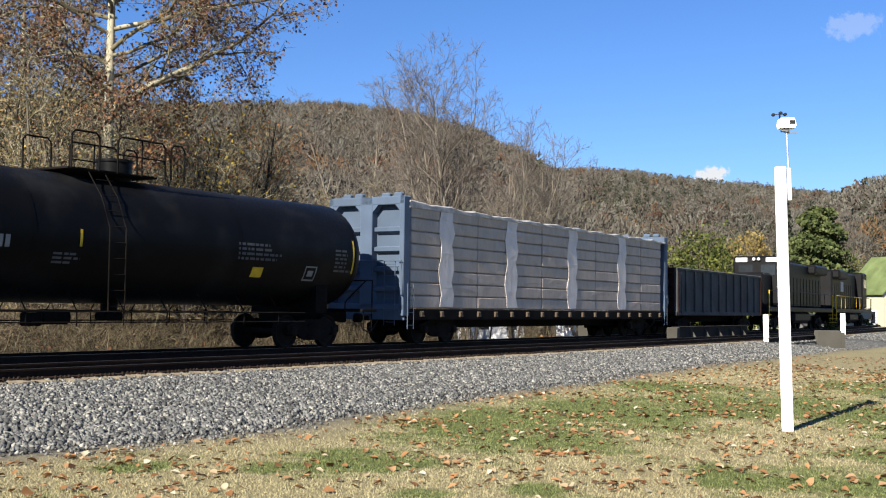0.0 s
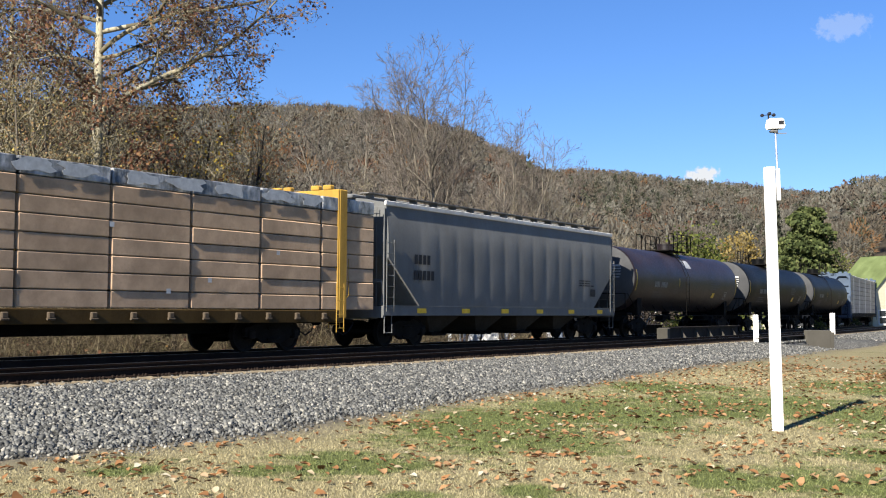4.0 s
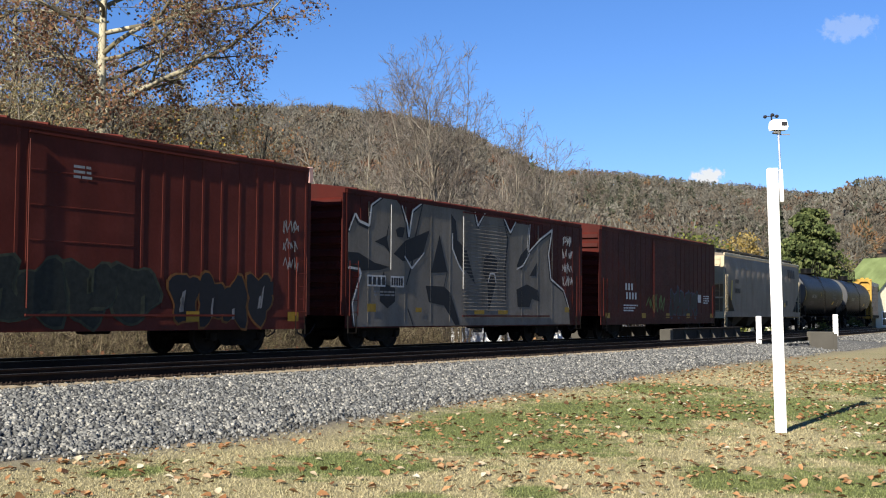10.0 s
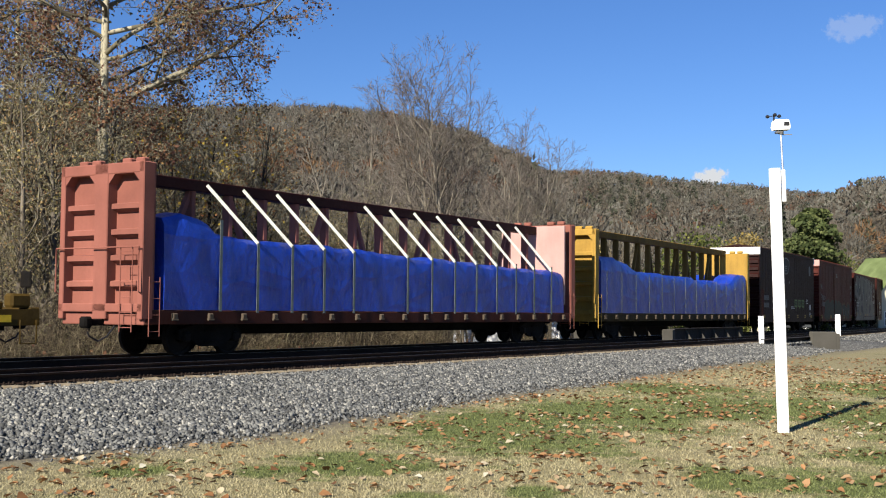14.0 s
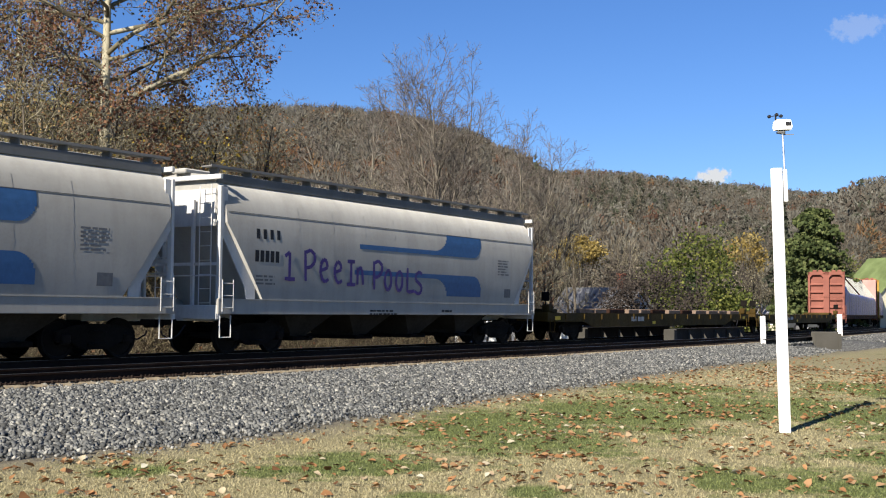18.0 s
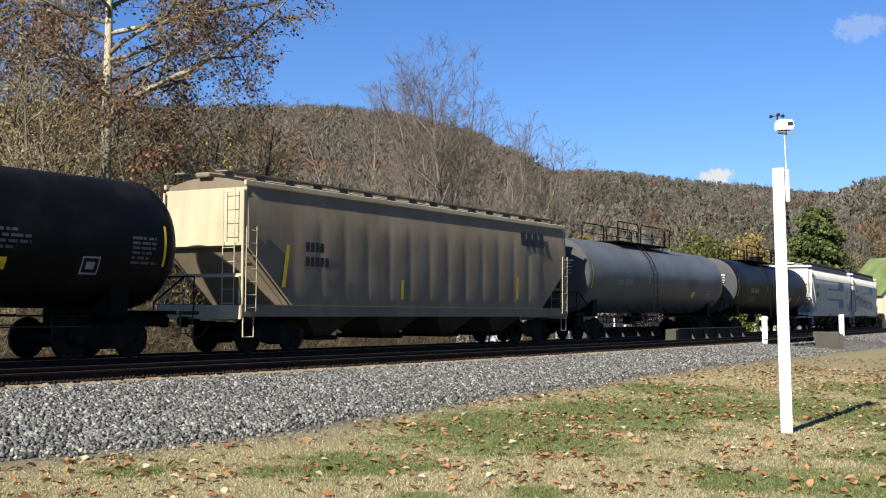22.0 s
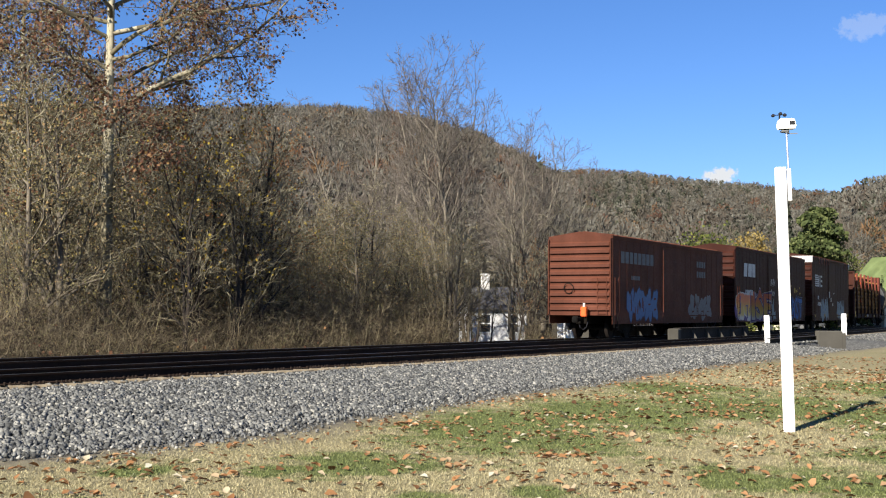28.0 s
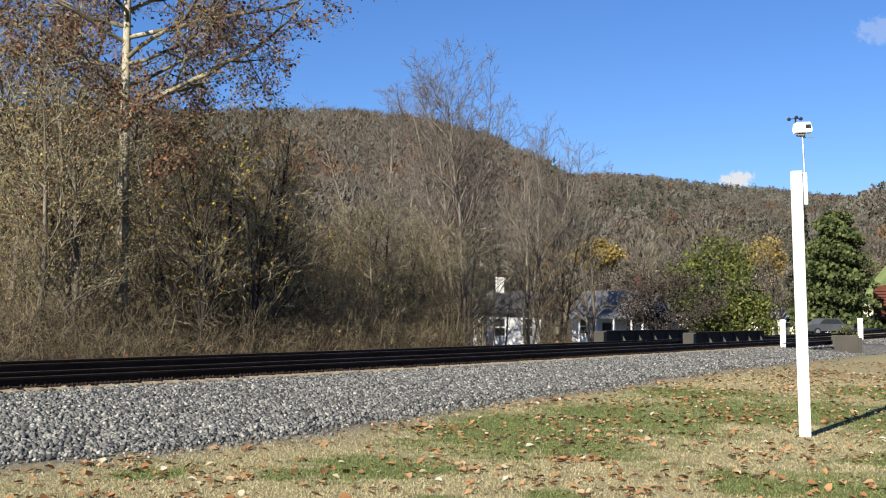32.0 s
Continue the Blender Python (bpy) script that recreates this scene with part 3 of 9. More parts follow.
# ---- the bridge ----
def make_bridge():
    bridge = holder("girder_bridge", "black steel plate-girder bridge carrying both tracks", "bridge", kind="structure")
    for o, s0, s1, z0, z1 in ((-2.35, 33.4, 45.6, -0.7, 0.42), (2.08, 33.4, 45.2, -0.7, 0.42), (6.55, 32.9, 43.6, -0.9, 0.02)):
        a, c = line_at(s0, o), line_at(s1, o)
        d = Vector((c[0] - a[0], c[1] - a[1], 0))
        L = d.length
        rot = 90 - math.degrees(math.atan2(d.x, d.y))
        g = Geo().box(L / 2, 0, (z0 + z1) / 2, L, 0.03, z1 - z0)
        web = part("girder", g, M["girder"], bridge)
        web.matrix_basis = pose(a[0], a[1], 0, 0, 0, rot)
        part("flange", Geo().box(L / 2, 0, z1, L, 0.32, 0.035, 0.006).box(L / 2, 0, z0, L, 0.32, 0.035, 0.006), M["girder"], web)
        k = int(L / 2.2)
        for i in range(1, k + 1):
            q = Geo()
            x = L * i / (k + 0.6)
            q.add([(x, -0.016, z1 - 0.03), (x, -0.016, z0 + 0.25), (x, -0.75, z0 + 0.25), (x, -0.5, z0 + 0.32), (x + .03, -0.016, z1 - 0.03), (x + .03, -0.016, z0 + 0.25), (x + .03, -0.75, z0 + 0.25), (x + .03, -0.5, z0 + 0.32)],
                  [(0, 1, 2, 3), (7, 6, 5, 4), (0, 3, 7, 4), (3, 2, 6, 7), (2, 1, 5, 6)])
            part("gusset", q, M["concrete"], web, "pale dusty triangular bracket")
        if o < 6:
            e = part("end_block", Geo().box(-0.25, 0, -0.17, 0.42, 0.5, 1.15, 0.03), M["concrete"], web, "pale concrete block")
    w = part("abutment", Geo().box(0, 0, -0.31, 1.15, 1.0, 1.2, 0.03).box(0.65, 0.12, -0.35, 0.16, 1.2, 1.1, 0.02), M["concrete"], bridge, "weathered concrete abutment")
    w.matrix_basis = pose(18.72, 59.2, 0, 0, 0, -8)
    x, y, h = line_at(33.0, 7.7)
    w = part("wing_wall", Geo().box(0, 0, -0.75, 0.6, 2.2, 1.0, 0.03), M["concrete"], bridge, "low concrete wing wall")
    w.matrix_basis = pose(x, y, 0, 0, 0, 90 - math.degrees(h))


make_bridge()

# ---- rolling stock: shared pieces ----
# grey of the tank's rear end: dust, with sunlight put into the colour
M["head_sunlit_grey"] = painted("dusty sunlit grey tank end", (0.13, 0.132, 0.135), 0.5, dirt=(0.06, 0.058, 0.055), grime=0.4, fade=0.2, bump=0.04)
M["worn_white"] = plain("worn stencil white", (0.36, 0.36, 0.35), 0.6)
M["fine_grey"] = plain("fine stencil grey", (0.13, 0.13, 0.135), 0.6)
# bay steel is dark from grime and from shadow put into its colour
M["bay"] = painted("grimy shaded bay steel", (0.06, 0.05, 0.038), 0.8, dirt=(0.028, 0.022, 0.016), grime=0.7, fade=0.2)
M["walk_grey"] = painted("pale galvanised steel", (0.36, 0.35, 0.33), 0.6, 0.0, dirt=(0.2, 0.17, 0.13), grime=0.4, fade=0.15)
M["grey_steel"] = painted("galvanised grey", (0.24, 0.24, 0.23), 0.6, 0.2, dirt=(0.12, 0.1, 0.08), grime=0.5, fade=0.15)
def wheelset_mesh():
    g = Geo()
    for q in (-1, 1):
        prof = ((0.02, 0.10), (0.075, 0.14), (0.03, 0.38), (0.065, 0.40), (0.075, 0.46), (-0.05, 0.485), (-0.075, 0.45), (-0.065, 0.40), (-0.02, 0.38), (-0.03, 0.14), (-0.06, 0.10))
        rings = []
        for k in range(20):
            a = 2 * math.pi * k / 20
            rings.append([(r * math.cos(a), q * (0.75 + w), 0.46 + r * math.sin(a)) for w, r in prof])
        rings.append(rings[0])
        g.sweep(rings, closed=True, caps=False)
    g.rod((0, -1.02, 0.46), (0, 1.02, 0.46), 0.085, 10)
    for q in (-1, 1):
        g.box(0, q * 1.03, 0.46, 0.24, 0.22, 0.24, 0.04)
    return g.mesh("wheelset", M["wheel"], True)


def side_frame_mesh():
    g = Geo()
    outline = ((-1.12, 0.62), (-1.12, 0.42), (-0.98, 0.40), (-0.72, 0.40), (-0.52, 0.28), (-0.30, 0.22), (0.30, 0.22), (0.52, 0.28), (0.72, 0.40), (0.98, 0.40), (1.12, 0.42), (1.12, 0.62), (0.80, 0.72), (0.40, 0.80), (-0.40, 0.80), (-0.80, 0.72))
    for y in (-1.06, 0.94):
        n = len(outline)
        vs = [(x, y, z) for x, z in outline] + [(x, y + 0.12, z) for x, z in outline]
        g.add(vs, [tuple(range(n)), tuple(range(2 * n - 1, n - 1, -1))] + [(i, n + i, n + (i + 1) % n, (i + 1) % n) for i in range(n)])
        for x in (-0.14, 0, 0.14):
            g.rod((x, y + 0.06, 0.34), (x, y + 0.06, 0.62), 0.058, 8)
        g.box(0, y + 0.06, 0.62, 0.5, 0.2, 0.07, 0.01).box(0, y + 0.06, 0.33, 0.55, 0.2, 0.06, 0.01)
    return g.mesh("side_frame", M["under"])


WHEELS, FRAMES = wheelset_mesh(), side_frame_mesh()
BOLSTER = Geo().box(0, 0, 0.62, 0.42, 2.1, 0.24, 0.03).box(0, 0, 0.80, 0.5, 0.5, 0.16, 0.02).mesh("truck", M["under"])
COUPLER = Geo().box(0.1, 0, 0.82, 1.0, 0.16, 0.16, 0.02).box(0.62, 0.03, 0.82, 0.24, 0.26, 0.28, 0.05).mesh("coupler", M["under"])
HOSE = Geo().tube([(0.1, 0.35, 0.75), (0.35, 0.36, 0.5), (0.6, 0.33, 0.38), (0.85, 0.30, 0.5), (0.9, 0.3, 0.6)], 0.022, 6).mesh("air_hose", M["black_mark"])


def running_gear(car, L, inset, axle=0.89, couple=0.35):
    for q in (-1, 1):
        t = part("truck", BOLSTER, None, car)
        t.location = (q * (L / 2 - inset), 0, 0)
        part("side_frames", FRAMES, None, t)
        for d in (-axle, axle):
            w = part("wheelset", WHEELS, None, t)
            w.location = (d, 0, 0)
        c = part("coupler", COUPLER, None, car)
        c.matrix_basis = pose(q * (L / 2 - 0.3 + couple - 0.1), 0, 0, 0, 0, 0 if q > 0 else 180)
        h = part("air_hose", HOSE, None, car)
        h.matrix_basis = pose(q * (L / 2 - 0.15), 0, 0, 0, 0, 0 if q > 0 else 180)


def decals(name, quads, surf, mat, parent, label="", lift=0.004):
    """Flat marks that lie on a car's side: boxes x0, x1, z0, z1 and an optional slant."""
    if name in ("owner_marks", "reporting_marks"):
        for q in quads:
            decals(name[:-1], [q], surf, mat, parent, label, lift)
        return
    g = Geo()
    for x0, x1, z0, z1, *sl in quads:
        k = 1 + int((z1 - z0) / 0.12)
        sl = sl[0] if sl else 0.0
        vs = []
        for i in range(k + 1):
            z = z0 + (z1 - z0) * i / k
            y = surf(z)
            vs += [(x0 + sl * (z - z0), y - lift, z), (x1 + sl * (z - z0), y - lift, z)]
        g.add(vs, [(2 * i, 2 * i + 1, 2 * i + 3, 2 * i + 2) for i in range(k)])
    return part(name, g, mat, parent, label, kind="stuff" if name in ("fine_print", "data_panel", "sill_print") else "")


def bars(x, z, h, count, gap=0.35, wide=0.62, skip=()):
    """Bars in the size of a row of characters."""
    q, w = [], h * wide
    for i in range(count):
        if i not in skip:
            q.append((x + i * w * (1 + gap), x + i * w * (1 + gap) + w, z, z + h))
    return q


def small_rows(x, z, width, rows, h=0.055, seed=1):
    """Rows of fine print as thin bars."""
    rnd, q = random.Random(seed), []
    for r in range(rows):
        a, zz = x, z - r * h * 1.9
        end = x + width * rnd.uniform(0.6, 1.0)
        while a < end:
            b2 = a + rnd.uniform(0.08, 0.32)
            q.append((a, min(b2, end), zz, zz + h))
            a = b2 + rnd.uniform(0.03, 0.07)
    return q


def blob(cx, cz, rx, rz, rnd, k=16, spike=0.12):
    """An uneven closed outline."""
    ph, ph2 = rnd.uniform(0, 6), rnd.uniform(0, 6)
    out = []
    for i in range(k):
        a = 2 * math.pi * i / k
        c, s = math.cos(a), math.sin(a)
        f = (abs(c) ** 4 + abs(s) ** 4) ** -0.25
        f *= 1 + spike * math.sin(3 * a + ph) + spike * 0.7 * math.sin(5 * a + ph2) + rnd.uniform(-0.05, 0.05)
        out.append((cx + rx * c * f, cz + rz * s * f))
    return out


def spray(car, x0, x1, z0, z1, y, count, fill, line, inner, seed, spike=0.16, shadow=None):
    """A sprayed piece: letter-like swollen shapes with an outline and dark openings."""
    rnd = random.Random(seed)
    step = (x1 - x0) / count
    for i in range(count):
        cx, cz = x0 + step * (i + 0.5), (z0 + z1) / 2 + rnd.uniform(-0.05, 0.05) * (z1 - z0)
        rx, rz = step * 0.56, (z1 - z0) / 2 * rnd.uniform(0.9, 1.05)
        state = rnd.getstate()
        outer = blob(cx, cz, rx, rz, rnd, 26, spike)
        rnd.setstate(state)
        inner_line = blob(cx, cz, rx * 0.88, rz * 0.91, rnd, 26, spike)
        lift = y - 0.004 - i * 0.0004
        g = part("graffiti_letter", Geo().plate(outer, lift, 0.001), line, car, "sprayed graffiti shape")
        part("fill", Geo().plate(inner_line, lift - 0.004, 0.001), fill, g)
        if shadow:
            part("drop_shadow", Geo().plate([(x + 0.09, max(z - 0.07, z0 - 0.15)) for x, z in outer], y - 0.002 - i * 0.0002, 0.001), shadow, g)
        for k in range(rnd.choice((1, 2, 2, 3))):
            # strokes that part the letter, rather than round holes
            bx, bz = cx + rnd.uniform(-0.35, 0.35) * rx, cz + rnd.uniform(-0.6, 0.45) * rz
            w, h, tilt = rx * rnd.uniform(0.07, 0.15), rz * rnd.uniform(0.18, 0.5), rnd.uniform(-0.3, 0.3)
            if rnd.random() < 0.35:
                w, h = rx * rnd.uniform(0.25, 0.4), rz * rnd.uniform(0.05, 0.09)
            part("opening", Geo().plate([(bx - w, bz - h), (bx + w * 0.7, bz - h * 0.9), (bx + w + tilt * h, bz + h), (bx - w * 0.6 + tilt * h, bz + h * 0.8)], lift - 0.008, 0.001), inner, g)


def scrawl(car, x0, z0, w, h, y, mat, seed, r=0.02, rows=1):
    """A sprayed tag of loops and strokes."""
    rnd, g = random.Random(seed), Geo()
    r = min(r, h * 0.04)
    for row in range(rows):
        k = max(3, int(w / (h * 0.5)))
        for i in range(k):
            cx, cz = x0 + w * (i + 0.5) / k, z0 - row * h * 1.25
            pts, low = [], rnd.random() < 0.5
            for j in range(rnd.randint(4, 6)):
                low = not low
                pts.append((cx + rnd.uniform(-0.34, 0.34) * h, cz + (-1 if low else 1) * rnd.uniform(0.12, 0.5) * h))
            for (xa, za), (xb, zb) in zip(pts, pts[1:]):
                d = math.hypot(xb - xa, zb - za) or 1
                nx, nz = -(zb - za) / d * r, (xb - xa) / d * r
                g.plate([(xa + nx, za + nz), (xa - nx, za - nz), (xb - nx, zb - nz), (xb + nx, zb + nz)], y - 0.003, 0.001)
    part("graffiti_tag", g, mat, car, "thin sprayed tag")


def words(text, size, mat, parent, x, y, z, turn=0.0, name="lettering", label=""):
    """Lettering on the near side, in the built-in font."""
    cu = bpy.data.curves.new(name, "FONT")
    cu.body, cu.size, cu.extrude, cu.offset = text, size, 0.002, size * 0.018
    tmp = bpy.data.objects.new(name, cu)
    scene.collection.objects.link(tmp)
    dg = bpy.context.evaluated_depsgraph_get()
    me = bpy.data.meshes.new_from_object(tmp.evaluated_get(dg))
    bpy.data.objects.remove(tmp)
    me.materials.clear()
    me.materials.append(mat)
    ob = part(name, me, None, parent, label)
    ob.matrix_basis = pose(x, y, z, 90 + turn, 0, 0)
    return ob


def ladder(car, x, y, z0, z1, w, mat, axis="x", name="ladder"):
    g = Geo()
    for q in (-w / 2, w / 2):
        d = (q, 0) if axis == "x" else (0, q)
        g.rod((x + d[0], y + d[1], z0), (x + d[0], y + d[1], z1), 0.014, 5)
    k = int((z1 - z0) / 0.36)
    for i in range(k + 1):
        z = z0 + (z1 - z0) * (i + 0.3) / (k + 0.6)
        d = (w / 2, 0) if axis == "x" else (0, w / 2)
        g.rod((x - d[0], y - d[1], z), (x + d[0], y + d[1], z), 0.010, 5)
    return part(name, g, mat, car)


# ---- box cars ----
def boxcar(label, L, paint, top=4.5, sill=0.62, end_top=None, roof=None, door=(-1.5, 1.5), posts=9, end_ribs=9, rods=None, base_low=True, door_ribs=5):
    car = holder("boxcar", label, "boxcar", "freight cars of the train")
    W, H = 1.455, L / 2
    low = sill if base_low else 1.0
    part("body", Geo().box(0, 0, (1.0 + top) / 2, L, W * 2, top - 1.0, 0.03), paint, car)
    g = Geo()
    for q in (-1, 1):
        g.box(0, q * (W + 0.006), 1.06, L, 0.012, 0.2)
        g.box(0, q * (W + 0.02), top - 0.07, L, 0.04, 0.13, 0.01)
    part("side_sill", g, paint, car)
    if base_low:
        g = Geo()
        n = [(-H + 0.02, 1.0), (-H + 0.02, low + 0.02), (H - 0.02, low + 0.02), (H - 0.02, 1.0)]
        g.plate(n, -W - 0.004, 0.02).plate(n, W - 0.016, 0.02)
        part("skirt", g, paint, car)
    pg = Geo().box(0, 0, (1.15 + top - 0.15) / 2, 0.09, 0.018, top - 1.32, 0.006).mesh("side_post", paint)
    xs = [-H + 0.06 + (door[0] - 0.25 + H - 0.06) * i / posts for i in range(posts + 1)] + [door[1] + 0.25 + (H - 0.06 - door[1] - 0.25) * i / posts for i in range(posts + 1)]
    for x in xs:
        for q in (-1, 1):
            p = part("side_post", pg, None, car)
            p.location = (x, q * W, 0)
    # doors on the two sides
    for q in (-1, 1):
        g = Geo().box((door[0] + door[1]) / 2, q * W, (1.1 + top - 0.2) / 2, door[1] - door[0], 0.024, top - 1.35, 0.004)
        d = part("door", g, paint, car, "sliding plug door")
        for k in range(1, door_ribs):
            part("door_rib", Geo().box((door[0] + door[1]) / 2, q * (W + 0.013), 1.1 + (top - 1.35) * k / door_ribs, door[1] - door[0] - 0.1, 0.010, 0.035, 0.004), paint, d)
        for z in (1.0, top - 0.2):
            part("door_track", Geo().box((door[0] + door[1]) / 2 + 1.7, q * (W + 0.04), z, (door[1] - door[0]) + 3.4, 0.025, 0.05), paint, car)
        part("lock_rod", Geo().rod((door[0] + 0.02, q * (W + 0.05), 1.9 if rods else 1.15), (door[0] + 0.02, q * (W + 0.05), top - 0.35), 0.016, 6), rods or paint, d, "vertical lock bar")
    # ribbed ends
    for q in (-1, 1):
        g = Geo().box(q * (H + 0.02), 0, (1.0 + top) / 2, 0.04, W * 2, top - 1.0)
        gable = [(-W - .03, top), (0, top + 0.2), (W + .03, top)]
        g.add([(q * (H + e), y, z) for e in (-0.02, 0.04) for y, z in gable], [(0, 1, 2), (5, 4, 3), (0, 3, 4, 1), (1, 4, 5, 2)])
        end = part("end_wall", g, paint, car, "ribbed steel end")
        for k in range(end_ribs):
            rib = Geo()
            z = 1.15 + (top - 1.35) * (k + 0.5) / end_ribs
            hgt = (top - 1.35) / end_ribs * 0.66
            rib.sweep([[(q * (H + 0.04), y, z - hgt / 2), (q * (H + 0.15), y * 0.985, z - hgt * 0.40), (q * (H + 0.13), y * 0.985, z + hgt * 0.25), (q * (H + 0.04), y, z + hgt / 2)] for y in (-W + 0.06, W - 0.06)])
            part("end_rib", rib, paint, end)
        for y in (-1, 1):
            part("corner_post", Geo().box(q * (H + 0.085), y * (W - 0.025), (1.0 + top - 0.1) / 2, 0.15, 0.05, top - 1.15, 0.012), paint, end)
        if end_top:
            part("end_cap", Geo().box(q * (H + 0.09), 0, top - 0.2, 0.16, W * 2 + 0.1, 0.44, 0.01), end_top, end, "white painted upper end")
        part("brake_wheel" if q < 0 else "tack_board", Geo().tube([(q * (H + 0.2), 0.45 + 0.22 * math.cos(a), 2.15 + 0.22 * math.sin(a)) for a in np.linspace(0, 6.28, 13)], 0.02, 5) if q < 0 else Geo().box(q * (H + 0.13), 0.3, 2.0, 0.02, 0.5, 0.4), M["under"], end)
        ladder(car, q * (H - 0.32), -W - 0.09, 1.0, 2.6, 0.42, paint)
        ladder(car, q * (H + 0.15), -W + 0.4, 1.0, 2.6, 0.42, paint, "y")
        part("step", Geo().tube([(q * (H - 0.1), -W - 0.05, 1.0), (q * (H - 0.1), -W - 0.05, 0.5), (q * (H - 0.5), -W - 0.05, 0.5), (q * (H - 0.5), -W - 0.05, 1.0)], 0.018, 5), M["under"], car)
    # roof
    g = Geo()
    for q in (-1, 1):
        g.add([(-H, q * (W + 0.05), top), (H, q * (W + 0.05), top), (H, 0, top + 0.2), (-H, 0, top + 0.2), (-H, q * (W + 0.05), top - 0.05), (H, q * (W + 0.05), top - 0.05)],
              [(0, 1, 2, 3) if q < 0 else (3, 2, 1, 0), (4, 5, 1, 0) if q < 0 else (0, 1, 5, 4)])
    r = part("roof", g, roof or paint, car, "low pitched steel roof")
    seam = Geo().beam((0, -W - 0.05, top + 0.02), (0, 0, top + 0.22), 0.06, 0.05).beam((0, W + 0.05, top + 0.02), (0, 0, top + 0.22), 0.06, 0.05).mesh("roof_seam", roof or paint)
    for k in range(int(L / 1.05)):
        part("roof_seam", seam, None, r).location = (-H + 0.5 + k * 1.05, 0, 0)
    part("centre_sill", Geo().box(0, 0, 0.82, L - 0.4, 0.6, 0.36, 0.02).box(1.2, -0.5, 0.75, 0.9, 0.4, 0.4, 0.08), M["under"], car)
    running_gear(car, L, 2.35)
    return car


def side(y):
    return lambda z: y


# ---- tank cars ----
def tankcar(label, L, paint, r=1.5, zc=2.66, big=False, seed=1, placard=True, bottom_marks=True):
    car = holder("tank_car", label, "tank car", "freight cars of the train")
    H, n = L / 2 + 0.55, 44
    prof = [(-H, 0.02)] + [(-H + 0.55 * r * (1 - math.cos(a)), r * math.sin(a)) for a in np.linspace(0.16, math.pi / 2, 8)]
    prof += [(x, r) for x in np.linspace(-H + 0.55 * r, H - 0.55 * r, 9)[1:-1]] + [(-x, q) for x, q in prof[::-1]]
    rings = [[(x, q * math.cos(2 * math.pi * k / n), zc + q * math.sin(2 * math.pi * k / n)) for k in range(n)] for x, q in prof]
    shell = part("tank", Geo().sweep(rings), paint, car, "cylindrical steel tank", True)
    for x in (-H + 0.55 * r, -H * 0.36, H * 0.36, H - 0.55 * r):
        part("weld_band", Geo().tube([(x - 0.03, 0, zc), (x + 0.03, 0, zc)], [r + 0.008, r + 0.008], n, False), paint, shell, "", True)
    # thin skin over the sun-facing end, paler for dust and sunlight
    dome = [(x - 0.004, q + 0.004) for x, q in prof[:8]]
    part("rear_head", Geo().sweep([[(x, q * math.cos(2 * math.pi * k / n), zc + q * math.sin(2 * math.pi * k / n)) for k in range(n)] for x, q in dome]), M["head_sunlit_grey"], shell, "rounded end of the tank in dusty sunlit grey", True)
    surf = lambda z: -math.sqrt(max(r * r - (z - zc) ** 2, 0.01))
    # fittings on top
    top = zc + r
    part("valve_housing", Geo().rod((0.25 if not big else 1.3, 0, top - 0.1), (0.25 if not big else 1.3, 0, top + 0.42), 0.42, 16).rod((0.25 if not big else 1.3, 0, top + 0.42), (0.25 if not big else 1.3, 0, top + 0.48), 0.46, 16), paint, car, "", True)
    wide = 1.35 if not big else 3.2
    deck = part("platform", Geo().box(-0.5 if not big else -0.8, 0, top + 0.06, wide * 2, 1.7, 0.05, 0.01), M["under"], car, "dark steel roof platform")
    mt = M["under"]
    spans = [(-1.75, -0.95), (-0.4, 1.1), (1.3, 1.75)] if not big else [(-4.2, -1.7), (-1.4, 1.6), (1.8, 2.5)]
    for a, c in spans:
        for q in (-0.85, 0.85):
            hoop = Geo().tube([(a, q, top + 0.05), (a, q, top + 0.82), (a + 0.1, q, top + 0.92), (c - 0.1, q, top + 0.92), (c, q, top + 0.82), (c, q, top + 0.05)], 0.026, 6)
            if c - a > 1:
                hoop.rod((a, q, top + 0.5), (c, q, top + 0.5), 0.018, 5)
                hoop.rod(((a + c) / 2, q, top + 0.05), ((a + c) / 2, q, top + 0.92), 0.02, 5)
            part("railing", hoop, mt, deck, "tubular safety railing")
    g = Geo()
    lx = -1.0 if not big else -1.6
    for q in (-0.24, 0.24):
        g.tube([(lx + q, -0.8, top + 0.05), (lx + q, -r * 0.86, zc + r * 0.62), (lx + q, -r - 0.1, zc + 0.2), (lx + q, -r - 0.1, 1.0)], 0.016, 5)
    for k in range(9):
        z = 1.1 + k * 0.36
        y = -r - 0.1 if z < zc + 0.2 else -r - 0.1 + (z - zc - 0.2) * 0.45
        g.rod((lx - 0.24, y, z), (lx + 0.24, y, z), 0.011, 5)
    part("ladder", g, mt, car)
    # marks on the near side
    ys = [-H + 0.55 * r + 0.1, -H * 0.52, -H * 0.22, H * 0.06, H * 0.42, H * 0.62, H - 0.55 * r - 0.1]
    for i, x in enumerate(ys):
        if i not in (0, 2, len(ys) - 1):
            continue
        e = 0.5 if i != 2 else 0.2
        decals("reflector_stripe", [(x - 0.035, x + 0.035, zc - 0.05 - e, zc - 0.05 + e * 0.9)], surf, M["yellow_mark"], car, "yellow reflective stripe")
    decals("reporting_marks", bars(-H * 0.62, zc - 0.35, 0.26, 10, 0.5, 0.45, (4,)), surf, M["worn_white"], car, "white stencilled marks")
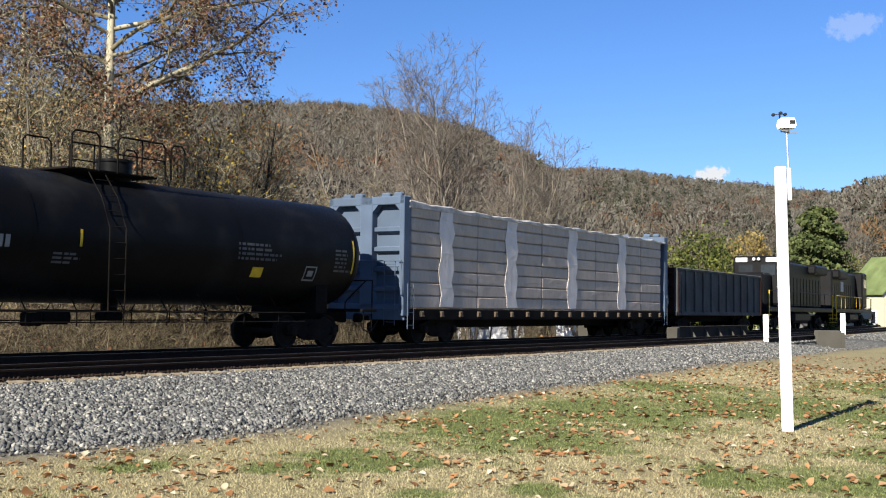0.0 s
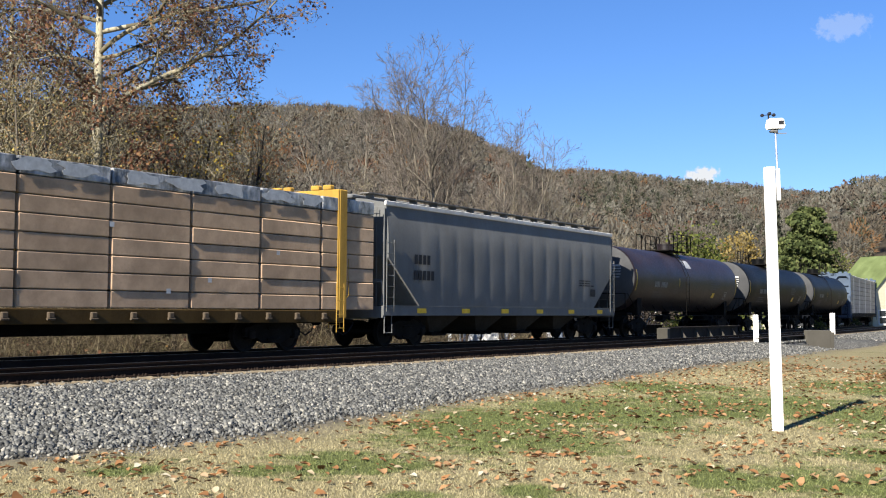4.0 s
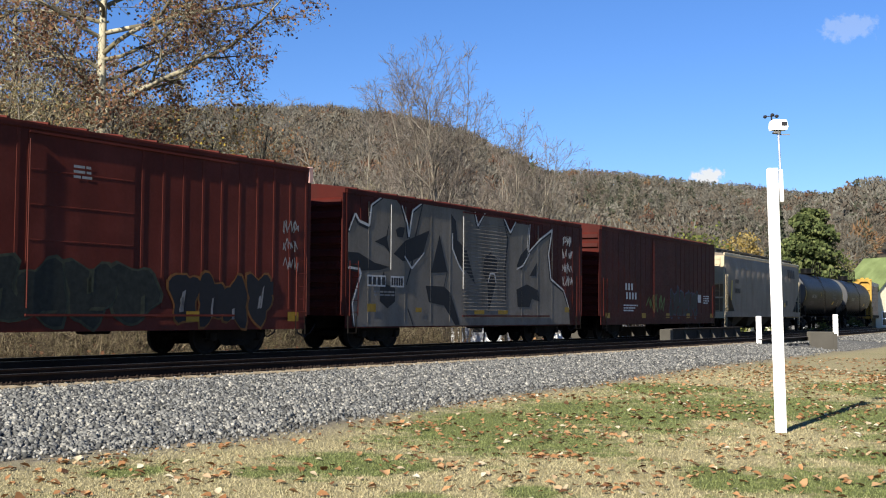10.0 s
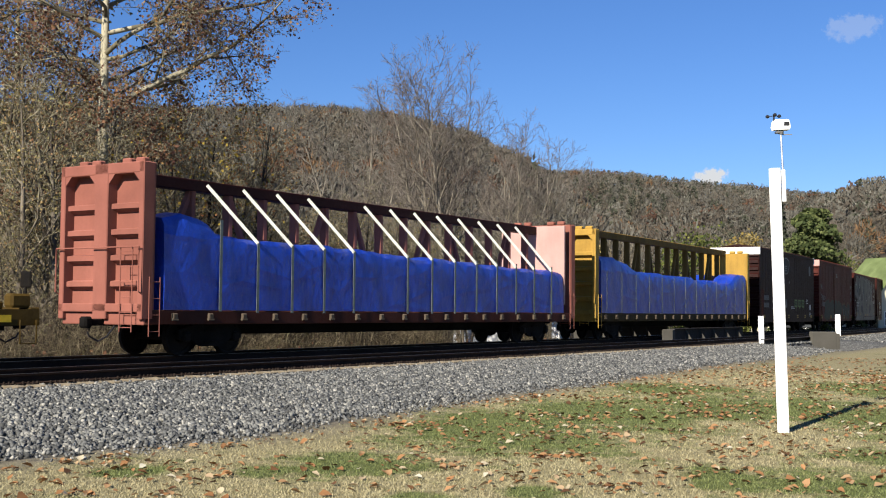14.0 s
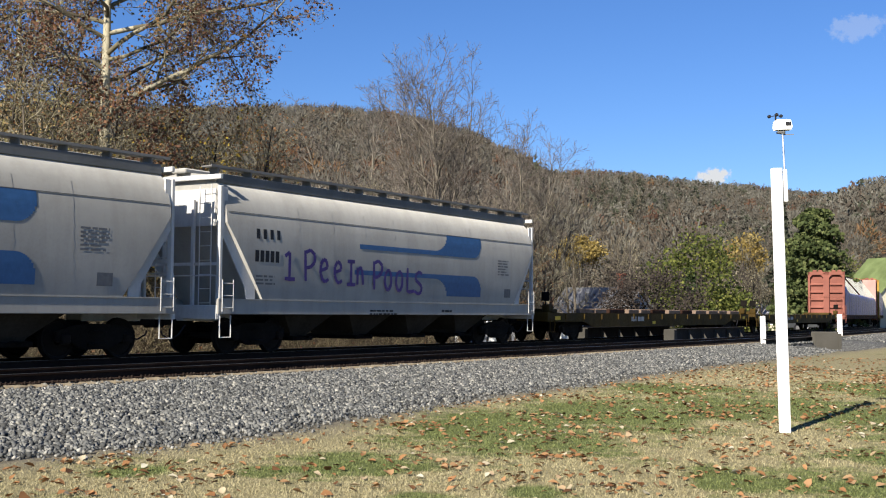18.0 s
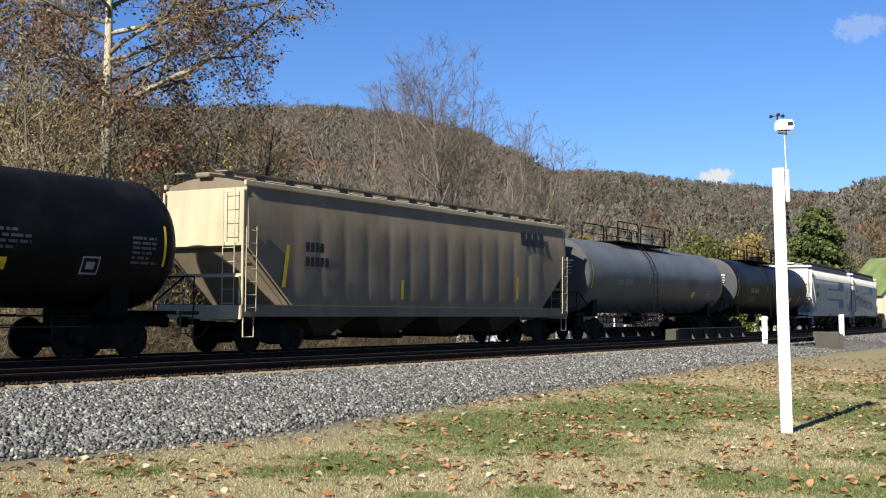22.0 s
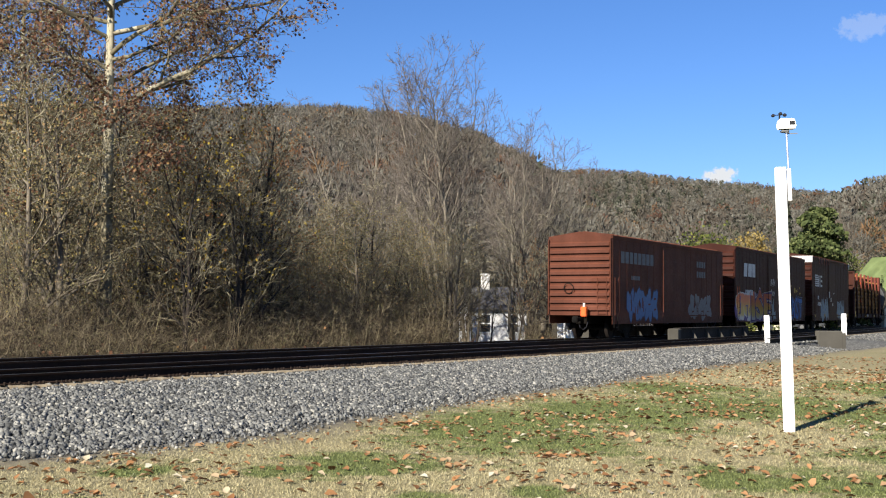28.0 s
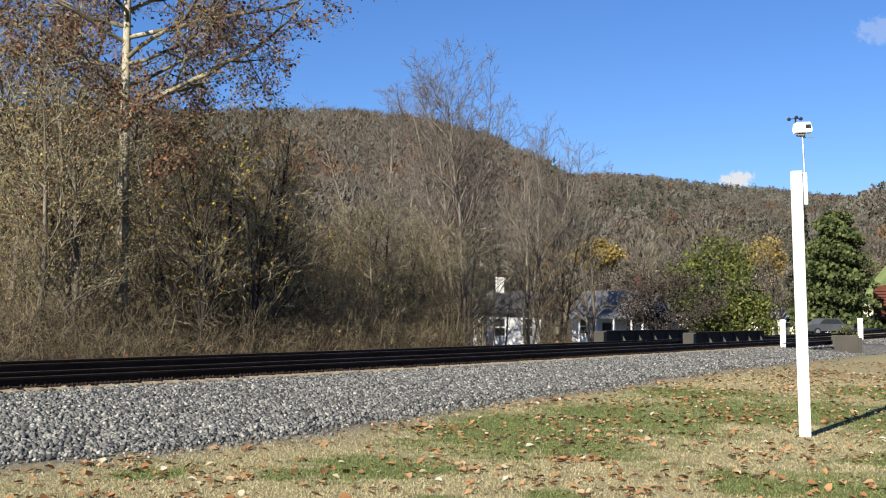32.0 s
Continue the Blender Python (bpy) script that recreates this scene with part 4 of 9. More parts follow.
    decals("fine_print", small_rows(-H * 0.62, zc - 0.62, 1.7, 3, 0.06, seed) + small_rows(-H * 0.3, zc - 0.45, 0.8, 3, 0.05, seed + 1), surf, M["fine_grey"], car, "grey fine print")
    decals("data_panel", small_rows(H * 0.35, zc + 0.05, 1.7, 4, 0.065, seed + 2) + small_rows(H * 0.80, zc + 0.05, 0.8, 6, 0.06, seed + 3), surf, M["fine_grey"], car, "rows of grey fine print")
    if placard:
        decals("placard", [(H * 0.42, H * 0.42 + 0.42, zc - 0.76, zc - 0.5)], surf, M["yellow_mark"], car, "yellow notice panel")
        q0 = H * 0.66
        decals("stencil_frame", [(q0, q0 + .5, zc - .8, zc - .76), (q0, q0 + .5, zc - .44, zc - .4), (q0, q0 + .04, zc - .76, zc - .44), (q0 + .46, q0 + .5, zc - .76, zc - .44), (q0 + .13, q0 + .37, zc - .68, zc - .52)], surf, M["worn_white"], car)
    # rear head marks
    g = Geo()
    rnd = random.Random(seed)
    for k in range(5):
        z, yy = zc + 0.55 - k * 0.13, -0.95 + 0.03 * k
        rr = math.sqrt(max(r * r - (z - zc) ** 2 - 0.55, 0.1))
        xh = -H + 0.55 * r * (1 - math.sqrt(max(0.0, 1 - ((z - zc) ** 2 + 0.75 ** 2) / r ** 2))) - 0.05
        g.box(xh, -0.8, z, 0.008, 0.42 + rnd.uniform(-0.1, 0.08), 0.03 if k else 0.08)
    part("head_marks", g, M["white_mark"], car, "white stencil on the tank's end")
    # stub sills, saddles, end platforms, rails
    for q in (-1, 1):
        x = q * (H - 1.3)
        part("stub_sill", Geo().box(x, 0, 0.88, 3.4, 0.5, 0.34, 0.02), M["under"], car)
        arc = [(w, zc - math.sqrt(r * r - w * w) + 0.02) for w in np.linspace(-1.2, 1.2, 9)]
        sad = Geo().sweep([[(q * (H - 2.0) + e, w, z) for w, z in arc] + [(q * (H - 2.0) + e, 1.2, 0.98), (q * (H - 2.0) + e, -1.2, 0.98)] for e in (-0.25, 0.25)])
        part("saddle", sad, M["under"], car, "saddle that bears the tank")
        g = Geo().box(q * (H - 0.05), 0, 1.06, 0.7, 2.9, 0.09, 0.01)
        plat = part("end_platform", g, M["under"], car)
        g = Geo()
        for w in (-1.35, 1.35):
            g.tube([(q * (H + 0.2), w, 1.06), (q * (H + 0.2), w, 1.95), (q * (H - 0.1), w, 1.95), (q * (H - 1.1), w, 1.3), (q * (H - 1.1), w, 1.06)], 0.024, 5)
        g.rod((q * (H + 0.2), -1.35, 1.95), (q * (H + 0.2), 1.35, 1.95), 0.022, 5)
        part("end_railing", g, M["under"], plat)
        ladder(car, q * (H - 0.1), -1.42, 0.45, 1.06, 0.4, M["under"], "x", "step")
    g = Geo()
    for y in (-1.35, 1.35):
        g.rod((-H + 2.9, y, 0.98), (H - 2.9, y, 0.98), 0.02, 5)
        g.rod((-H + 2.9, y, 0.74), (H - 2.9, y, 0.74), 0.016, 5)
        for k in range(9):
            x = -H + 2.9 + (L - 5.8) * k / 8
            g.rod((x, y, 0.66), (x, y, 1.02), 0.016, 5)
            g.rod((x, y, 1.0), (x, y * 0.75, 1.45), 0.016, 5)
    part("grab_rail", g, M["under"], car, "long grab rail under the tank")
    part("bottom_outlet", Geo().rod((0.2, 0, 1.35), (0.2, 0, 0.85), 0.2, 10).box(0.2, 0, 0.86, 0.6, 0.4, 0.18, 0.04), M["under"], car)
    part("brake_cylinder", Geo().rod((-2.2, -0.5, 0.85), (-1.5, -0.5, 0.85), 0.18, 10).box(-2.6, -0.7, 0.8, 0.3, 0.4, 0.3, 0.03), M["under"], car)
    running_gear(car, L, 1.6, couple=0.85)
    return car


# ---- covered hopper cars ----
def hopper(label, L, paint, round_body=False, top=4.45, bays=4, end_paint=None, seed=1, swell=0.019):
    car = holder("covered_hopper", label, "hopper car", "freight cars of the train")
    H = L / 2
    end_paint = end_paint or paint
    if round_body:
        sect = [(1.49, 0.0), (1.51, 0.06), (1.53, 0.14), (1.55, 0.25), (1.56, 0.38), (1.56, 0.5), (1.54, 0.62), (1.50, 0.71), (1.43, 0.79), (1.30, 0.87), (1.05, 0.94), (0.72, 0.985), (0.30, 1.0)]
        cut, zb, zend = 1.55, 1.25, 3.35
    else:
        sect = [(1.46, 0.0), (1.47, 0.05), (1.48, 0.10), (1.49, 0.2), (1.50, 0.35), (1.50, 0.55), (1.49, 0.66), (1.475, 0.72), (1.46, 0.77), (1.445, 0.81), (1.42, 0.87), (1.36, 0.94), (0.70, 0.985), (0.25, 1.0)]
        cut, zb, zend = 1.9, 1.25, 2.75

    def ring(x, bottom, k):
        """One section, cut off below the sloping end sheet."""
        bulge = 0.0 if round_body else swell * abs(math.sin(k)) ** 0.5
        out = []
        for w, f in sect:
            z = max(bottom, zb + (top - zb) * f)
            f0 = (z - zb) / (top - zb)
            wy = float(np.interp(f0, [q[1] for q in sect], [q[0] for q in sect]))
            out.append((x, wy + bulge * float(np.interp(f0, (0, 0.06, 0.66, 0.80), (0, 1, 1, 0))), z))
        return [(a, -b2, c) for a, b2, c in out] + out[::-1]

    xs = [(-H + 0.25 + cut * i / 14, zend + (zb - zend) * i / 14, 0) for i in range(15)]
    panels = round((L - 0.5 - 2 * cut) / 1.16)
    k = panels * 8
    for i in range(1, k):
        xs.append((-H + 0.25 + cut + (L - 0.5 - 2 * cut) * i / k, zb, math.pi * i / 8))
    xs += [(-x, zz, 0) for x, zz, _ in xs[14::-1]]
    body = part("body", Geo().sweep([ring(*q) for q in xs]), paint, car, "smooth-sided steel hopper body", True)
    if round_body:
        for i in range(1, 9):
            x = -H + 1.6 + (L - 3.2) * i / 9
            seam = Geo().sweep([[(x - 0.012, -wy - 0.004, zb + (top - zb) * f), (x + 0.012, -wy - 0.004, zb + (top - zb) * f)] for wy, f in sect[:9]], False, False)
            part("weld_seam", seam, paint, body)
        part("side_seam", Geo().box(0, -1.512, zb + 0.70 * (top - zb), L - 0.6, 0.008, 0.016), M["hop_grey"], body, "thin dark lap seam")
    surf = lambda z: -float(np.interp((z - zb) / (top - zb), [q[1] for q in sect], [q[0] for q in sect])) - (0.036 if not round_body else 0.003)
    # sills, bays, ends
    g = Geo()
    for q in (-1, 1):
        g.box(0, q * 1.46, 1.12 if not round_body else 1.22, L, 0.09, 0.30 if not round_body else 0.38, 0.015)
        g.box(0, q * 1.5, 1.27 if not round_body else 1.41, L, 0.05, 0.03)
    part("side_sill", g, paint, car)
    for i in range(bays):
        x = (i - (bays - 1) / 2) * (L - 5.2) / bays
        w = (L - 5.2) / bays / 2
        g = Geo().sweep([[(x - w * f, -1.35 * e, z), (x + w * f, -1.35 * e, z), (x + w * f, 1.35 * e, z), (x - w * f, 1.35 * e, z)] for f, e, z in ((0.22, 0.55, 0.38), (0.26, 0.6, 0.5), (0.98, 1.0, 1.3))])
        bay = part("bay", g, M["bay"], car, "grimy tapered discharge bay, darkened for shade")
        part("gate", Geo().box(x, 0, 0.36, w * 0.6, 1.9, 0.12, 0.02).rod((x, -1.2, 0.4), (x, 1.2, 0.4), 0.04, 6), M["under"], bay)
    for q in (-1, 1):
        g = Geo().box(q * (H - 0.06), 0, 1.08, 0.14, 2.95, 0.36, 0.02).box(q * (H - 0.9), 0, 1.0, 1.8, 0.6, 0.3, 0.02)
        g.box(q * (H - 0.75), 0, 1.24, 1.3, 2.8, 0.04)
        part("end_sill", g, end_paint, car)
        g = Geo()
        for y in (-1.41, 1.41):
            g.box(q * (H - 0.12), y, 2.72, *((0.10, 0.12) if round_body else (0.06, 0.07)), 3.1, 0.01)
        if round_body:
            for y in (-0.5, 0.5):
                g.box(q * (H - 0.12), y, 2.6, 0.09, 0.09, 2.7, 0.01)
            g.box(q * (H - 0.12), 0, top - 0.15, 0.10, 2.9, 0.12, 0.01).box(q * (H - 0.14), 0, 2.3, 0.06, 2.8, 0.08)
        else:
            g.box(q * (H - 0.12), 0, 2.05, 0.06, 2.8, 0.06).box(q * (H - 0.12), 0, 2.85, 0.06, 2.8, 0.08)
        fr = part("end_frame", g, end_paint, car, "upright end frame")
        if round_body:
            for y in (-1.42, 1.42):
                pl = [(q * (H - 0.12), 4.25), (q * (H - 0.36), 4.25), (q * (H - 0.36), 3.35), (q * (H - 1.45), 1.75), (q * (H - 1.45), 1.3), (q * (H - 1.15), 1.3), (q * (H - 1.05), 1.75), (q * (H - 0.12), 3.1)]
                part("end_gusset", Geo().plate(pl, y - 0.02, 0.04), end_paint, fr, "white slanted gusset plate")
            part("end_bulkhead", Geo().box(q * (H - 0.24), 0, 3.75, 0.04, 2.3, 0.95), end_paint, fr)
        else:
            part("end_bulkhead", Geo().box(q * (H - 0.22), 0, 3.55, 0.05, 2.86, 1.55, 0.01), end_paint, fr, "upper end sheet")
        ladder(car, q * (H - 0.32), -1.53, 1.1, 3.3 if not round_body else 1.9, 0.4, end_paint)
        ladder(car, q * (H - 0.03), -1.0, 1.2, 4.3, 0.4, end_paint, "y")
        g = Geo()
        g.tube([(q * (H - 0.02), -1.4, 1.3), (q * (H - 0.02), -1.4, 2.0), (q * (H - 0.02), 1.4, 2.0), (q * (H - 0.02), 1.4, 1.3)], 0.02, 5)
        part("end_railing", g, end_paint, car)
        part("step", Geo().tube([(q * (H - 0.1), -1.47, 1.0), (q * (H - 0.1), -1.47, 0.45), (q * (H - 0.5), -1.47, 0.45), (q * (H - 0.5), -1.47, 1.0)], 0.02, 5), end_paint, car)
    # roof walk
    yw = 1.02 if round_body else 0.75
    for y in (-yw, yw):
        g = Geo().box(0, y, top + 0.12, L, 0.36, 0.03)
        if round_body:
            g.box(0, y * 1.16, top + 0.13, L, 0.03, 0.07)
        rw = part("roof_walk", g, M["walk_grey"], car, "pale grey steel roof walkway")
        br = Geo().box(0, y, top + 0.03, 0.035, 0.30, 0.16).mesh("walk_bracket", M["walk_grey"])
        for i in range(int(L / 1.25) + 1):
            x = -H + 0.3 + i * 1.25
            if x < H:
                part("walk_bracket", br, None, rw).location = (x, 0, 0)
        if round_body:
            part("roof_coaming", Geo().box(0, y * 1.13, top - 0.16, L - 0.5, 0.05, 0.24, 0.01), M["hop_grey"], car, "grey strip along the roof's edge")
    hatch = Geo().box(0, 0, top + 0.06, L / 5 - 0.1, 0.5, 0.12, 0.03).mesh("roof_hatch", paint)
    for i in range(5):
        part("roof_hatch", hatch, None, car, "long roof hatch").location = (-H + L * (i + 0.5) / 5, 0, 0)
    g = Geo()
    for q in (-1, 1):
        g.box(0, q * 1.425 if not round_body else q * 1.30, top - 0.2 if not round_body else top - 0.35, L - 0.3, 0.08, 0.13, 0.01)
    if not round_body:
        part("eave_rail", g, end_paint, car, "pale rail along the eaves")
    running_gear(car, L, 2.0)
    return car, surf


# ---- centre-beam, flat, log and open cars ----
def wrap_mat(name, rgb, rgb2, rough=0.45, lines=0.0):
    """Plastic sheeting: creases and folds."""
    m, n, l, b = nodes(name)
    co = n.new("ShaderNodeTexCoord").outputs["Object"]
    folds = noise_at(n, l, co, 2.6, 6, 0.6, (1.0, 1.0, 0.55))
    fine = noise_at(n, l, co, 11, 5, 0.65)
    l.new(ramp(n, l, folds, ((0.3, rgb2), (0.6, rgb))), b.inputs["Base Color"])
    b.inputs["Roughness"].default_value = rough
    crease = n.new("ShaderNodeTexVoronoi")
    crease.feature = "DISTANCE_TO_EDGE"
    crease.inputs["Scale"].default_value = 0.9
    mp = n.new("ShaderNodeMapping")
    mp.inputs["Scale"].default_value, mp.inputs["Rotation"].default_value = (0.6, 1, 1.5), (0, 0.5, 0)
    l.new(co, mp.inputs[0])
    l.new(mp.outputs[0], crease.inputs["Vector"])
    sharp = ramp(n, l, crease.outputs["Distance"], ((0.0, (1, 1, 1)), (0.16, (0, 0, 0))))
    bumped(n, l, b, math_node(n, l, "ADD", math_node(n, l, "ADD", folds, math_node(n, l, "MULTIPLY", fine, 0.4)), math_node(n, l, "MULTIPLY", sharp, 0.35)), 0.6, 0.08)
    return m


M.update(
    wrap_grey=wrap_mat("grey lumber wrap", (0.47, 0.385, 0.305), (0.37, 0.305, 0.245), 0.55),
    wrap_blue=wrap_mat("blue lumber wrap", (0.013, 0.052, 0.42), (0.008, 0.030, 0.26), 0.32),
    wrap_black=wrap_mat("black film", (0.05, 0.055, 0.06), (0.55, 0.55, 0.54), 0.3),
    wood_pack=painted("weathered boards", (0.60, 0.43, 0.285), 0.8, dirt=(0.34, 0.235, 0.15), grime=0.5, fade=0.25, streak=False),
    # straps on the load's side: darker than the pale strap, to show shade
    strap_shaded=plain("shaded strap", (0.30, 0.34, 0.29), 0.8),
    strap=plain("pale strap", (0.50, 0.50, 0.44), 0.6),
    winch=painted("dusty winch iron", (0.17, 0.13, 0.09), 0.8, streak=False),
    log=painted("peeled log", (0.43, 0.205, 0.06), 0.8, dirt=(0.17, 0.08, 0.028), grime=0.5, fade=0.3, bump=0.4, streak=False, scale=2),
    log_end=plain("sawn log end", (0.62, 0.42, 0.20), 0.8),
    plank=painted("grey deck plank", (0.21, 0.17, 0.13), 0.9, dirt=(0.1, 0.08, 0.06), grime=0.5, fade=0.3, streak=False),
    worn_yellow=plain("worn reflector yellow", (0.42, 0.25, 0.02), 0.5),
    timber=painted("pale worn timber", (0.34, 0.245, 0.18), 0.85, dirt=(0.16, 0.1, 0.07), grime=0.5, fade=0.3, streak=False),
    orange=plain("signal orange", (0.85, 0.13, 0.03), 0.5),
    spray_silver=painted("silver spray", (0.25, 0.225, 0.19), 0.6, dirt=(0.11, 0.08, 0.056), grime=0.6, fade=0.15),
    spray_black=plain("black spray", (0.015, 0.015, 0.018), 0.6),
    spray_blue=plain("blue spray", (0.055, 0.25, 0.66), 0.5),
    spray_ice=plain("pale blue spray", (0.24, 0.35, 0.41), 0.5),
    spray_navy=plain("navy spray", (0.02, 0.03, 0.12), 0.5),
    spray_orange=plain("orange spray", (0.75, 0.26, 0.04), 0.5, 0, 0.3),
    spray_gold=plain("gold spray", (0.62, 0.42, 0.05), 0.5),
    spray_green=plain("green spray", (0.12, 0.22, 0.045), 0.5),
    spray_pale=plain("pale spray", (0.55, 0.52, 0.48), 0.5, 0, 0.25),
    spray_purple=plain("purple spray", (0.10, 0.06, 0.28), 0.5),
    spray_soot=plain("sooty spray", (0.022, 0.026, 0.02), 0.6, 0, 0.5),
    spray_olive=plain("dull olive spray", (0.055, 0.06, 0.035), 0.6, 0, 0.4),
    spray_amber=plain("amber spray", (0.22, 0.09, 0.02), 0.6, 0, 0.3),
    hop_blue=plain("hopper blue", (0.07, 0.19, 0.42), 0.5, 0, 0.12),
)


def fade_mat(name, stops, low, high):
    """Spray paint that changes its colour with the height on the car."""
    m, n, l, b = nodes(name)
    co = n.new("ShaderNodeTexCoord").outputs["Object"]
    z = n.new("ShaderNodeSeparateXYZ")
    l.new(co, z.inputs[0])
    f = math_node(n, l, "DIVIDE", math_node(n, l, "SUBTRACT", z.outputs[2], low), high - low)
    f = math_node(n, l, "ADD", f, math_node(n, l, "MULTIPLY", math_node(n, l, "SUBTRACT", noise_at(n, l, co, 3.0, 5, 0.6), 0.5), 0.35))
    l.new(ramp(n, l, f, stops), b.inputs["Base Color"])
    b.inputs["Roughness"].default_value = 0.55
    return m


M["spray_fade"] = fade_mat("orange to white spray", ((0.12, (0.45, 0.45, 0.46)), (0.24, (0.5, 0.36, 0.10)), (0.45, (0.48, 0.27, 0.025)), (0.68, (0.55, 0.14, 0.03)), (0.95, (0.48, 0.085, 0.03))), 0.66, 2.35)


def graffiti_word(car, text, x0, x1, z0, z1, y, layers, label):
    """A sprayed word in swollen letters: layers of (swell, paint, lift), the widest first."""
    box, first = None, None
    for swell, mat, lift in layers[::-1]:
        cu = bpy.data.curves.new("graffiti_word", "FONT")
        cu.body, cu.size, cu.offset, cu.extrude, cu.space_character = text, 1.0, swell * 0.5, 0.0005, 1.12
        tmp = bpy.data.objects.new("graffiti_word", cu)
        scene.collection.objects.link(tmp)
        me = bpy.data.meshes.new_from_object(tmp.evaluated_get(bpy.context.evaluated_depsgraph_get()))
        bpy.data.objects.remove(tmp)
        co = np.empty(len(me.vertices) * 3)
        me.vertices.foreach_get("co", co)
        co = co.reshape(-1, 3)
        if box is None:
            box = co.min(0), co.max(0)
        u = (co[:, 0] - box[0][0]) / (box[1][0] - box[0][0])
        w = (co[:, 1] - box[0][1]) / (box[1][1] - box[0][1])
        tall = 1 + 0.10 * np.sin(u * 19) * (w > 0.5)
        out = np.stack([x0 + (x1 - x0) * u + 0.10 * (x1 - x0) / len(text) * np.sin(w * 5 + u * 9), y - lift - co[:, 2] * 0, z0 + (z1 - z0) * w * tall + 0.05 * np.sin(u * 23)], 1)
        me.vertices.foreach_set("co", out.ravel())
        me.update()
        me.materials.clear()
        me.materials.append(mat)
        ob = part("graffiti_word", me, None, first or car, label if first is None else "")
        first = first or ob


def tarp(car, name, x0, x1, y0, y1, z0, heights, mat, label, seed, kx=70):
    """A sheeted stack: a soft box whose top follows heights, with creases."""
    rnd = np.random.RandomState(seed)
    xs = np.linspace(x0, x1, kx)
    hx = np.interp(np.linspace(0, 1, kx), np.linspace(0, 1, len(heights)), heights)
    q = -1 if y1 < y0 else 1
    rings = []
    ph = rnd.uniform(0, 6, 6)
    for x, h in zip(xs, hx):
        h = h + 0.03 * math.sin(x * 3.1 + ph[0]) + 0.02 * math.sin(x * 7.7 + ph[1])
        ring = []
        for f, g in ((0, 0.0), (0, 0.25), (0, 0.5), (0, 0.75), (0.02, 0.93), (0.10, 1.0), (0.5, 1.02), (1, 1.0)):
            wob = 0.018 * math.sin(x * 5 + g * 4 + ph[2]) + 0.012 * math.sin(x * 11 + g * 9 + ph[3])
            ring.append((x, y0 + (y1 - y0) * f - q * wob * (1 if f < 0.1 else 0), z0 + (h - z0) * g))
        ring.append((x, y1, z0))
        rings.append(ring if q > 0 else ring)
    return part(name, Geo().sweep(rings), mat, car, label, True)


# chord and sill_paint allow darker colours for beams and sills in shade
def centre_beam(label, L, paint, beam_top=4.5, bulk_top=4.62, sill=0.78, truss=True, end_paint=None, chord=None, sill_paint=None):
    car = holder("centre_beam_car", label, "flat car", "freight cars of the train")
    H, deck = L / 2, 1.12
    g = Geo().box(0, 0, 1.03, L, 2.0, 0.16, 0.01)
    part("deck", g, paint, car)
    for q in (-1, 1):
        sl = part("side_sill", Geo().box(0, q * 1.38, 0.95, L, 0.10, 0.34, 0.015), sill_paint or paint, car)
        w = Geo().box(0, q * 1.45, 0.98, 0.16, 0.10, 0.14, 0.02).rod((-0.1, q * 1.47, 0.9), (0.1, q * 1.47, 0.9), 0.035, 6).mesh("strap_winch", M["winch"])
        for k in range(18):
            part("strap_winch", w, None, sl).location = (-H + 0.9 + (L - 1.8) * k / 17, 0, 0)
    part("centre_sill", Geo().box(0, 0, 0.72, L - 3.0, 0.55, 0.46, 0.02), M["under"], car)
    for q in (-1, 1):
        g = Geo().box(q * (H - 0.2), 0, (deck + bulk_top) / 2, 0.12, 2.84, bulk_top - deck, 0.02)
        bk = part("bulkhead", g, end_paint or paint, car, "steel end bulkhead")
        g = Geo()
        for y, wide in ((-1.35, 0.17), (0.0, 0.46), (1.35, 0.17)):
            g.box(q * (H - 0.02), y, (0.9 + bulk_top) / 2, 0.36, wide, bulk_top - 0.9, 0.02)
        g.box(q * (H - 0.02), 0, bulk_top - 0.13, 0.36, 2.86, 0.26, 0.02)
        g.box(q * (H - 0.02), 0, deck + 0.05, 0.36, 2.86, 0.2, 0.02)
        for y in (-1, 1):
            for s2 in (0.32, 1.2):
                # haunches in the upper corners
                e = 0.16 if s2 < 1 else -0.16
                g.add([(q * (H + d), y * (s2 - e * 0.6), bulk_top - 0.22) for d in (-0.2, 0.14)] + [(q * (H + d), y * (s2 + e), bulk_top - 0.22) for d in (-0.2, 0.14)] + [(q * (H + d), y * (s2 - e * 0.6), bulk_top - 0.5) for d in (-0.2, 0.14)], [(0, 2, 4), (1, 5, 3), (2, 3, 5, 4), (0, 1, 3, 2), (0, 4, 5, 1)])
        part("bulkhead_frame", g, end_paint or paint, bk)
        for k in range(4):
            for y in (-0.76, 0.76):
                z = 1.75 + k * (bulk_top - 2.15) / 4
                rib = Geo().sweep([[(q * (H - 0.16), yy, z - 0.16), (q * (H + 0.06), yy, z - 0.07), (q * (H + 0.06), yy, z + 0.05), (q * (H - 0.16), yy, z + 0.09)] for yy in (y - 0.5, y + 0.5)])
                part("bulkhead_shelf", rib, end_paint or paint, bk, "pressed stiffener")
        ladder(car, q * (H + 0.2), -0.95, 0.6, 2.6, 0.4, end_paint or paint, "y")
        ladder(car, q * (H - 0.2), -1.48, 0.5, 1.9, 0.34, end_paint or paint, "x")
        part("handrail", Geo().tube([(q * (H + 0.16), -1.42, 1.5), (q * (H + 0.26), -1.42, 1.55), (q * (H + 0.26), -1.42, 2.6), (q * (H + 0.26), 1.42, 2.6), (q * (H + 0.26), 1.42, 1.55), (q * (H + 0.16), 1.42, 1.5)], 0.02, 5), end_paint or paint, bk)
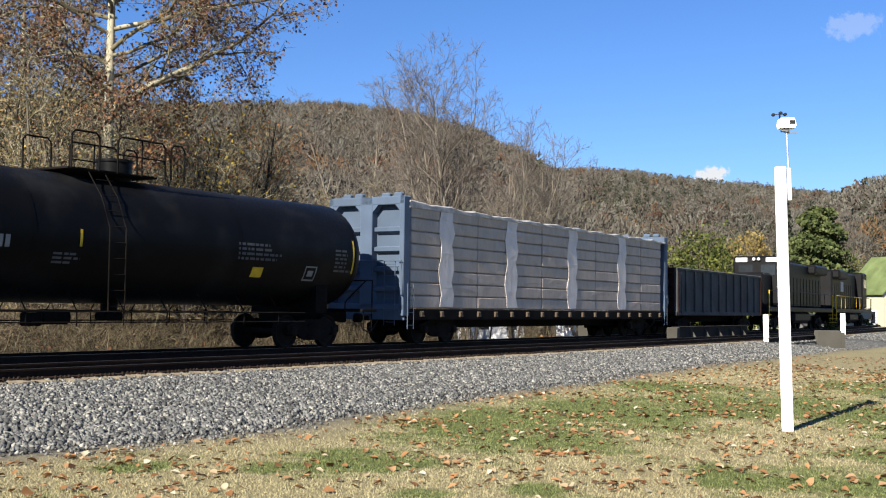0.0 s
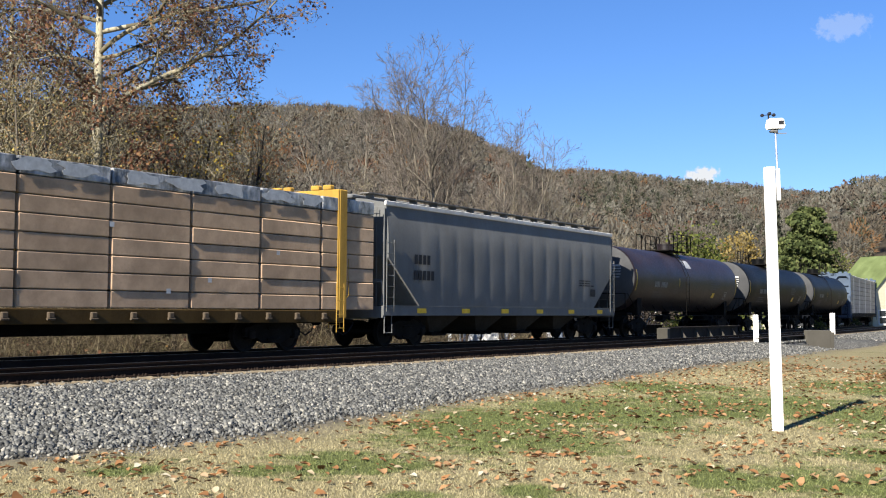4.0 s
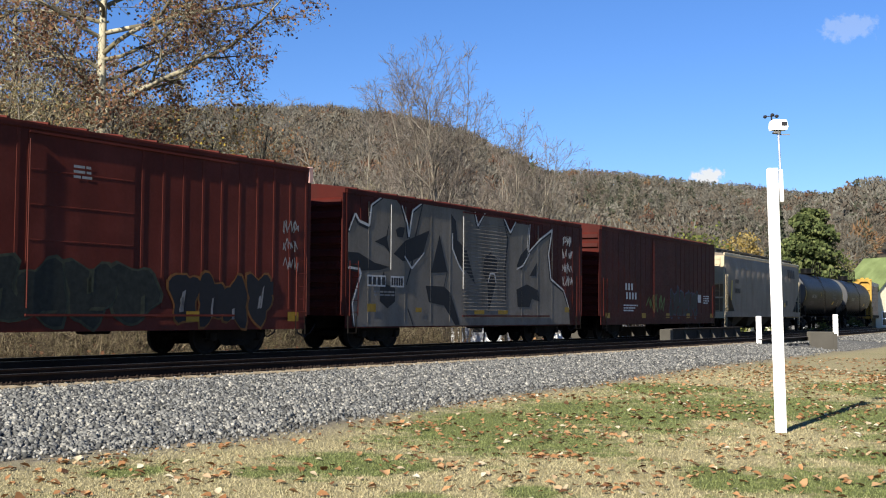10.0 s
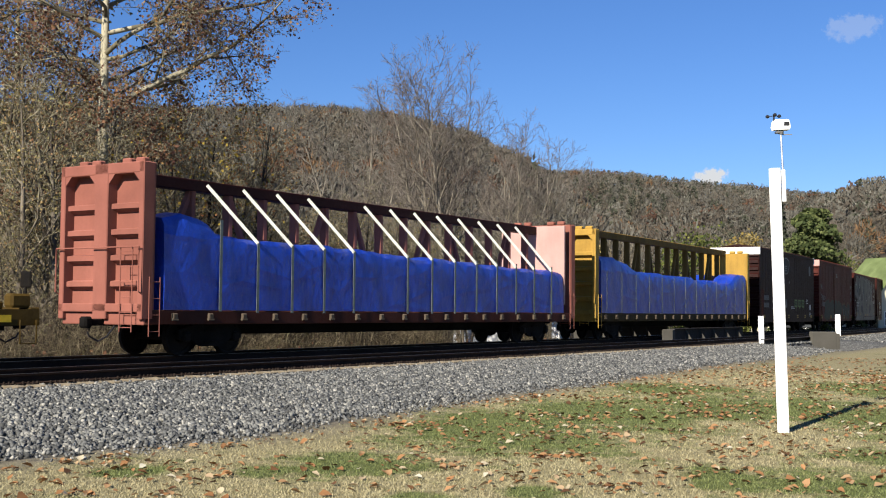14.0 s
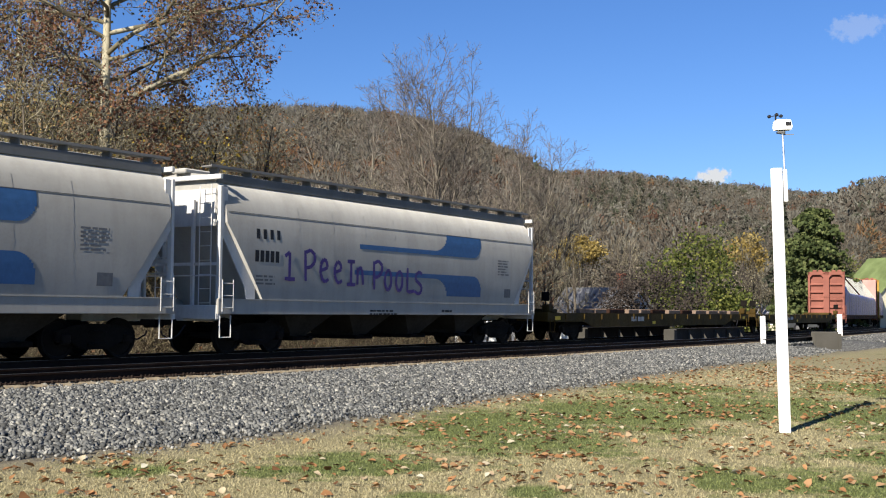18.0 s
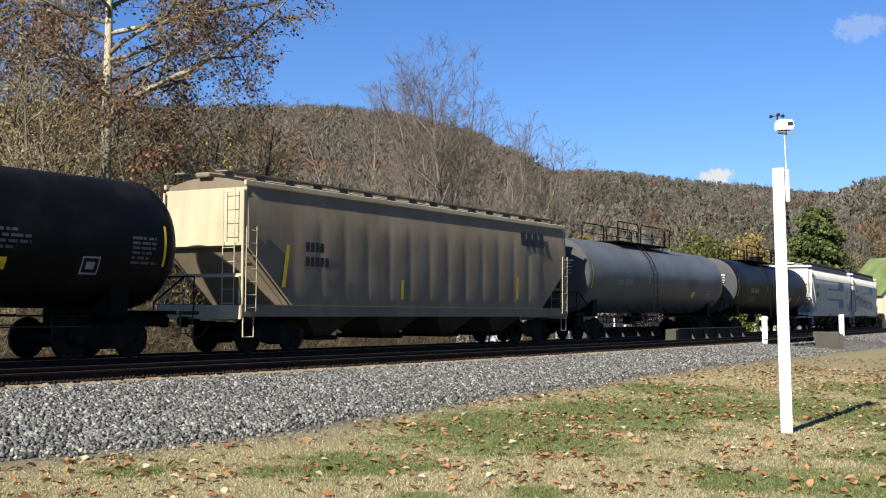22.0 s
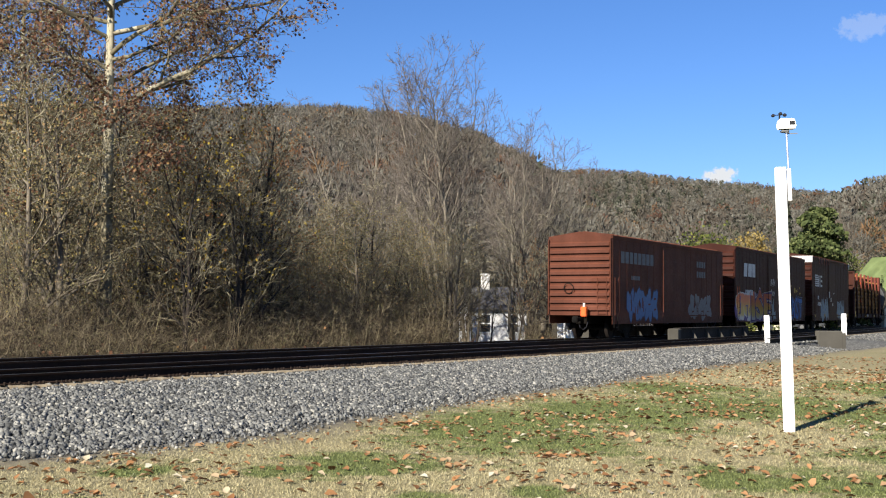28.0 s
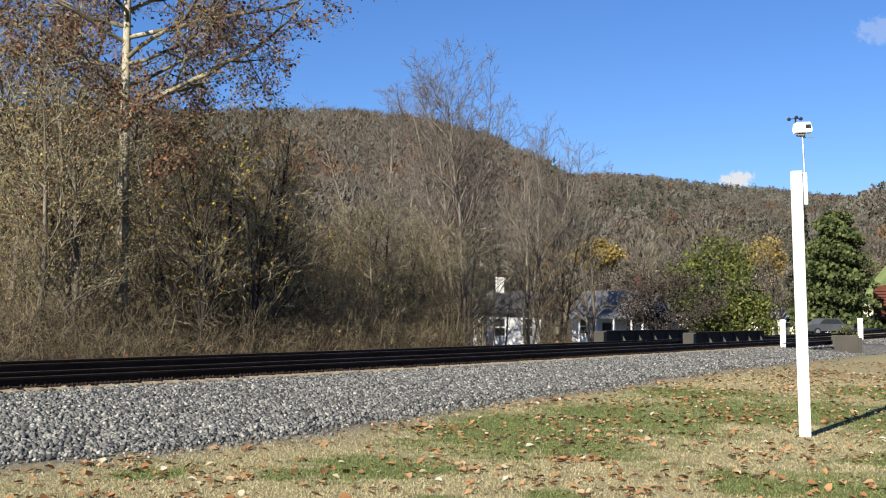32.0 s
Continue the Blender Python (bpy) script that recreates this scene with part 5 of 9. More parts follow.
        part("end_sill", Geo().box(q * (H - 0.1), 0, 0.92, 0.3, 2.8, 0.3, 0.02), end_paint or paint, car)
        for y in (-1.0, -0.55, 0.5, 0.95):
            part("top_lug", Geo().box(q * (H - 0.2), y, bulk_top + 0.07, 0.2, 0.30, 0.14, 0.03), end_paint or paint, bk)
    if truss:
        # the beam's darker colour stands in for shade
        part("top_chord", Geo().box(0, 0, beam_top - 0.02, L - 0.4, 0.36, 0.3, 0.02), chord or paint, car, "top beam in a shade-darkened colour")
        post = Geo().box(0, 0, (deck + beam_top) / 2, 0.16, 0.26, beam_top - deck, 0.02).mesh("beam_post", paint)
        k = 16
        for i in range(1, k):
            x = -H + L * i / k
            p = part("beam_post", post, None, car)
            p.location = (x, 0, 0)
        g = Geo()
        for i in range(1, k - 1):
            x = -H + L * i / k
            if i % 4 in (1, 3):
                s = 1 if i % 4 == 1 else -1
                xa, xb = (x, x + L / k) if s > 0 else (x + L / k, x)
                part("beam_brace", Geo().beam((xa, 0, deck + 0.1), (xb, 0, beam_top - 0.1), 0.14, 0.12), paint, car, "slanted brace")
    running_gear(car, L, 2.6)
    return car


def flat_car(label, L, seed=1, blocks=True):
    car = holder("flat_car", label, "flat car", "freight cars of the train")
    H = L / 2
    mt = M["olive"]
    g = Geo()
    for q in (-1, 1):
        lo, hi = 0.55, 1.12
        pl = [(-H, hi), (-H, 0.78), (-H + 3.4, 0.78), (-H + 4.4, lo), (H - 4.4, lo), (H - 3.4, 0.78), (H, 0.78), (H, hi)]
        g.plate(pl, q * 1.38 - 0.03, 0.06)
    part("side_sill", g, mt, car, "dirty yellow fishbelly side sill")
    part("deck", Geo().box(0, 0, 1.08, L, 2.7, 0.08), M["plank"], car)
    part("centre_sill", Geo().box(0, 0, 0.85, L, 0.5, 0.4, 0.02), M["under"], car)
    rnd = random.Random(seed)
    x = -H + 3.0
    while blocks and x < H - 2.4:
        w = rnd.uniform(1.2, 1.9)
        part("timber_curb", Geo().box(x + w / 2, -1.28, 1.21, w - 0.12, 0.2, 0.18, 0.02), M["timber"] if rnd.random() < 0.7 else M["rust"], car, "worn timber block on the deck")
        x += w + rnd.uniform(0.0, 0.5)
    for q in (-1, 1):
        part("end_plate", Geo().box(q * (H - 0.1), 0, 0.98, 0.25, 2.8, 0.36, 0.02).box(q * (H - 1.2), 0, 1.2, 1.3, 1.9, 0.16, 0.03).box(q * (H - 0.4), -1.2, 1.3, 0.5, 0.3, 0.3, 0.05), mt, car)
        part("hand_brake", Geo().rod((q * (H - 0.2), -1.2, 1.1), (q * (H - 0.2), -1.2, 1.75), 0.03, 6).box(q * (H - 0.2), -1.2, 1.75, 0.06, 0.35, 0.35, 0.1), M["under"], car)
        part("step", Geo().tube([(q * (H - 0.1), -1.45, 0.9), (q * (H - 0.1), -1.45, 0.4), (q * (H - 0.5), -1.45, 0.4), (q * (H - 0.5), -1.45, 0.9)], 0.02, 5), mt, car)
    g = Geo()
    for k in range(14):
        g.box(-H + 1.6 + (L - 3.2) * k / 13, -1.43, 0.98, 0.10, 0.05, 0.22, 0.01)
    part("stake_pockets", g, mt, car, "row of stake pockets")
    decals("reporting_marks", bars(-H * 0.36, 0.78, 0.2, 10, 0.3, 0.6, (4,)), side(-1.41), M["white_mark"], car, "white stencilled marks", 0.012)
    decals("reflector_stripe", [(-H + 0.6, -H + 1.1, 0.85, 1.0), (-2.2, -1.8, 0.65, 0.78), (H - 1.2, H - 0.7, 0.85, 1.0)], side(-1.41), M["yellow_mark"], car, "yellow reflectors", 0.012)
    running_gear(car, L, 2.9)
    return car


def log_car(label, L):
    car = holder("log_car", label, "flat car", "freight cars of the train")
    H, mt = L / 2, M["rust"]
    part("deck", Geo().box(0, 0, 1.08, L, 2.6, 0.14, 0.01), mt, car)
    for q in (-1, 1):
        part("side_sill", Geo().box(0, q * 1.36, 0.98, L, 0.1, 0.36, 0.015), mt, car)
        g = Geo().box(q * (H - 0.35), 0, 2.85, 0.10, 2.75, 3.5, 0.02)
        bk = part("bulkhead", g, M["pink_rust"], car, "red-brown slatted end bulkhead")
        g = Geo()
        for y in (-1.36, -0.75, -0.1, 0.55, 1.36):
            g.add([(q * (H - 0.30), y - 0.07, 1.15), (q * (H + 0.2), y - 0.07, 1.15), (q * (H - 0.18), y - 0.07, 4.62), (q * (H - 0.30), y - 0.07, 4.62),
                   (q * (H - 0.30), y + 0.07, 1.15), (q * (H + 0.2), y + 0.07, 1.15), (q * (H - 0.18), y + 0.07, 4.62), (q * (H - 0.30), y + 0.07, 4.62)],
                  [(0, 1, 2, 3), (7, 6, 5, 4), (1, 5, 6, 2), (2, 6, 7, 3), (0, 3, 7, 4)])
        for k in range(3):
            g.box(q * (H - 0.24), 0, 1.9 + k * 0.85, 0.14, 2.7, 0.12, 0.01)
        g.box(q * (H - 0.25), 0, 4.63, 0.22, 2.85, 0.1, 0.01)
        part("bulkhead_frame", g, M["pink_rust"], bk)
    stake = Geo().box(0, 0, 2.6, 0.17, 0.13, 3.8, 0.02).box(0, 0, 1.3, 0.22, 0.18, 0.7, 0.02).mesh("stake", M["rust"])
    # sleeve added over each stake's top, a lighter red in place of sunlight
    head = Geo().box(0, 0, 3.95, 0.19, 0.15, 1.25, 0.02).mesh("stake_lit_top", M["stake_lit"])
    for k in range(7):
        for q in (-1, 1):
            s = part("stake", stake, None, car)
            s.location = (-H + 1.75 + (L - 3.5) * k / 6, q * 1.40, 0)
            part("stake_lit_top", head, None, s, "upper length of the stake in sunlit red")
    decals("reporting_marks", bars(-1.2, 0.9, 0.16, 9, 0.3, 0.6, (3,)), side(-1.42), M["white_mark"], car, "white stencilled marks")
    decals("reflector_stripe", [(-H + 0.5, -H + 0.75, 0.9, 1.35), (-2.2, -1.8, 0.9, 1.0), (4.0, 4.4, 0.9, 1.0)], side(-1.42), M["yellow_mark"], car, "yellow reflectors")
    part("centre_sill", Geo().box(0, 0, 0.8, L, 0.55, 0.4, 0.02), M["under"], car)
    running_gear(car, L, 2.6)
    rnd = random.Random(8)
    shapes = []
    for k in range(6):
        r0, ln = rnd.uniform(0.14, 0.195), rnd.uniform(5.7, 6.3)
        bend = rnd.uniform(-0.05, 0.05)
        g = Geo().tube([(-ln / 2, 0, 0), (-ln / 6, bend, bend * 0.6), (ln / 6, bend, -bend * 0.5), (ln / 2, 0, 0)], [r0 * 1.08, r0 * 1.03, r0 * 0.98, r0 * 0.92], 9)
        shapes.append((g.mesh("log", M["log"], True), r0))
        g = Geo()
    for bundle in range(3):
        xc = (bundle - 1) * 5.85
        for row in range(10):
            z = 1.33 + row * 0.325
            crown = 4.36 - 0.25 * max(0, bundle - 0.7)
            for col in range(9):
                if z > crown or (row < 8 and 1 < col < 8):
                    continue
                me, r0 = rnd.choice(shapes)
                p = part("log", me, None, car)
                p.matrix_basis = pose(xc * 0.985 + rnd.uniform(-0.3, 0.3), -1.17 + col * 0.292 + rnd.uniform(-0.02, 0.02), z + rnd.uniform(-0.03, 0.03), rnd.uniform(0, 360), 0, rnd.choice((0, 180)) + rnd.uniform(-0.7, 0.7))
    g = Geo()
    for k in range(4):
        part("log_end", Geo().rod((-0.8 + 0.02 * (k % 2), -1.05 + 0.3 * (k % 2), 4.36 - 0.26 * (k // 2)), (-0.2, -1.05 + 0.3 * (k % 2), 4.36 - 0.26 * (k // 2)), 0.135, 10), M["log_end"], car, "pale sawn log end")
    part("strap", Geo().tube([(-5.6, -1.0, 4.5), (-5.5, -1.30, 4.1), (-5.25, -1.42, 3.6), (-5.3, -1.42, 2.2), (-5.1, -1.42, 1.1)], 0.035, 4), M["orange"], car, "orange webbing strap")
    return car


def gondola(label, L):
    car = holder("gondola", label, "gondola car", "freight cars of the train")
    H, mt, top = L / 2, M["gon"], 3.25
    for q in (-1, 1):
        w = part("side_wall", Geo().box(0, q * 1.40, (1.0 + top) / 2, L, 0.05, top - 1.0), mt, car)
        part("top_chord", Geo().box(0, q * 1.43, top - 0.06, L, 0.16, 0.12, 0.02), mt, w)
        part("side_sill", Geo().box(0, q * 1.43, 1.05, L, 0.12, 0.2, 0.02), mt, w)
        for k in range(12):
            part("side_post", Geo().box(-H + 0.1 + (L - 0.2) * k / 11, q * 1.46, (1.0 + top) / 2, 0.13, 0.11, top - 1.1, 0.02), mt, w)
        e = part("end_wall", Geo().box(q * (H - 0.03), 0, (1.0 + top) / 2, 0.06, 2.8, top - 1.0), M["rust"], car)
        g = Geo()
        for k in range(4):
            g.box(q * (H + 0.04), 0, 1.3 + k * 0.55, 0.12, 2.7, 0.14, 0.03)
        part("end_ribs", g, M["rust"], e)
        ladder(car, q * (H - 0.3), -1.56, 1.0, 3.0, 0.4, M["rust"])
    part("floor", Geo().box(0, 0, 1.05, L, 2.8, 0.1), M["rust"], car)
    part("scrap_load", Geo().box(0, 0, 1.9, L - 0.6, 2.5, 1.6, 0.3), M["under"], car)
    part("centre_sill", Geo().box(0, 0, 0.8, L, 0.55, 0.4, 0.02), M["under"], car)
    running_gear(car, L, 2.2)
    return car


def locomotive(label, L, cab_behind=True):
    car = holder("locomotive", label, "locomotive", "engines of the train")
    H, mt = L / 2, M["loco"]
    q = -1 if cab_behind else 1
    part("frame", Geo().box(0, 0, 1.35, L, 3.0, 0.28, 0.02), mt, car)
    hood = part("long_hood", Geo().box(-q * 2.2, 0, 3.0, L - 8.0, 1.9, 3.0, 0.12), mt, car)
    for k in range(12):
        part("hood_door", Geo().box(-q * 2.2 - (L - 9.0) / 2 + (L - 9.0) * k / 11, -0.96, 2.6, 0.8, 0.03, 1.8, 0.01), mt, hood)
    part("radiator", Geo().box(-q * (H - 4.2), 0, 4.2, 4.2, 3.0, 0.7, 0.15), mt, car, "flared radiator housing")
    part("fan", Geo().rod((-q * 1.0, 0, 4.45), (-q * 1.0, 0, 4.72), 0.7, 16).rod((q * 1.0, 0, 4.45), (q * 1.0, 0, 4.7), 0.7, 16), mt, car)
    cab = part("cab", Geo().box(q * (H - 4.6), 0, 3.15, 2.6, 3.05, 3.1, 0.15), mt, car)
    glass = plain("dark glass", (0.03, 0.035, 0.04), 0.08)
    part("cab_window", Geo().box(q * (H - 4.6), -1.53, 3.75, 1.7, 0.03, 0.75, 0.02), glass, cab, "dark cab window")
    for y in (-0.7, 0.7):
        part("cab_window", Geo().box(q * (H - 3.28), y, 3.8, 0.03, 0.9, 0.7, 0.02), glass, cab, "dark cab window")
    nose = part("short_hood", Geo().box(q * (H - 2.2), 0, 2.55, 2.2, 1.9, 2.1, 0.15), mt, car)
    for y in (-1, 1):
        part("number_board", Geo().box(q * (H - 3.24), 0.95 * y, 4.45, 0.06, 0.75, 0.28, 0.02), M["white_mark"], cab, "pale number board")
        part("headlight", Geo().rod((q * (H - 3.2), 0.15 * y, 4.5), (q * (H - 3.12), 0.15 * y, 4.5), 0.1, 10), M["white_mark"], cab)
    part("fuel_tank", Geo().box(0, 0, 0.85, 5.0, 2.8, 0.8, 0.2), mt, car)
    g = Geo()
    for e in (-1, 1):
        for k in range(9):
            x = e * (H - 0.1) if k == 0 else -H + 1.0 + (L - 2) * k / 9
            g.rod((x, -1.45, 1.5), (x, -1.45, 2.5), 0.022, 5)
    g.rod((-H + 1, -1.45, 2.5), (H - 1, -1.45, 2.5), 0.022, 5)
    part("handrail", g, M["yellow_mark"] if not cab_behind else mt, car)
    for e in (-1, 1):
        g = Geo()
        for k in range(4):
            g.box(e * (H - 0.25 - 0.12 * k), -1.4, 0.45 + 0.28 * k, 0.3, 0.25, 0.04)
        g.rod((e * (H - 0.2), -1.5, 0.6), (e * (H - 0.2), -1.5, 2.5), 0.03, 5)
        part("steps", g, M["yellow_mark"], car, "yellow edged steps and grab irons")
    decals("emblem", [(-4.5, -3.0, 2.9, 3.7)], side(-0.985), M["white_mark"], car, "white emblem block on the hood")
    running_gear(car, L, 3.2, 1.6)
    for e in (-1, 1):
        t = part("middle_wheelset", WHEELS, None, car)
        t.location = (e * (H - 3.2), 0, 0)
    return car


# stake colour with sunlight put into it
M["stake_lit"] = painted("sunlit red stake paint", (0.30, 0.075, 0.05), 0.6, dirt=(0.14, 0.05, 0.03), grime=0.4, fade=0.2)
# two car yellows with shade mixed into them, for truss, deck and sills
M["yellow_shaded"] = painted("shaded dirty yellow steel", (0.25, 0.15, 0.032), 0.7, dirt=(0.08, 0.05, 0.02), grime=0.55, fade=0.2)
M["yellow_sill_shaded"] = painted("shaded grimy yellow sill", (0.10, 0.062, 0.02), 0.7, dirt=(0.045, 0.03, 0.015), grime=0.6, fade=0.25)
M["pink_rust"] = painted("red-brown steel", (0.0938, 0.0300, 0.0195), 0.7, dirt=(0.0825, 0.0338, 0.0225), grime=0.5, fade=0.25)


# ---- the train: each car with its place behind the first ----
TRAIN = []


def put(car, rear, front):
    TRAIN.append((car, rear, front))
    return car


put(locomotive("black diesel locomotive with pale number boards on its cab", 20.6, True), 51.9, 72.5)
put(locomotive("black diesel locomotive with yellow handrails", 20.6, False), 73.7, 94.3)
put(gondola("weathered grey and rust open gondola with ribbed sides", 15.2), 35.2, 50.4)

c = put(centre_beam("pale blue centre-beam car stacked with grey wrapped lumber", 22.3, M["steel_blue"], truss=False, sill_paint=M["under"]), 11.6, 33.9)
rnd = random.Random(2)
for q in (-1, 1):
    x = -10.85
    for k, w in enumerate((1.75, 2.45, 2.45, 2.45, 2.45, 2.45, 2.45, 2.45, 2.45)):
        for lay in range(8):
            z = 1.14 + lay * 0.405
            if x + w < 11.0:
                bundle = Geo().box(x + w / 2, q * (0.76 + rnd.uniform(-0.012, 0.012)), z + 0.2, w - 0.03, 1.28, 0.392, 0.035)
                part("lumber_pack", bundle, M["wrap_grey"], c)
        x += w
# paler plates laid on the wrap imitate sunlight on its bulges
film = wrap_mat("sunlit pale film", (0.76, 0.68, 0.60), (0.60, 0.535, 0.475), 0.5)
for i, x in enumerate((-8.7, -4.2, 0.9, 5.9)):
    edge = [(x - 0.42 + 0.10 * math.sin(k * 1.7 + i), 1.2 + 0.4 * k) for k in range(9)] + [(x + 0.40 + 0.10 * math.sin(k * 2.3 + i * 2), 1.2 + 0.4 * k) for k in range(8, -1, -1)]
    part("sunlit_wrap_strip", Geo().plate(edge, -1.418, 0.01), film, c, "pale strip of wrap, lightened for sun on its bulges")
tarp(c, "top_sheet", -11.0, 11.0, -1.45, 1.45, 4.28, [4.52, 4.44, 4.40, 4.42, 4.38, 4.40, 4.36], M["spray_pale"], "crumpled pale plastic top sheet", 3)

for k, (a, b2) in enumerate(((-7.35, 9.23), (-26.4, -9.75), (-45.32, -28.8))):
    c = put(tankcar("black tank car with yellow reflector stripes and white stencils" if k < 2 else "rust-streaked black tank car with white stencils", b2 - a, M["black"] if k < 2 else M["black_rust"], seed=11 + k), a, b2)
decals("patch", [(-0.6, 0.35, 3.35, 3.75)], lambda z: -math.sqrt(1.5 ** 2 - (z - 2.66) ** 2), M["white_mark"], c, "white paper patch")

c, sf = hopper("grey covered hopper car with a white eave rail", 17.75, M["hop_grey"], top=4.62, seed=21, swell=0.012)
put(c, -65.38, -47.64)
for o in c.children:
    if o.name.startswith(("eave_rail", "end_bulkhead")):
        o.data.materials.clear()
        o.data.materials.append(M["white"])
decals("fine_print", small_rows(5.2, 2.35, 1.6, 3, 0.05, 4) + [(6.3, 6.8, 1.75, 2.05)], sf, M["black_mark"], c, "small dark stencils")
decals("reporting_marks", bars(-7.2, 2.6, 0.3, 4) + bars(-7.2, 2.1, 0.3, 5), sf, M["black_mark"], c, "dark stencilled marks")
decals("reflector_stripe", [(x, x + 0.55, 1.05, 1.2) for x in (-7, -4.2, -1.4, 1.4, 4.2, 7)], side(-1.52), M["yellow_mark"], c, "yellow reflectors")

# deck and sills carry shade in their yellow, the ends stay bright
c = put(centre_beam("yellow centre-beam car stacked with brown lumber packs", 21.9, M["yellow_sill_shaded"], truss=False, end_paint=M["yellow"]), -89.19, -67.33)
for q in (-1, 1):
    x = -10.5
    while x < 10.2:
        w = 2.5
        for lay in range(8):
            dark = lay == 7
            z = 1.14 + lay * 0.405
            part("lumber_pack", Geo().box(x + w / 2, q * (0.76 + rnd.uniform(-0.015, 0.015)), z + 0.2, w - 0.02, 1.28, 0.385, 0.02), M["wrap_black"] if dark else M["wood_pack"], c, "black film wrapped pack" if dark else "")
        x += w + 0.06
film_rnd = random.Random(14)
for k in range(13):
    x = -9.9 + k * 1.62 + film_rnd.uniform(-0.3, 0.3)
    part("film_patch", Geo().plate([(px, min(pz, 4.36)) for px, pz in blob(x, 4.2, film_rnd.uniform(0.25, 0.6), 0.15, film_rnd, 14, 0.2)], -1.428, 0.004), M["white_mark"], c, "torn white patch of the pack's film")
decals("tags", [(x, x + 0.14, z, z + 0.12) for x, z in ((-8, 2.4), (-7, 2.9), (-6.6, 3.4), (-2, 2.2), (2.2, 3.0), (5.4, 1.8), (8.0, 2.6), (4.0, 1.5))], side(-1.425), M["white_mark"], c, "white pack tags")

for k, (a, b2) in enumerate(((-107.56, -90.95), (-126.51, -110.1))):
    c = put(tankcar("black tank car with a yellow notice and white stencils", b2 - a, M["black"], seed=31 + k), a, b2)
    if k:
        words("POLYETHER GLYCOL", 0.2, M["grey_mark"], c, 3.0, -1.49, 2.32)

# the paler end paint stands for sunlight on the hopper's end
c, sf = hopper("cream covered hopper car with rust-stained sides", 18.7, M["hop_tan"], top=4.62, seed=41, end_paint=M["cream_sunlit"])
put(c, -147.05, -128.35)
decals("owner_marks", bars(5.7, 3.5, 0.55, 4, 0.25, 0.75), sf, M["black_mark"], c, "large black marks")
decals("reporting_marks", bars(-7.3, 2.85, 0.22, 4) + bars(-7.3, 2.3, 0.26, 5), sf, M["black_mark"], c, "dark stencilled marks")
decals("reflector_stripe", [(-8.2, -8.05, 1.9, 3.0, 0.12), (4.6, 4.85, 1.6, 1.85), (6.2, 6.7, 1.02, 1.2)], sf, M["yellow_mark"], c, "yellow stripe")
decals("data_plate", [(5.0, 5.5, 1.7, 2.0)], sf, M["black_mark"], c)

# four box cars
SIDE = -1.472
c = put(boxcar("dark red boxcar with black graffiti along its lower side", 15.5, M["red"], 4.78), -164.34, -148.84)
decals("reporting_marks", bars(-5.0, 2.15, 0.3, 3, 0.9) + bars(-4.9, 1.75, 0.3, 4, 0.9) + small_rows(-5.2, 1.45, 2.0, 3, 0.06, 5), side(SIDE), M["white_mark"], c, "white stencilled marks")
decals("fine_print", small_rows(5.9, 2.0, 1.0, 4, 0.06, 6) + [(5.0, 5.5, 1.7, 2.1)], side(SIDE), M["white_mark"], c, "white data panel")
decals("reflector_stripe", [(x, x + 0.5, 0.92, 1.14) for x in (-7.3, -3.0, 0.2, 3.2, 7.0)], side(SIDE), M["worn_yellow"], c, "yellow reflectors", 0.012)
spray(c, 0.8, 4.9, 0.95, 2.25, SIDE, 6, M["spray_black"], M["spray_navy"], M["red"], 3)
scrawl(c, -2.4, 1.6, 2.4, 0.9, SIDE, M["spray_green"], 4, 0.03)

c = put(boxcar("dark red boxcar covered by large silver graffiti", 16.05, M["red"], 4.7, door=(-1.4, 1.75), rods=M["worn_white"]), -182.4, -166.35)
pts = [(-7.7, 3.3), (-7.4, 3.8), (-7.2, 3.6), (-6.7, 3.5), (-6.6, 4.1), (-6.0, 4.4), (-5.3, 4.4), (-5.0, 4.2), (-4.7, 3.7), (-4.6, 3.3), (-4.4, 4.1), (-3.8, 4.4),
       (-1.8, 4.4), (-0.6, 4.35), (-0.4, 3.9), (0.1, 4.35), (1.4, 4.3), (1.9, 3.8), (2.3, 4.2), (3.4, 4.2), (3.3, 3.2), (4.2, 3.7), (5.2, 4.1), (4.9, 3.2), (5.1, 2.3),
       (6.2, 1.9), (6.7, 1.2), (6.8, 0.68), (-7.4, 0.68), (-7.5, 1.3), (-7.1, 2.1), (-7.15, 2.25), (-7.7, 2.3)]
pts = [(x * 1.03, 0.66 + (z - 0.66) * 1.05) for x, z in pts]
gp = part("graffiti_fill", Geo().plate(pts, SIDE - 0.006, 0.001), M["spray_silver"], c, "large silver graffiti")


def stroke(path, wide, y, mat, parent, label, taper=0.35):
    """One sprayed line, thinner at its ends."""
    g, n = Geo(), len(path)
    for i, ((xa, za), (xb, zb)) in enumerate(zip(path, path[1:])):
        wa, wb = (wide * (taper + (1 - taper) * math.sin(math.pi * min(max(k / (n - 1), 0.08), 0.92))) for k in (i, i + 1))
        d = math.hypot(xb - xa, zb - za) or 1
        nx, nz = -(zb - za) / d / 2, (xb - xa) / d / 2
        g.plate([(xa + nx * wa, za + nz * wa), (xa - nx * wa, za - nz * wa), (xb - nx * wb, zb - nz * wb), (xb + nx * wb, zb + nz * wb)], y - 0.0002 * i, 0.001)
    return part("graffiti_line", g, mat, parent, label)


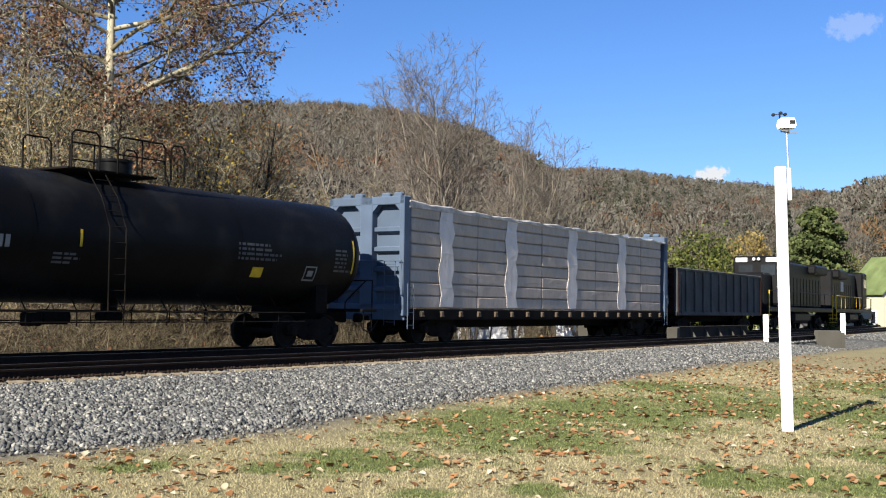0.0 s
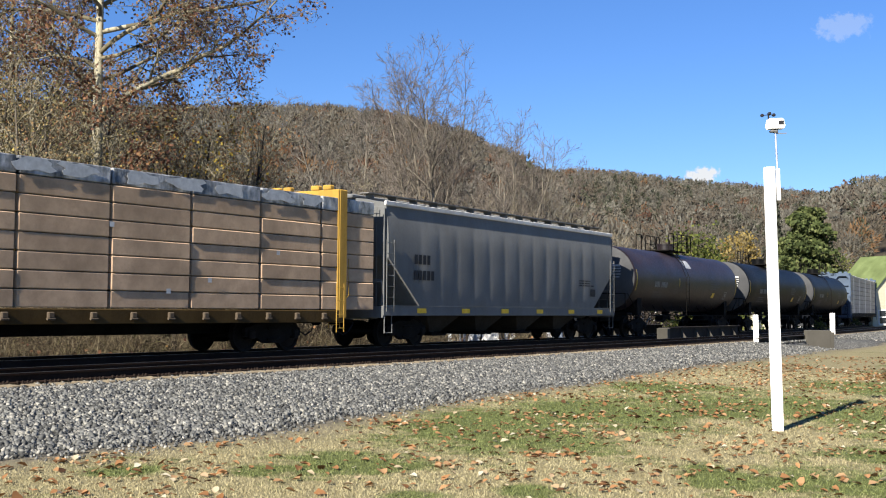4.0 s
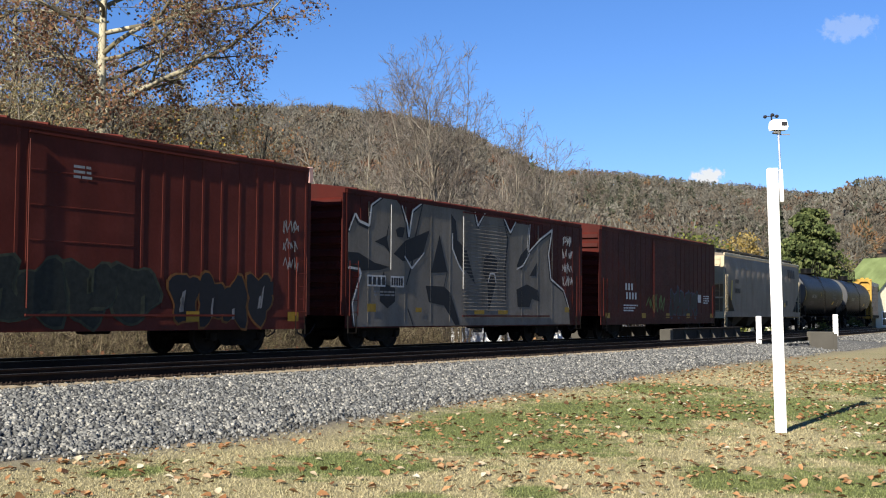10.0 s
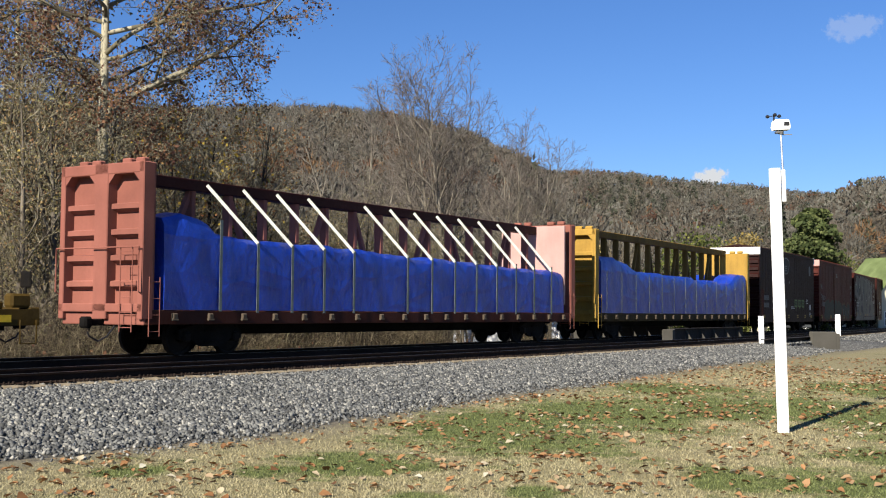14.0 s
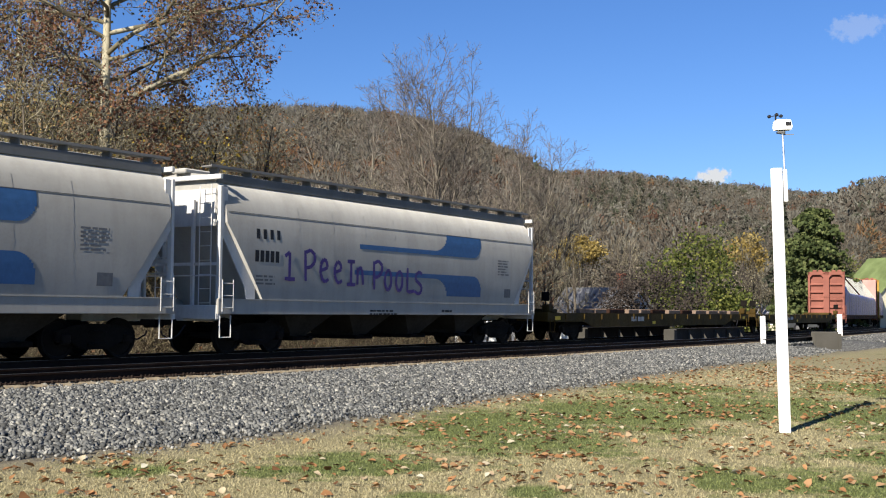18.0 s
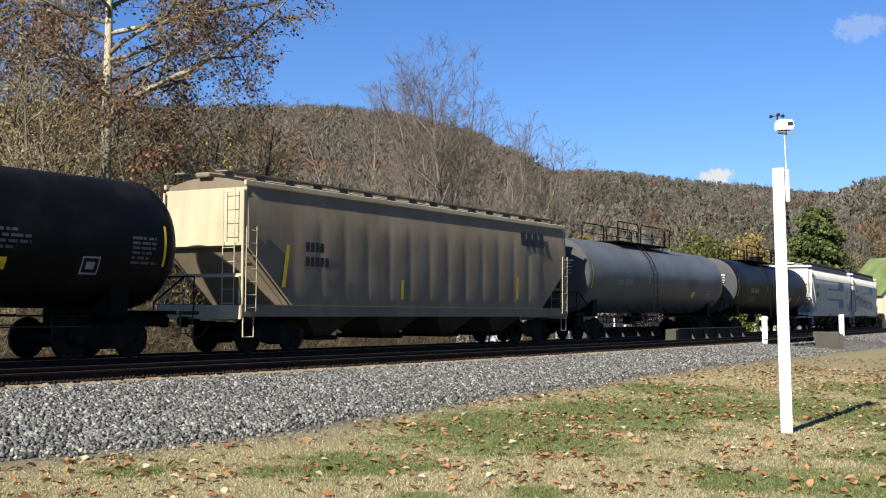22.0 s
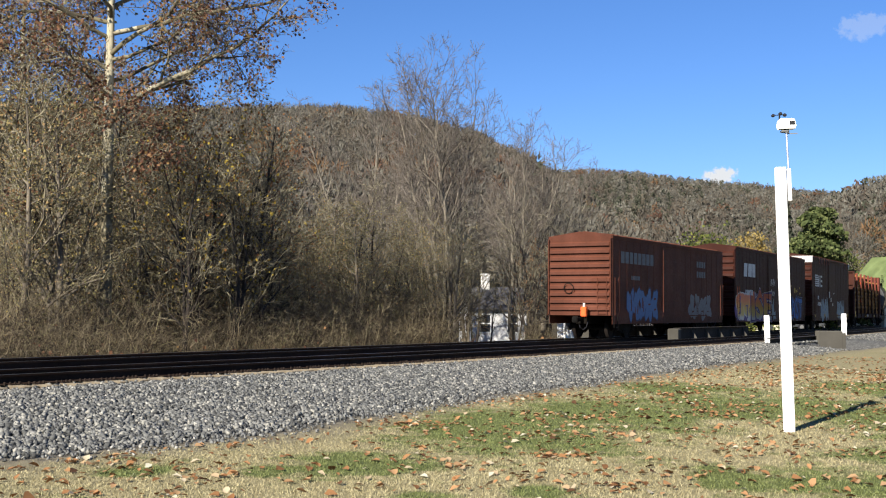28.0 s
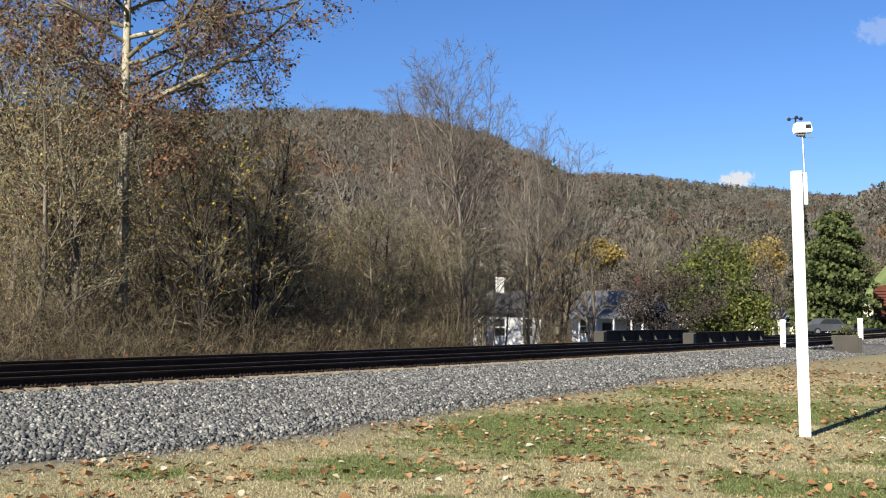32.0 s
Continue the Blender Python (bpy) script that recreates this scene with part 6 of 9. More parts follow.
for a0, a1 in ((0, 6), (7, 12), (13, 16), (16, 19), (19, 27), (28, 33)):
    stroke(pts[a0:a1], 0.17, SIDE - 0.008, M["spray_black"], gp, "black graffiti outline")
    stroke([(x + 0.03, z + 0.04) for x, z in pts[a0:a1]], 0.085, SIDE - 0.012, M["spray_pale"], gp, "white graffiti outline")
for hole in (((-7.7, 2.75), (-7.2, 2.75), (-6.4, 2.5), (-5.6, 2.4), (-6.1, 2.3), (-7.0, 2.25), (-7.7, 2.3)),
             ((-6.4, 3.1), (-5.8, 3.3), (-5.65, 3.7), (-5.75, 3.2), (-5.6, 2.8), (-5.9, 3.0)),
             ((-5.4, 2.8), (-4.8, 3.2), (-3.4, 3.6), (-3.8, 2.8), (-4.5, 2.6), (-4.9, 2.6)),
             ((-3.3, 2.3), (-2.8, 3.5), (-2.3, 2.35)),
             ((-3.6, 1.9), (-2.5, 1.9), (-2.1, 1.7), (-1.5, 0.7), (-1.8, 0.7), (-2.5, 1.3), (-3.4, 1.4)),
             ((-2.1, 4.2), (-1.8, 4.0), (-1.7, 3.4), (-1.1, 3.1), (-0.5, 2.0), (-1.1, 2.4), (-1.7, 2.7), (-2.0, 3.2)),
             ((0.0, 2.4), (0.1, 2.9), (0.5, 3.1), (1.0, 2.9), (0.9, 2.1), (0.4, 1.1), (0.3, 2.1)),
             ((2.4, 2.7), (2.7, 3.1), (3.2, 3.4), (3.2, 3.0), (2.8, 2.6)),
             ((3.4, 2.4), (4.0, 2.9), (3.9, 2.4)),
             ((2.5, 1.3), (2.4, 1.9), (3.2, 2.1), (4.1, 1.9), (4.2, 1.5), (3.6, 1.6), (3.4, 1.3), (2.9, 1.3)),
             ((-6.1, 1.4), (-6.1, 1.9), (-5.9, 2.3), (-5.8, 1.9), (-5.3, 1.8), (-5.3, 1.4), (-5.7, 1.2)),
             ((-5.3, 3.5), (-5.1, 3.6), (-4.8, 3.6), (-4.9, 3.3), (-5.2, 3.3))):
    part("graffiti_opening", Geo().plate([(x * 1.03, 0.66 + (z - 0.66) * 1.05) for x, z in hole], SIDE - 0.010, 0.001), M["spray_black"], gp, "dark graffiti shading")
for path in (((-3.8, 4.4), (-4.2, 3.4), (-4.4, 2.5), (-4.7, 1.9)), ((1.4, 4.3), (1.75, 3.6), (1.55, 2.6), (1.6, 1.5)), ((-4.6, 1.2), (-4.3, 0.7)), ((4.9, 3.2), (5.0, 2.6), (5.1, 2.3)), ((-2.5, 1.9), (-2.3, 2.4))):
    stroke([(x * 1.03, 0.66 + (z - 0.66) * 1.05) for x, z in path], 0.09, SIDE - 0.009, M["spray_black"], gp, "black graffiti line")
for path in (((-4.8, 2.75), (-4.4, 2.4), (-3.7, 2.9)), ((-2.0, 3.6), (-2.0, 3.1), (-1.6, 2.6), (-1.2, 2.3)), ((-7.7, 2.3), (-7.15, 2.3), (-7.1, 2.1)), ((0.35, 2.1), (0.5, 2.4), (0.8, 2.4), (0.9, 2.1)), ((2.4, 2.6), (2.9, 2.75), (3.4, 3.2)), ((3.3, 4.1), (3.2, 3.3))):
    stroke([(x * 1.03, 0.66 + (z - 0.66) * 1.05) for x, z in path], 0.07, SIDE - 0.013, M["spray_pale"], gp, "white graffiti line")
part("lock_bar", Geo().rod((-5.75, SIDE - 0.04, 2.4), (-5.75, SIDE - 0.04, 4.4), 0.014, 6), M["worn_white"], c, "pale vertical bar")
for k in range(26):
    part("door_corrugation", Geo().box(0.2, SIDE - 0.008, 1.2 + k * 0.12, 3.0, 0.012, 0.03, 0.004), M["spray_silver"], c, "silver sprayed door rib")
for x in (-6.9, -4.9, -3.4, -2.2, 2.9, 4.2, 5.4):
    part("panel_seam", Geo().box(x, SIDE - 0.006, 2.6, 0.03, 0.008, 3.6), M["spray_silver"], c, "upright panel seam")
decals("number_panel", [(-6.95, -6.0, 1.88, 2.22), (-5.72, -4.98, 1.88, 2.22)], side(SIDE), M["spray_pale"], c, "pale panel behind the marks", 0.016)
decals("reporting_marks", bars(-6.9, 1.93, 0.24, 4, 0.4, 0.7) + bars(-5.68, 1.93, 0.24, 5, 0.3, 0.42), side(SIDE), M["black_mark"], c, "dark stencilled marks", 0.02)
decals("fine_print", small_rows(-6.6, 1.7, 1.6, 2, 0.05, 7), side(SIDE), M["grey_mark"], c, "small dark stencils", 0.014)
scrawl(c, 6.3, 3.95, 0.9, 0.42, SIDE, M["spray_pale"], 9, 0.018, 4)
decals("reflector_stripe", [(-6.95, -6.5, 1.12, 1.36), (-4.3, -3.95, 1.12, 1.26), (-0.6, 0.1, 1.06, 1.2), (1.1, 1.8, 1.06, 1.2), (6.5, 6.9, 1.15, 1.35)], side(SIDE), M["worn_yellow"], c, "worn yellow reflectors", 0.018)

c = put(boxcar("oxide red boxcar with graffiti along its lower side", 15.62, M["red3"], 5.1, end_top=M["pale"]), -199.76, -184.14)
decals("owner_marks", bars(-7.0, 2.2, 0.34, 4, 1.1) + bars(-7.0, 1.75, 0.34, 5, 0.8), side(SIDE), M["grey_mark"], c, "grey stencilled marks")
decals("reflector_stripe", [(x, x + 0.45, 0.85, 1.1) for x in (-7.2, -3.2, 3.2, 7.0)], side(SIDE), M["worn_yellow"], c, "yellow reflectors", 0.014)
spray(c, -5.6, 2.2, 0.75, 2.2, SIDE, 6, M["spray_soot"], M["spray_olive"], M["spray_olive"], 21)
spray(c, 2.7, 6.3, 0.75, 2.05, SIDE, 4, M["spray_black"], M["spray_amber"], M["grey_mark"], 22)
scrawl(c, -7.3, 3.2, 0.8, 0.55, SIDE, M["grey_mark"], 23, 0.018, 2)
scrawl(c, 6.8, 3.4, 0.6, 0.4, SIDE, M["worn_white"], 24, 0.014, 3)
decals("fine_print", small_rows(-0.3, 4.25, 0.7, 3, 0.06, 8), side(SIDE), M["worn_white"], c, "faded white print")
decals("data_plate", [(5.9, 6.4, 1.55, 1.9)], side(SIDE), M["spray_black"], c, "", 0.01)

c = put(boxcar("dark brown boxcar with a white upper end and small tags", 15.64, M["maroon"], 5.12, end_top=M["white"], rods=M["grey_mark"]), -217.66, -202.02)
for x in (1.55, 2.65, 3.75):
    tag_panel = [(x, 2.12), (x + 0.82, 2.12), (x + 0.82, 1.62), (x + 0.55, 1.6), (x + 0.45, 1.3 if x < 2 else 1.45), (x + 0.38, 1.6), (x, 1.64)]
    gp = part("graffiti_panel", Geo().plate(tag_panel, SIDE - 0.006, 0.001), M["spray_green"], c, "green sprayed panel")
    part("inner_panel", Geo().plate([(x + 0.1, 2.02), (x + 0.74, 2.0), (x + 0.7, 1.72), (x + 0.14, 1.74)], SIDE - 0.010, 0.001), M["spray_black"], gp, "black sprayed centre")
    scrawl(c, x + 0.12, 1.87, 0.6, 0.22, SIDE - 0.012, M["spray_green"], int(x * 10), 0.02)
cloud_line = blob(-1.1, 4.28, 1.0, 0.5, random.Random(31), 22, 0.10)
part("graffiti_ground", Geo().plate(cloud_line, SIDE - 0.003, 0.001), M["spray_black"], c, "dark sprayed backing")
stroke(cloud_line + cloud_line[:1], 0.05, SIDE - 0.006, M["worn_white"], c, "white sprayed outline", 0.9)
scrawl(c, -2.2, 4.5, 0.7, 0.5, SIDE - 0.004, M["white_mark"], 32, 0.02)
decals("fine_print", small_rows(-1.95, 4.2, 1.5, 3, 0.07, 9), side(SIDE), M["worn_white"], c, "white sprayed lines of small print", 0.01)
heart = [(-3.3 + 0.26 * math.sin(a) ** 3, 1.95 + 0.022 * (13 * math.cos(a) - 5 * math.cos(2 * a) - 2 * math.cos(3 * a))) for a in np.linspace(0, 6.0, 20)]
part("graffiti_heart", Geo().plate(heart, SIDE - 0.006, 0.001), M["worn_white"], c, "white sprayed heart")
ring_mark = [(6.45 + 0.27 * math.cos(a), 4.15 + 0.33 * math.sin(a)) for a in np.linspace(0, 6.28, 19)]
part("round_emblem", Geo().plate(ring_mark[:-1], SIDE - 0.005, 0.001), M["grey_mark"], c, "faded round emblem")
stroke(ring_mark, 0.05, SIDE - 0.008, M["worn_white"], c, "pale rim of the emblem", 0.9)
decals("reporting_marks", bars(-6.9, 2.0, 0.28, 5, 0.5) + bars(-6.9, 1.55, 0.28, 5, 0.5), side(SIDE), M["grey_mark"], c, "worn grey marks")
for cx, cz, rx in ((-1.0, 1.8, 0.24), (0.0, 3.2, 0.08)):
    part("emblem", Geo().plate(blob(cx, cz, rx, rx * 1.2, random.Random(int(cx * 9)), 12, 0.2), SIDE - 0.006, 0.001), M["grey_mark"], c, "faded pale emblem")
decals("fine_print", small_rows(5.2, 2.1, 0.7, 3, 0.06, 3) + small_rows(6.3, 1.2, 0.8, 3, 0.05, 4) + small_rows(0.5, 1.6, 1.4, 2, 0.05, 8) + [(6.3, 6.8, 1.45, 1.8)], side(SIDE), M["white_mark"], c, "white fine print")
decals("reflector_stripe", [(x, x + 0.5, 0.9, 1.1) for x in (-7.2, -3.8, -0.5, 2.2, 4.6, 6.6)], side(SIDE), M["worn_yellow"], c, "yellow reflectors", 0.014)

# truss and sills in yellow darkened for shade, bulkheads in the plain yellow
c = put(centre_beam("yellow centre-beam car half loaded with blue sheeted lumber", 22.5, M["yellow_shaded"], 4.66, sill_paint=M["yellow_sill_shaded"], end_paint=M["yellow"]), -242.72, -220.25)
for q in (-1, 1):
    tarp(c, "blue_sheeting", -10.75, 10.75, q * 1.42, q * 0.22, 1.13, [3.45, 3.5, 3.35, 3.05, 2.95, 2.98, 2.95, 2.92, 2.9, 2.95, 2.7, 2.85, 2.85, 2.7, 2.85, 3.35, 3.3], M["wrap_blue"], "crumpled blue plastic sheeting", 5 + q)
g = Geo()
for k in range(13):
    x = -10.2 + k * 1.7
    part("strap", Geo().box(x, -1.455, 2.0, 0.05, 0.006, 1.75), M["strap_shaded"], c, "thin load strap")

# brown chord and red-brown sills: the faded red with shade put in
c = put(centre_beam("faded red centre-beam car with strapped blue lumber packs", 22.9, M["pink"], 4.4, chord=M["maroon"], sill_paint=M["pink_rust"]), -267.91, -245.05)
for q in (-1, 1):
    tarp(c, "blue_sheeting", -10.9, 10.6, q * 1.42, q * 0.22, 1.13, [3.3, 3.46, 3.42, 2.98, 2.98, 2.98, 2.94, 2.95, 2.95, 2.96, 2.95, 2.93, 2.92, 2.9, 2.9, 2.86, 2.8, 2.78, 2.84, 2.84, 2.82, 2.8, 2.78, 2.78, 2.75, 2.74, 2.72, 2.72, 2.7, 2.7, 2.72, 2.7, 2.68], M["wrap_blue"], "taut blue plastic sheeting", 15 + q)
for k in range(14):
    x = -9.6 + k * 1.42
    if k == 5:
        continue
    if k:
        part("strap", Geo().beam((x, -0.2, 4.42), (x + 0.62, -1.45, 2.9 - 0.014 * k), 0.012, 0.085), M["strap"], c, "pale webbing strap")
    # the upright run of the strap has shade in its colour
    part("strap_end", Geo().box(x + 0.64, -1.458, 1.98 if k else 2.25, 0.10, 0.006, 1.82 if k else 2.3), M["strap_shaded"], c, "grey-green webbing strap down the side, darkened for shade")
part("end_board", Geo().box(10.75, 0, 3.0, 0.10, 2.8, 3.1, 0.01), M["pale"], c, "pale pink plywood inside the bulkhead")

put(flat_car("long empty flat car with a worn plank deck", 27.2, 3, False), -298.1, -270.9)
put(flat_car("long empty flat car with timber blocks along its deck", 26.8, 4), -326.4, -299.6)

# hand-sprayed capitals in a unit box
SCRIPT = {
    "1": [((0.1, 0.85), (0.5, 1.0), (0.5, 0.5), (0.48, 0.0)), ((0.1, 0.02), (0.5, 0.0), (0.95, 0.0))],
    "P": [((0.15, 0.0), (0.12, 0.5), (0.1, 0.98)), ((0.05, 0.9), (0.5, 1.0), (0.85, 0.85), (0.8, 0.6), (0.5, 0.45), (0.15, 0.42))],
    "E": [((0.1, 0.5), (0.5, 0.55), (0.85, 0.65), (0.75, 0.92), (0.4, 1.0), (0.12, 0.75), (0.1, 0.35), (0.35, 0.05), (0.65, 0.0), (0.95, 0.12))],
    "I": [((0.1, 1.0), (0.5, 1.0), (0.9, 1.0)), ((0.5, 1.0), (0.5, 0.5), (0.48, 0.0)), ((0.05, 0.0), (0.5, 0.0), (0.95, 0.0))],
    "N": [((0.1, 0.0), (0.12, 0.5), (0.1, 1.0)), ((0.12, 0.75), (0.45, 1.0), (0.75, 0.9), (0.85, 0.5), (0.9, 0.0))],
    "O": [((0.5, 1.0), (0.15, 0.8), (0.05, 0.4), (0.25, 0.05), (0.6, 0.0), (0.9, 0.3), (0.9, 0.7), (0.7, 0.95), (0.45, 1.0))],
    "L": [((0.12, 1.0), (0.1, 0.5), (0.1, 0.0)), ((0.1, 0.02), (0.45, 0.0), (0.85, 0.05))],
    "S": [((0.9, 0.9), (0.55, 1.0), (0.15, 0.85), (0.15, 0.62), (0.5, 0.5), (0.85, 0.35), (0.8, 0.1), (0.45, 0.0), (0.0, 0.12))],
}

for k, (a, b2) in enumerate(((-344.6, -327.6), (-363.1, -346.0))):
    c, sf = hopper("white round-sided covered hopper car with blue stripes" + (" and purple graffiti" if k == 0 else ""), b2 - a, M["hop_white"], True, 4.66, 4, M["white"], 51 + k)
    put(c, a, b2)
    # two blue bands that swell at the front
    for z0, up in ((3.02, 1), (2.26, -1)):
        e, band = 0.55 * up, [(-2.6 - 0.25 * (up < 0), 1.5, z0 - 0.07, z0 + 0.07)]
        lo, hi = min(0, e) - 0.07, max(0, e) + 0.07
        for i in range(10):
            # the swelling starts with a hollow curve
            f = 1 - math.sqrt(1 - ((i + 0.5) / 10) ** 2)
            band.append((1.5 + 0.075 * i, 1.575 + 0.075 * i, z0 + (-0.07 if up > 0 else 0.07 - 0.14 + e * f), z0 + (0.07 + e * f if up > 0 else 0.07)))
        band.append((2.25, 3.9, z0 + lo, z0 + hi))
        for i in range(10):
            f = 0.5 * (1 - math.sqrt(1 - ((i + 0.5) / 10) ** 2))
            band.append((3.9 + 0.055 * i, 3.955 + 0.055 * i, z0 + lo + (f if up > 0 else 0), z0 + hi - (f if up < 0 else 0)))
        decals("blue_band", band, sf, M["hop_blue"], c, "blue painted band")
    decals("reporting_marks", bars(-7.15, 3.0, 0.26, 4, 1.1, 0.5) + bars(-7.2, 2.4, 0.3, 5, 0.35, 0.5), sf, M["black_mark"], c, "black stencilled marks")
    decals("fine_print", small_rows(-7.15, 2.0, 0.8, 3, 0.05, k) + small_rows(5.6, 2.9, 0.9, 6, 0.05, k + 5) + [(6.1, 6.55, 1.65, 1.95)], sf, M["grey_mark"], c, "grey fine print")
    decals("sill_print", small_rows(-2.0, 1.12, 1.8, 2, 0.05, k + 8) + small_rows(2.0, 1.12, 0.8, 1, 0.07, k + 9), side(-1.51), M["black_mark"], c)
    if k == 0:
        for letter, x, z, high in (("1", -6.05, 1.98, 0.72), ("P", -5.2, 1.95, 0.85), ("E", -4.5, 1.95, 0.62), ("E", -3.85, 1.93, 0.6), ("I", -3.25, 1.9, 0.66), ("N", -2.75, 1.9, 0.5), ("P", -1.95, 1.78, 0.85), ("O", -1.35, 1.78, 0.6), ("O", -0.75, 1.76, 0.6), ("L", -0.15, 1.74, 0.74), ("S", 0.3, 1.68, 0.7)):
            for path in SCRIPT[letter]:
                stroke([(x + 0.68 * high * u, z + high * w) for u, w in path], 0.115, -1.572, M["spray_purple"], c, "purple sprayed letter", 0.8)

for k, (a, b2, mt) in enumerate(((-382.85, -364.95, M["black"]), (-403.2, -385.3, M["tank_grey"]))):
    put(tankcar("long black tank car with a high platform railing" if k == 0 else "long slate-grey tank car with a high platform railing", b2 - a, mt, 1.57, 2.70, True, 61 + k), a, b2)

# side colour holds shade as well as grime, end colour holds sunlight
c, sf = hopper("cream covered hopper car with a grimy side in shaded tan", 18.9, M["hop_brown_shade"], top=4.64, seed=71, swell=0.013, end_paint=M["cream_sunlit"])
put(c, -423.94, -405.04)
decals("owner_marks", bars(5.6, 3.55, 0.5, 4, 0.25, 0.75), sf, M["black_mark"], c, "large black marks")
decals("reporting_marks", bars(-6.9, 2.75, 0.26, 4) + bars(-6.9, 2.35, 0.26, 5), sf, M["black_mark"], c, "dark stencilled marks")
decals("reflector_stripe", [(-7.9, -7.75, 1.75, 2.9, 0.15), (-2.2, -2.05, 1.5, 2.1), (5.2, 5.35, 1.6, 2.4)], sf, M["yellow_mark"], c, "yellow stripe")

put(tankcar("long black tank car with a grey-topped end", 18.5, M["black"], 1.56, 2.70, True, 81), -444.72, -426.2)
put(log_car("rust-brown bulkhead flat car stacked with peeled logs between stakes", 19.2), -466.84, -447.68)

c = put(boxcar("oxide red boxcar with white upper end and pale blue graffiti", 15.2, M["red2"], 5.12, end_top=M["white"], posts=8), -485.41, -470.21)
for piece in [(-6.65, -5.62 + 0.09 * k, 3.78 - 0.145 * k, 3.88 - 0.145 * k) for k in range(6)] + [(-5.45, -5.23, 3.05, 3.85, 0.05), (-5.0, -4.78, 3.05, 3.85, 0.05), (-4.62, -4.0, 3.05, 3.2), (-4.62, -4.0, 3.38, 3.53), (-4.62, -4.0, 3.7, 3.85)]:
    decals("emblem", [piece], side(SIDE), M["white_mark"], c, "piece of a white striped emblem")
decals("reporting_marks", bars(-5.7, 2.15, 0.25, 2) + bars(-5.7, 1.7, 0.25, 6), side(SIDE), M["white_mark"], c, "white stencilled marks")
spray(c, -4.6, -1.7, 0.75, 2.1, SIDE, 4, M["spray_ice"], M["spray_ice"], M["hop_blue"], 91, 0.24)
spray(c, 2.1, 5.2, 0.75, 2.0, SIDE, 4, M["spray_ice"], M["spray_ice"], M["hop_blue"], 92, 0.24)
decals("reflector_stripe", [(x, x + 0.45, 0.9, 1.12) for x in (-7.0, -3.4, 2.0, 6.7)], side(SIDE), M["worn_yellow"], c, "yellow reflectors", 0.016)
g = Geo()
for x in (-5.2, -4.2, -3.2, -2.3, -1.4, 5.6, 6.3):
    g.box(x, SIDE - 0.03, 4.86, 0.06, 0.03, 0.42)
# the tabs' paler red stands for the sun that strikes them
part("eave_tabs", g, M["pink"], c, "tabs along the eaves in a sunlit pale red")
decals("patches", [(-1.6, -1.2, 2.3, 2.75), (-0.9, -0.6, 2.0, 2.3), (0.3, 0.6, 2.6, 2.7), (-0.2, 0.1, 1.7, 1.9)], side(SIDE - 0.05), M["spray_pale"], c, "white door stickers")

c = put(boxcar("oxide red boxcar with orange and blue graffiti", 17.1, M["red2"], 4.78, posts=9), -505.13, -487.96)
for piece in ((-6.9, -6.2, 3.2, 3.95, 0.15), (-6.0, -5.2, 3.2, 3.95, 0.15), (-5.05, -4.4, 3.2, 3.95)):
    decals("emblem", [piece], side(SIDE), M["white_mark"], c, "piece of a white emblem")
decals("reporting_marks", bars(-6.6, 2.15, 0.3, 6, 0.5), side(SIDE), M["white_mark"], c, "white stencilled marks", 0.02)
r2 = random.Random(5)
for x, rx, mt in ((-7.2, 1.5, "spray_purple"), (-4.8, 1.6, "spray_purple"), (-2.3, 1.4, "spray_purple"), (3.6, 1.3, "spray_navy"), (5.2, 1.2, "spray_navy"), (6.7, 1.0, "spray_navy")):
    part("graffiti_ground", Geo().plate([(px, max(pz, 0.68)) for px, pz in blob(x, 1.45, rx, 0.78 if x < 0 else 0.68, r2, 20, 0.08)], SIDE - 0.003 - abs(x) * 0.0001, 0.001), M[mt], c, "sprayed backing of the letters")
spray(c, -8.4, -5.3, 0.72, 2.4, SIDE - 0.003, 2, M["spray_fade"], M["spray_pale"], M["spray_purple"], 101, 0.12)
graffiti_word(c, "ISE", -5.3, -0.75, 0.74, 2.35, SIDE, ((0.20, M["spray_pale"], 0.010), (0.16, M["spray_purple"], 0.013), (0.085, M["spray_fade"], 0.017)), "orange and yellow sprayed letters")
graffiti_word(c, "BURST", 2.45, 7.5, 0.8, 2.1, SIDE, ((0.17, M["spray_ice"], 0.010), (0.12, M["spray_navy"], 0.013), (0.035, M["spray_blue"], 0.017)), "blue sprayed letters")
r2 = random.Random(7)
for k in range(16):
    cx, cz, r0 = r2.uniform(2.0, 8.2), r2.uniform(2.3, 3.05), r2.uniform(0.07, 0.22)
    star = [(cx + r0 * (1 if i % 2 == 0 else 0.42) * math.sin(i * math.pi / 5), cz + r0 * (1 if i % 2 == 0 else 0.42) * math.cos(i * math.pi / 5)) for i in range(10)]
    part("graffiti_star", Geo().plate(star, SIDE - 0.006, 0.001), M["spray_gold"], c, "gold sprayed star")
scrawl(c, -0.9, 3.0, 1.2, 0.55, SIDE, M["spray_pale"], 103, 0.03, 2)
scrawl(c, 1.2, 3.0, 1.0, 0.5, SIDE, M["spray_pale"], 105, 0.03, 2)
for x, z, rx, rz in ((-0.3, 1.35, 0.22, 0.55), (0.05, 1.0, 0.3, 0.22)):
    part("graffiti_patch", Geo().plate(blob(x, z, rx, rz, r2, 12, 0.25), SIDE - 0.02, 0.001), M["spray_ice"], c, "pale blue sprayed patch")

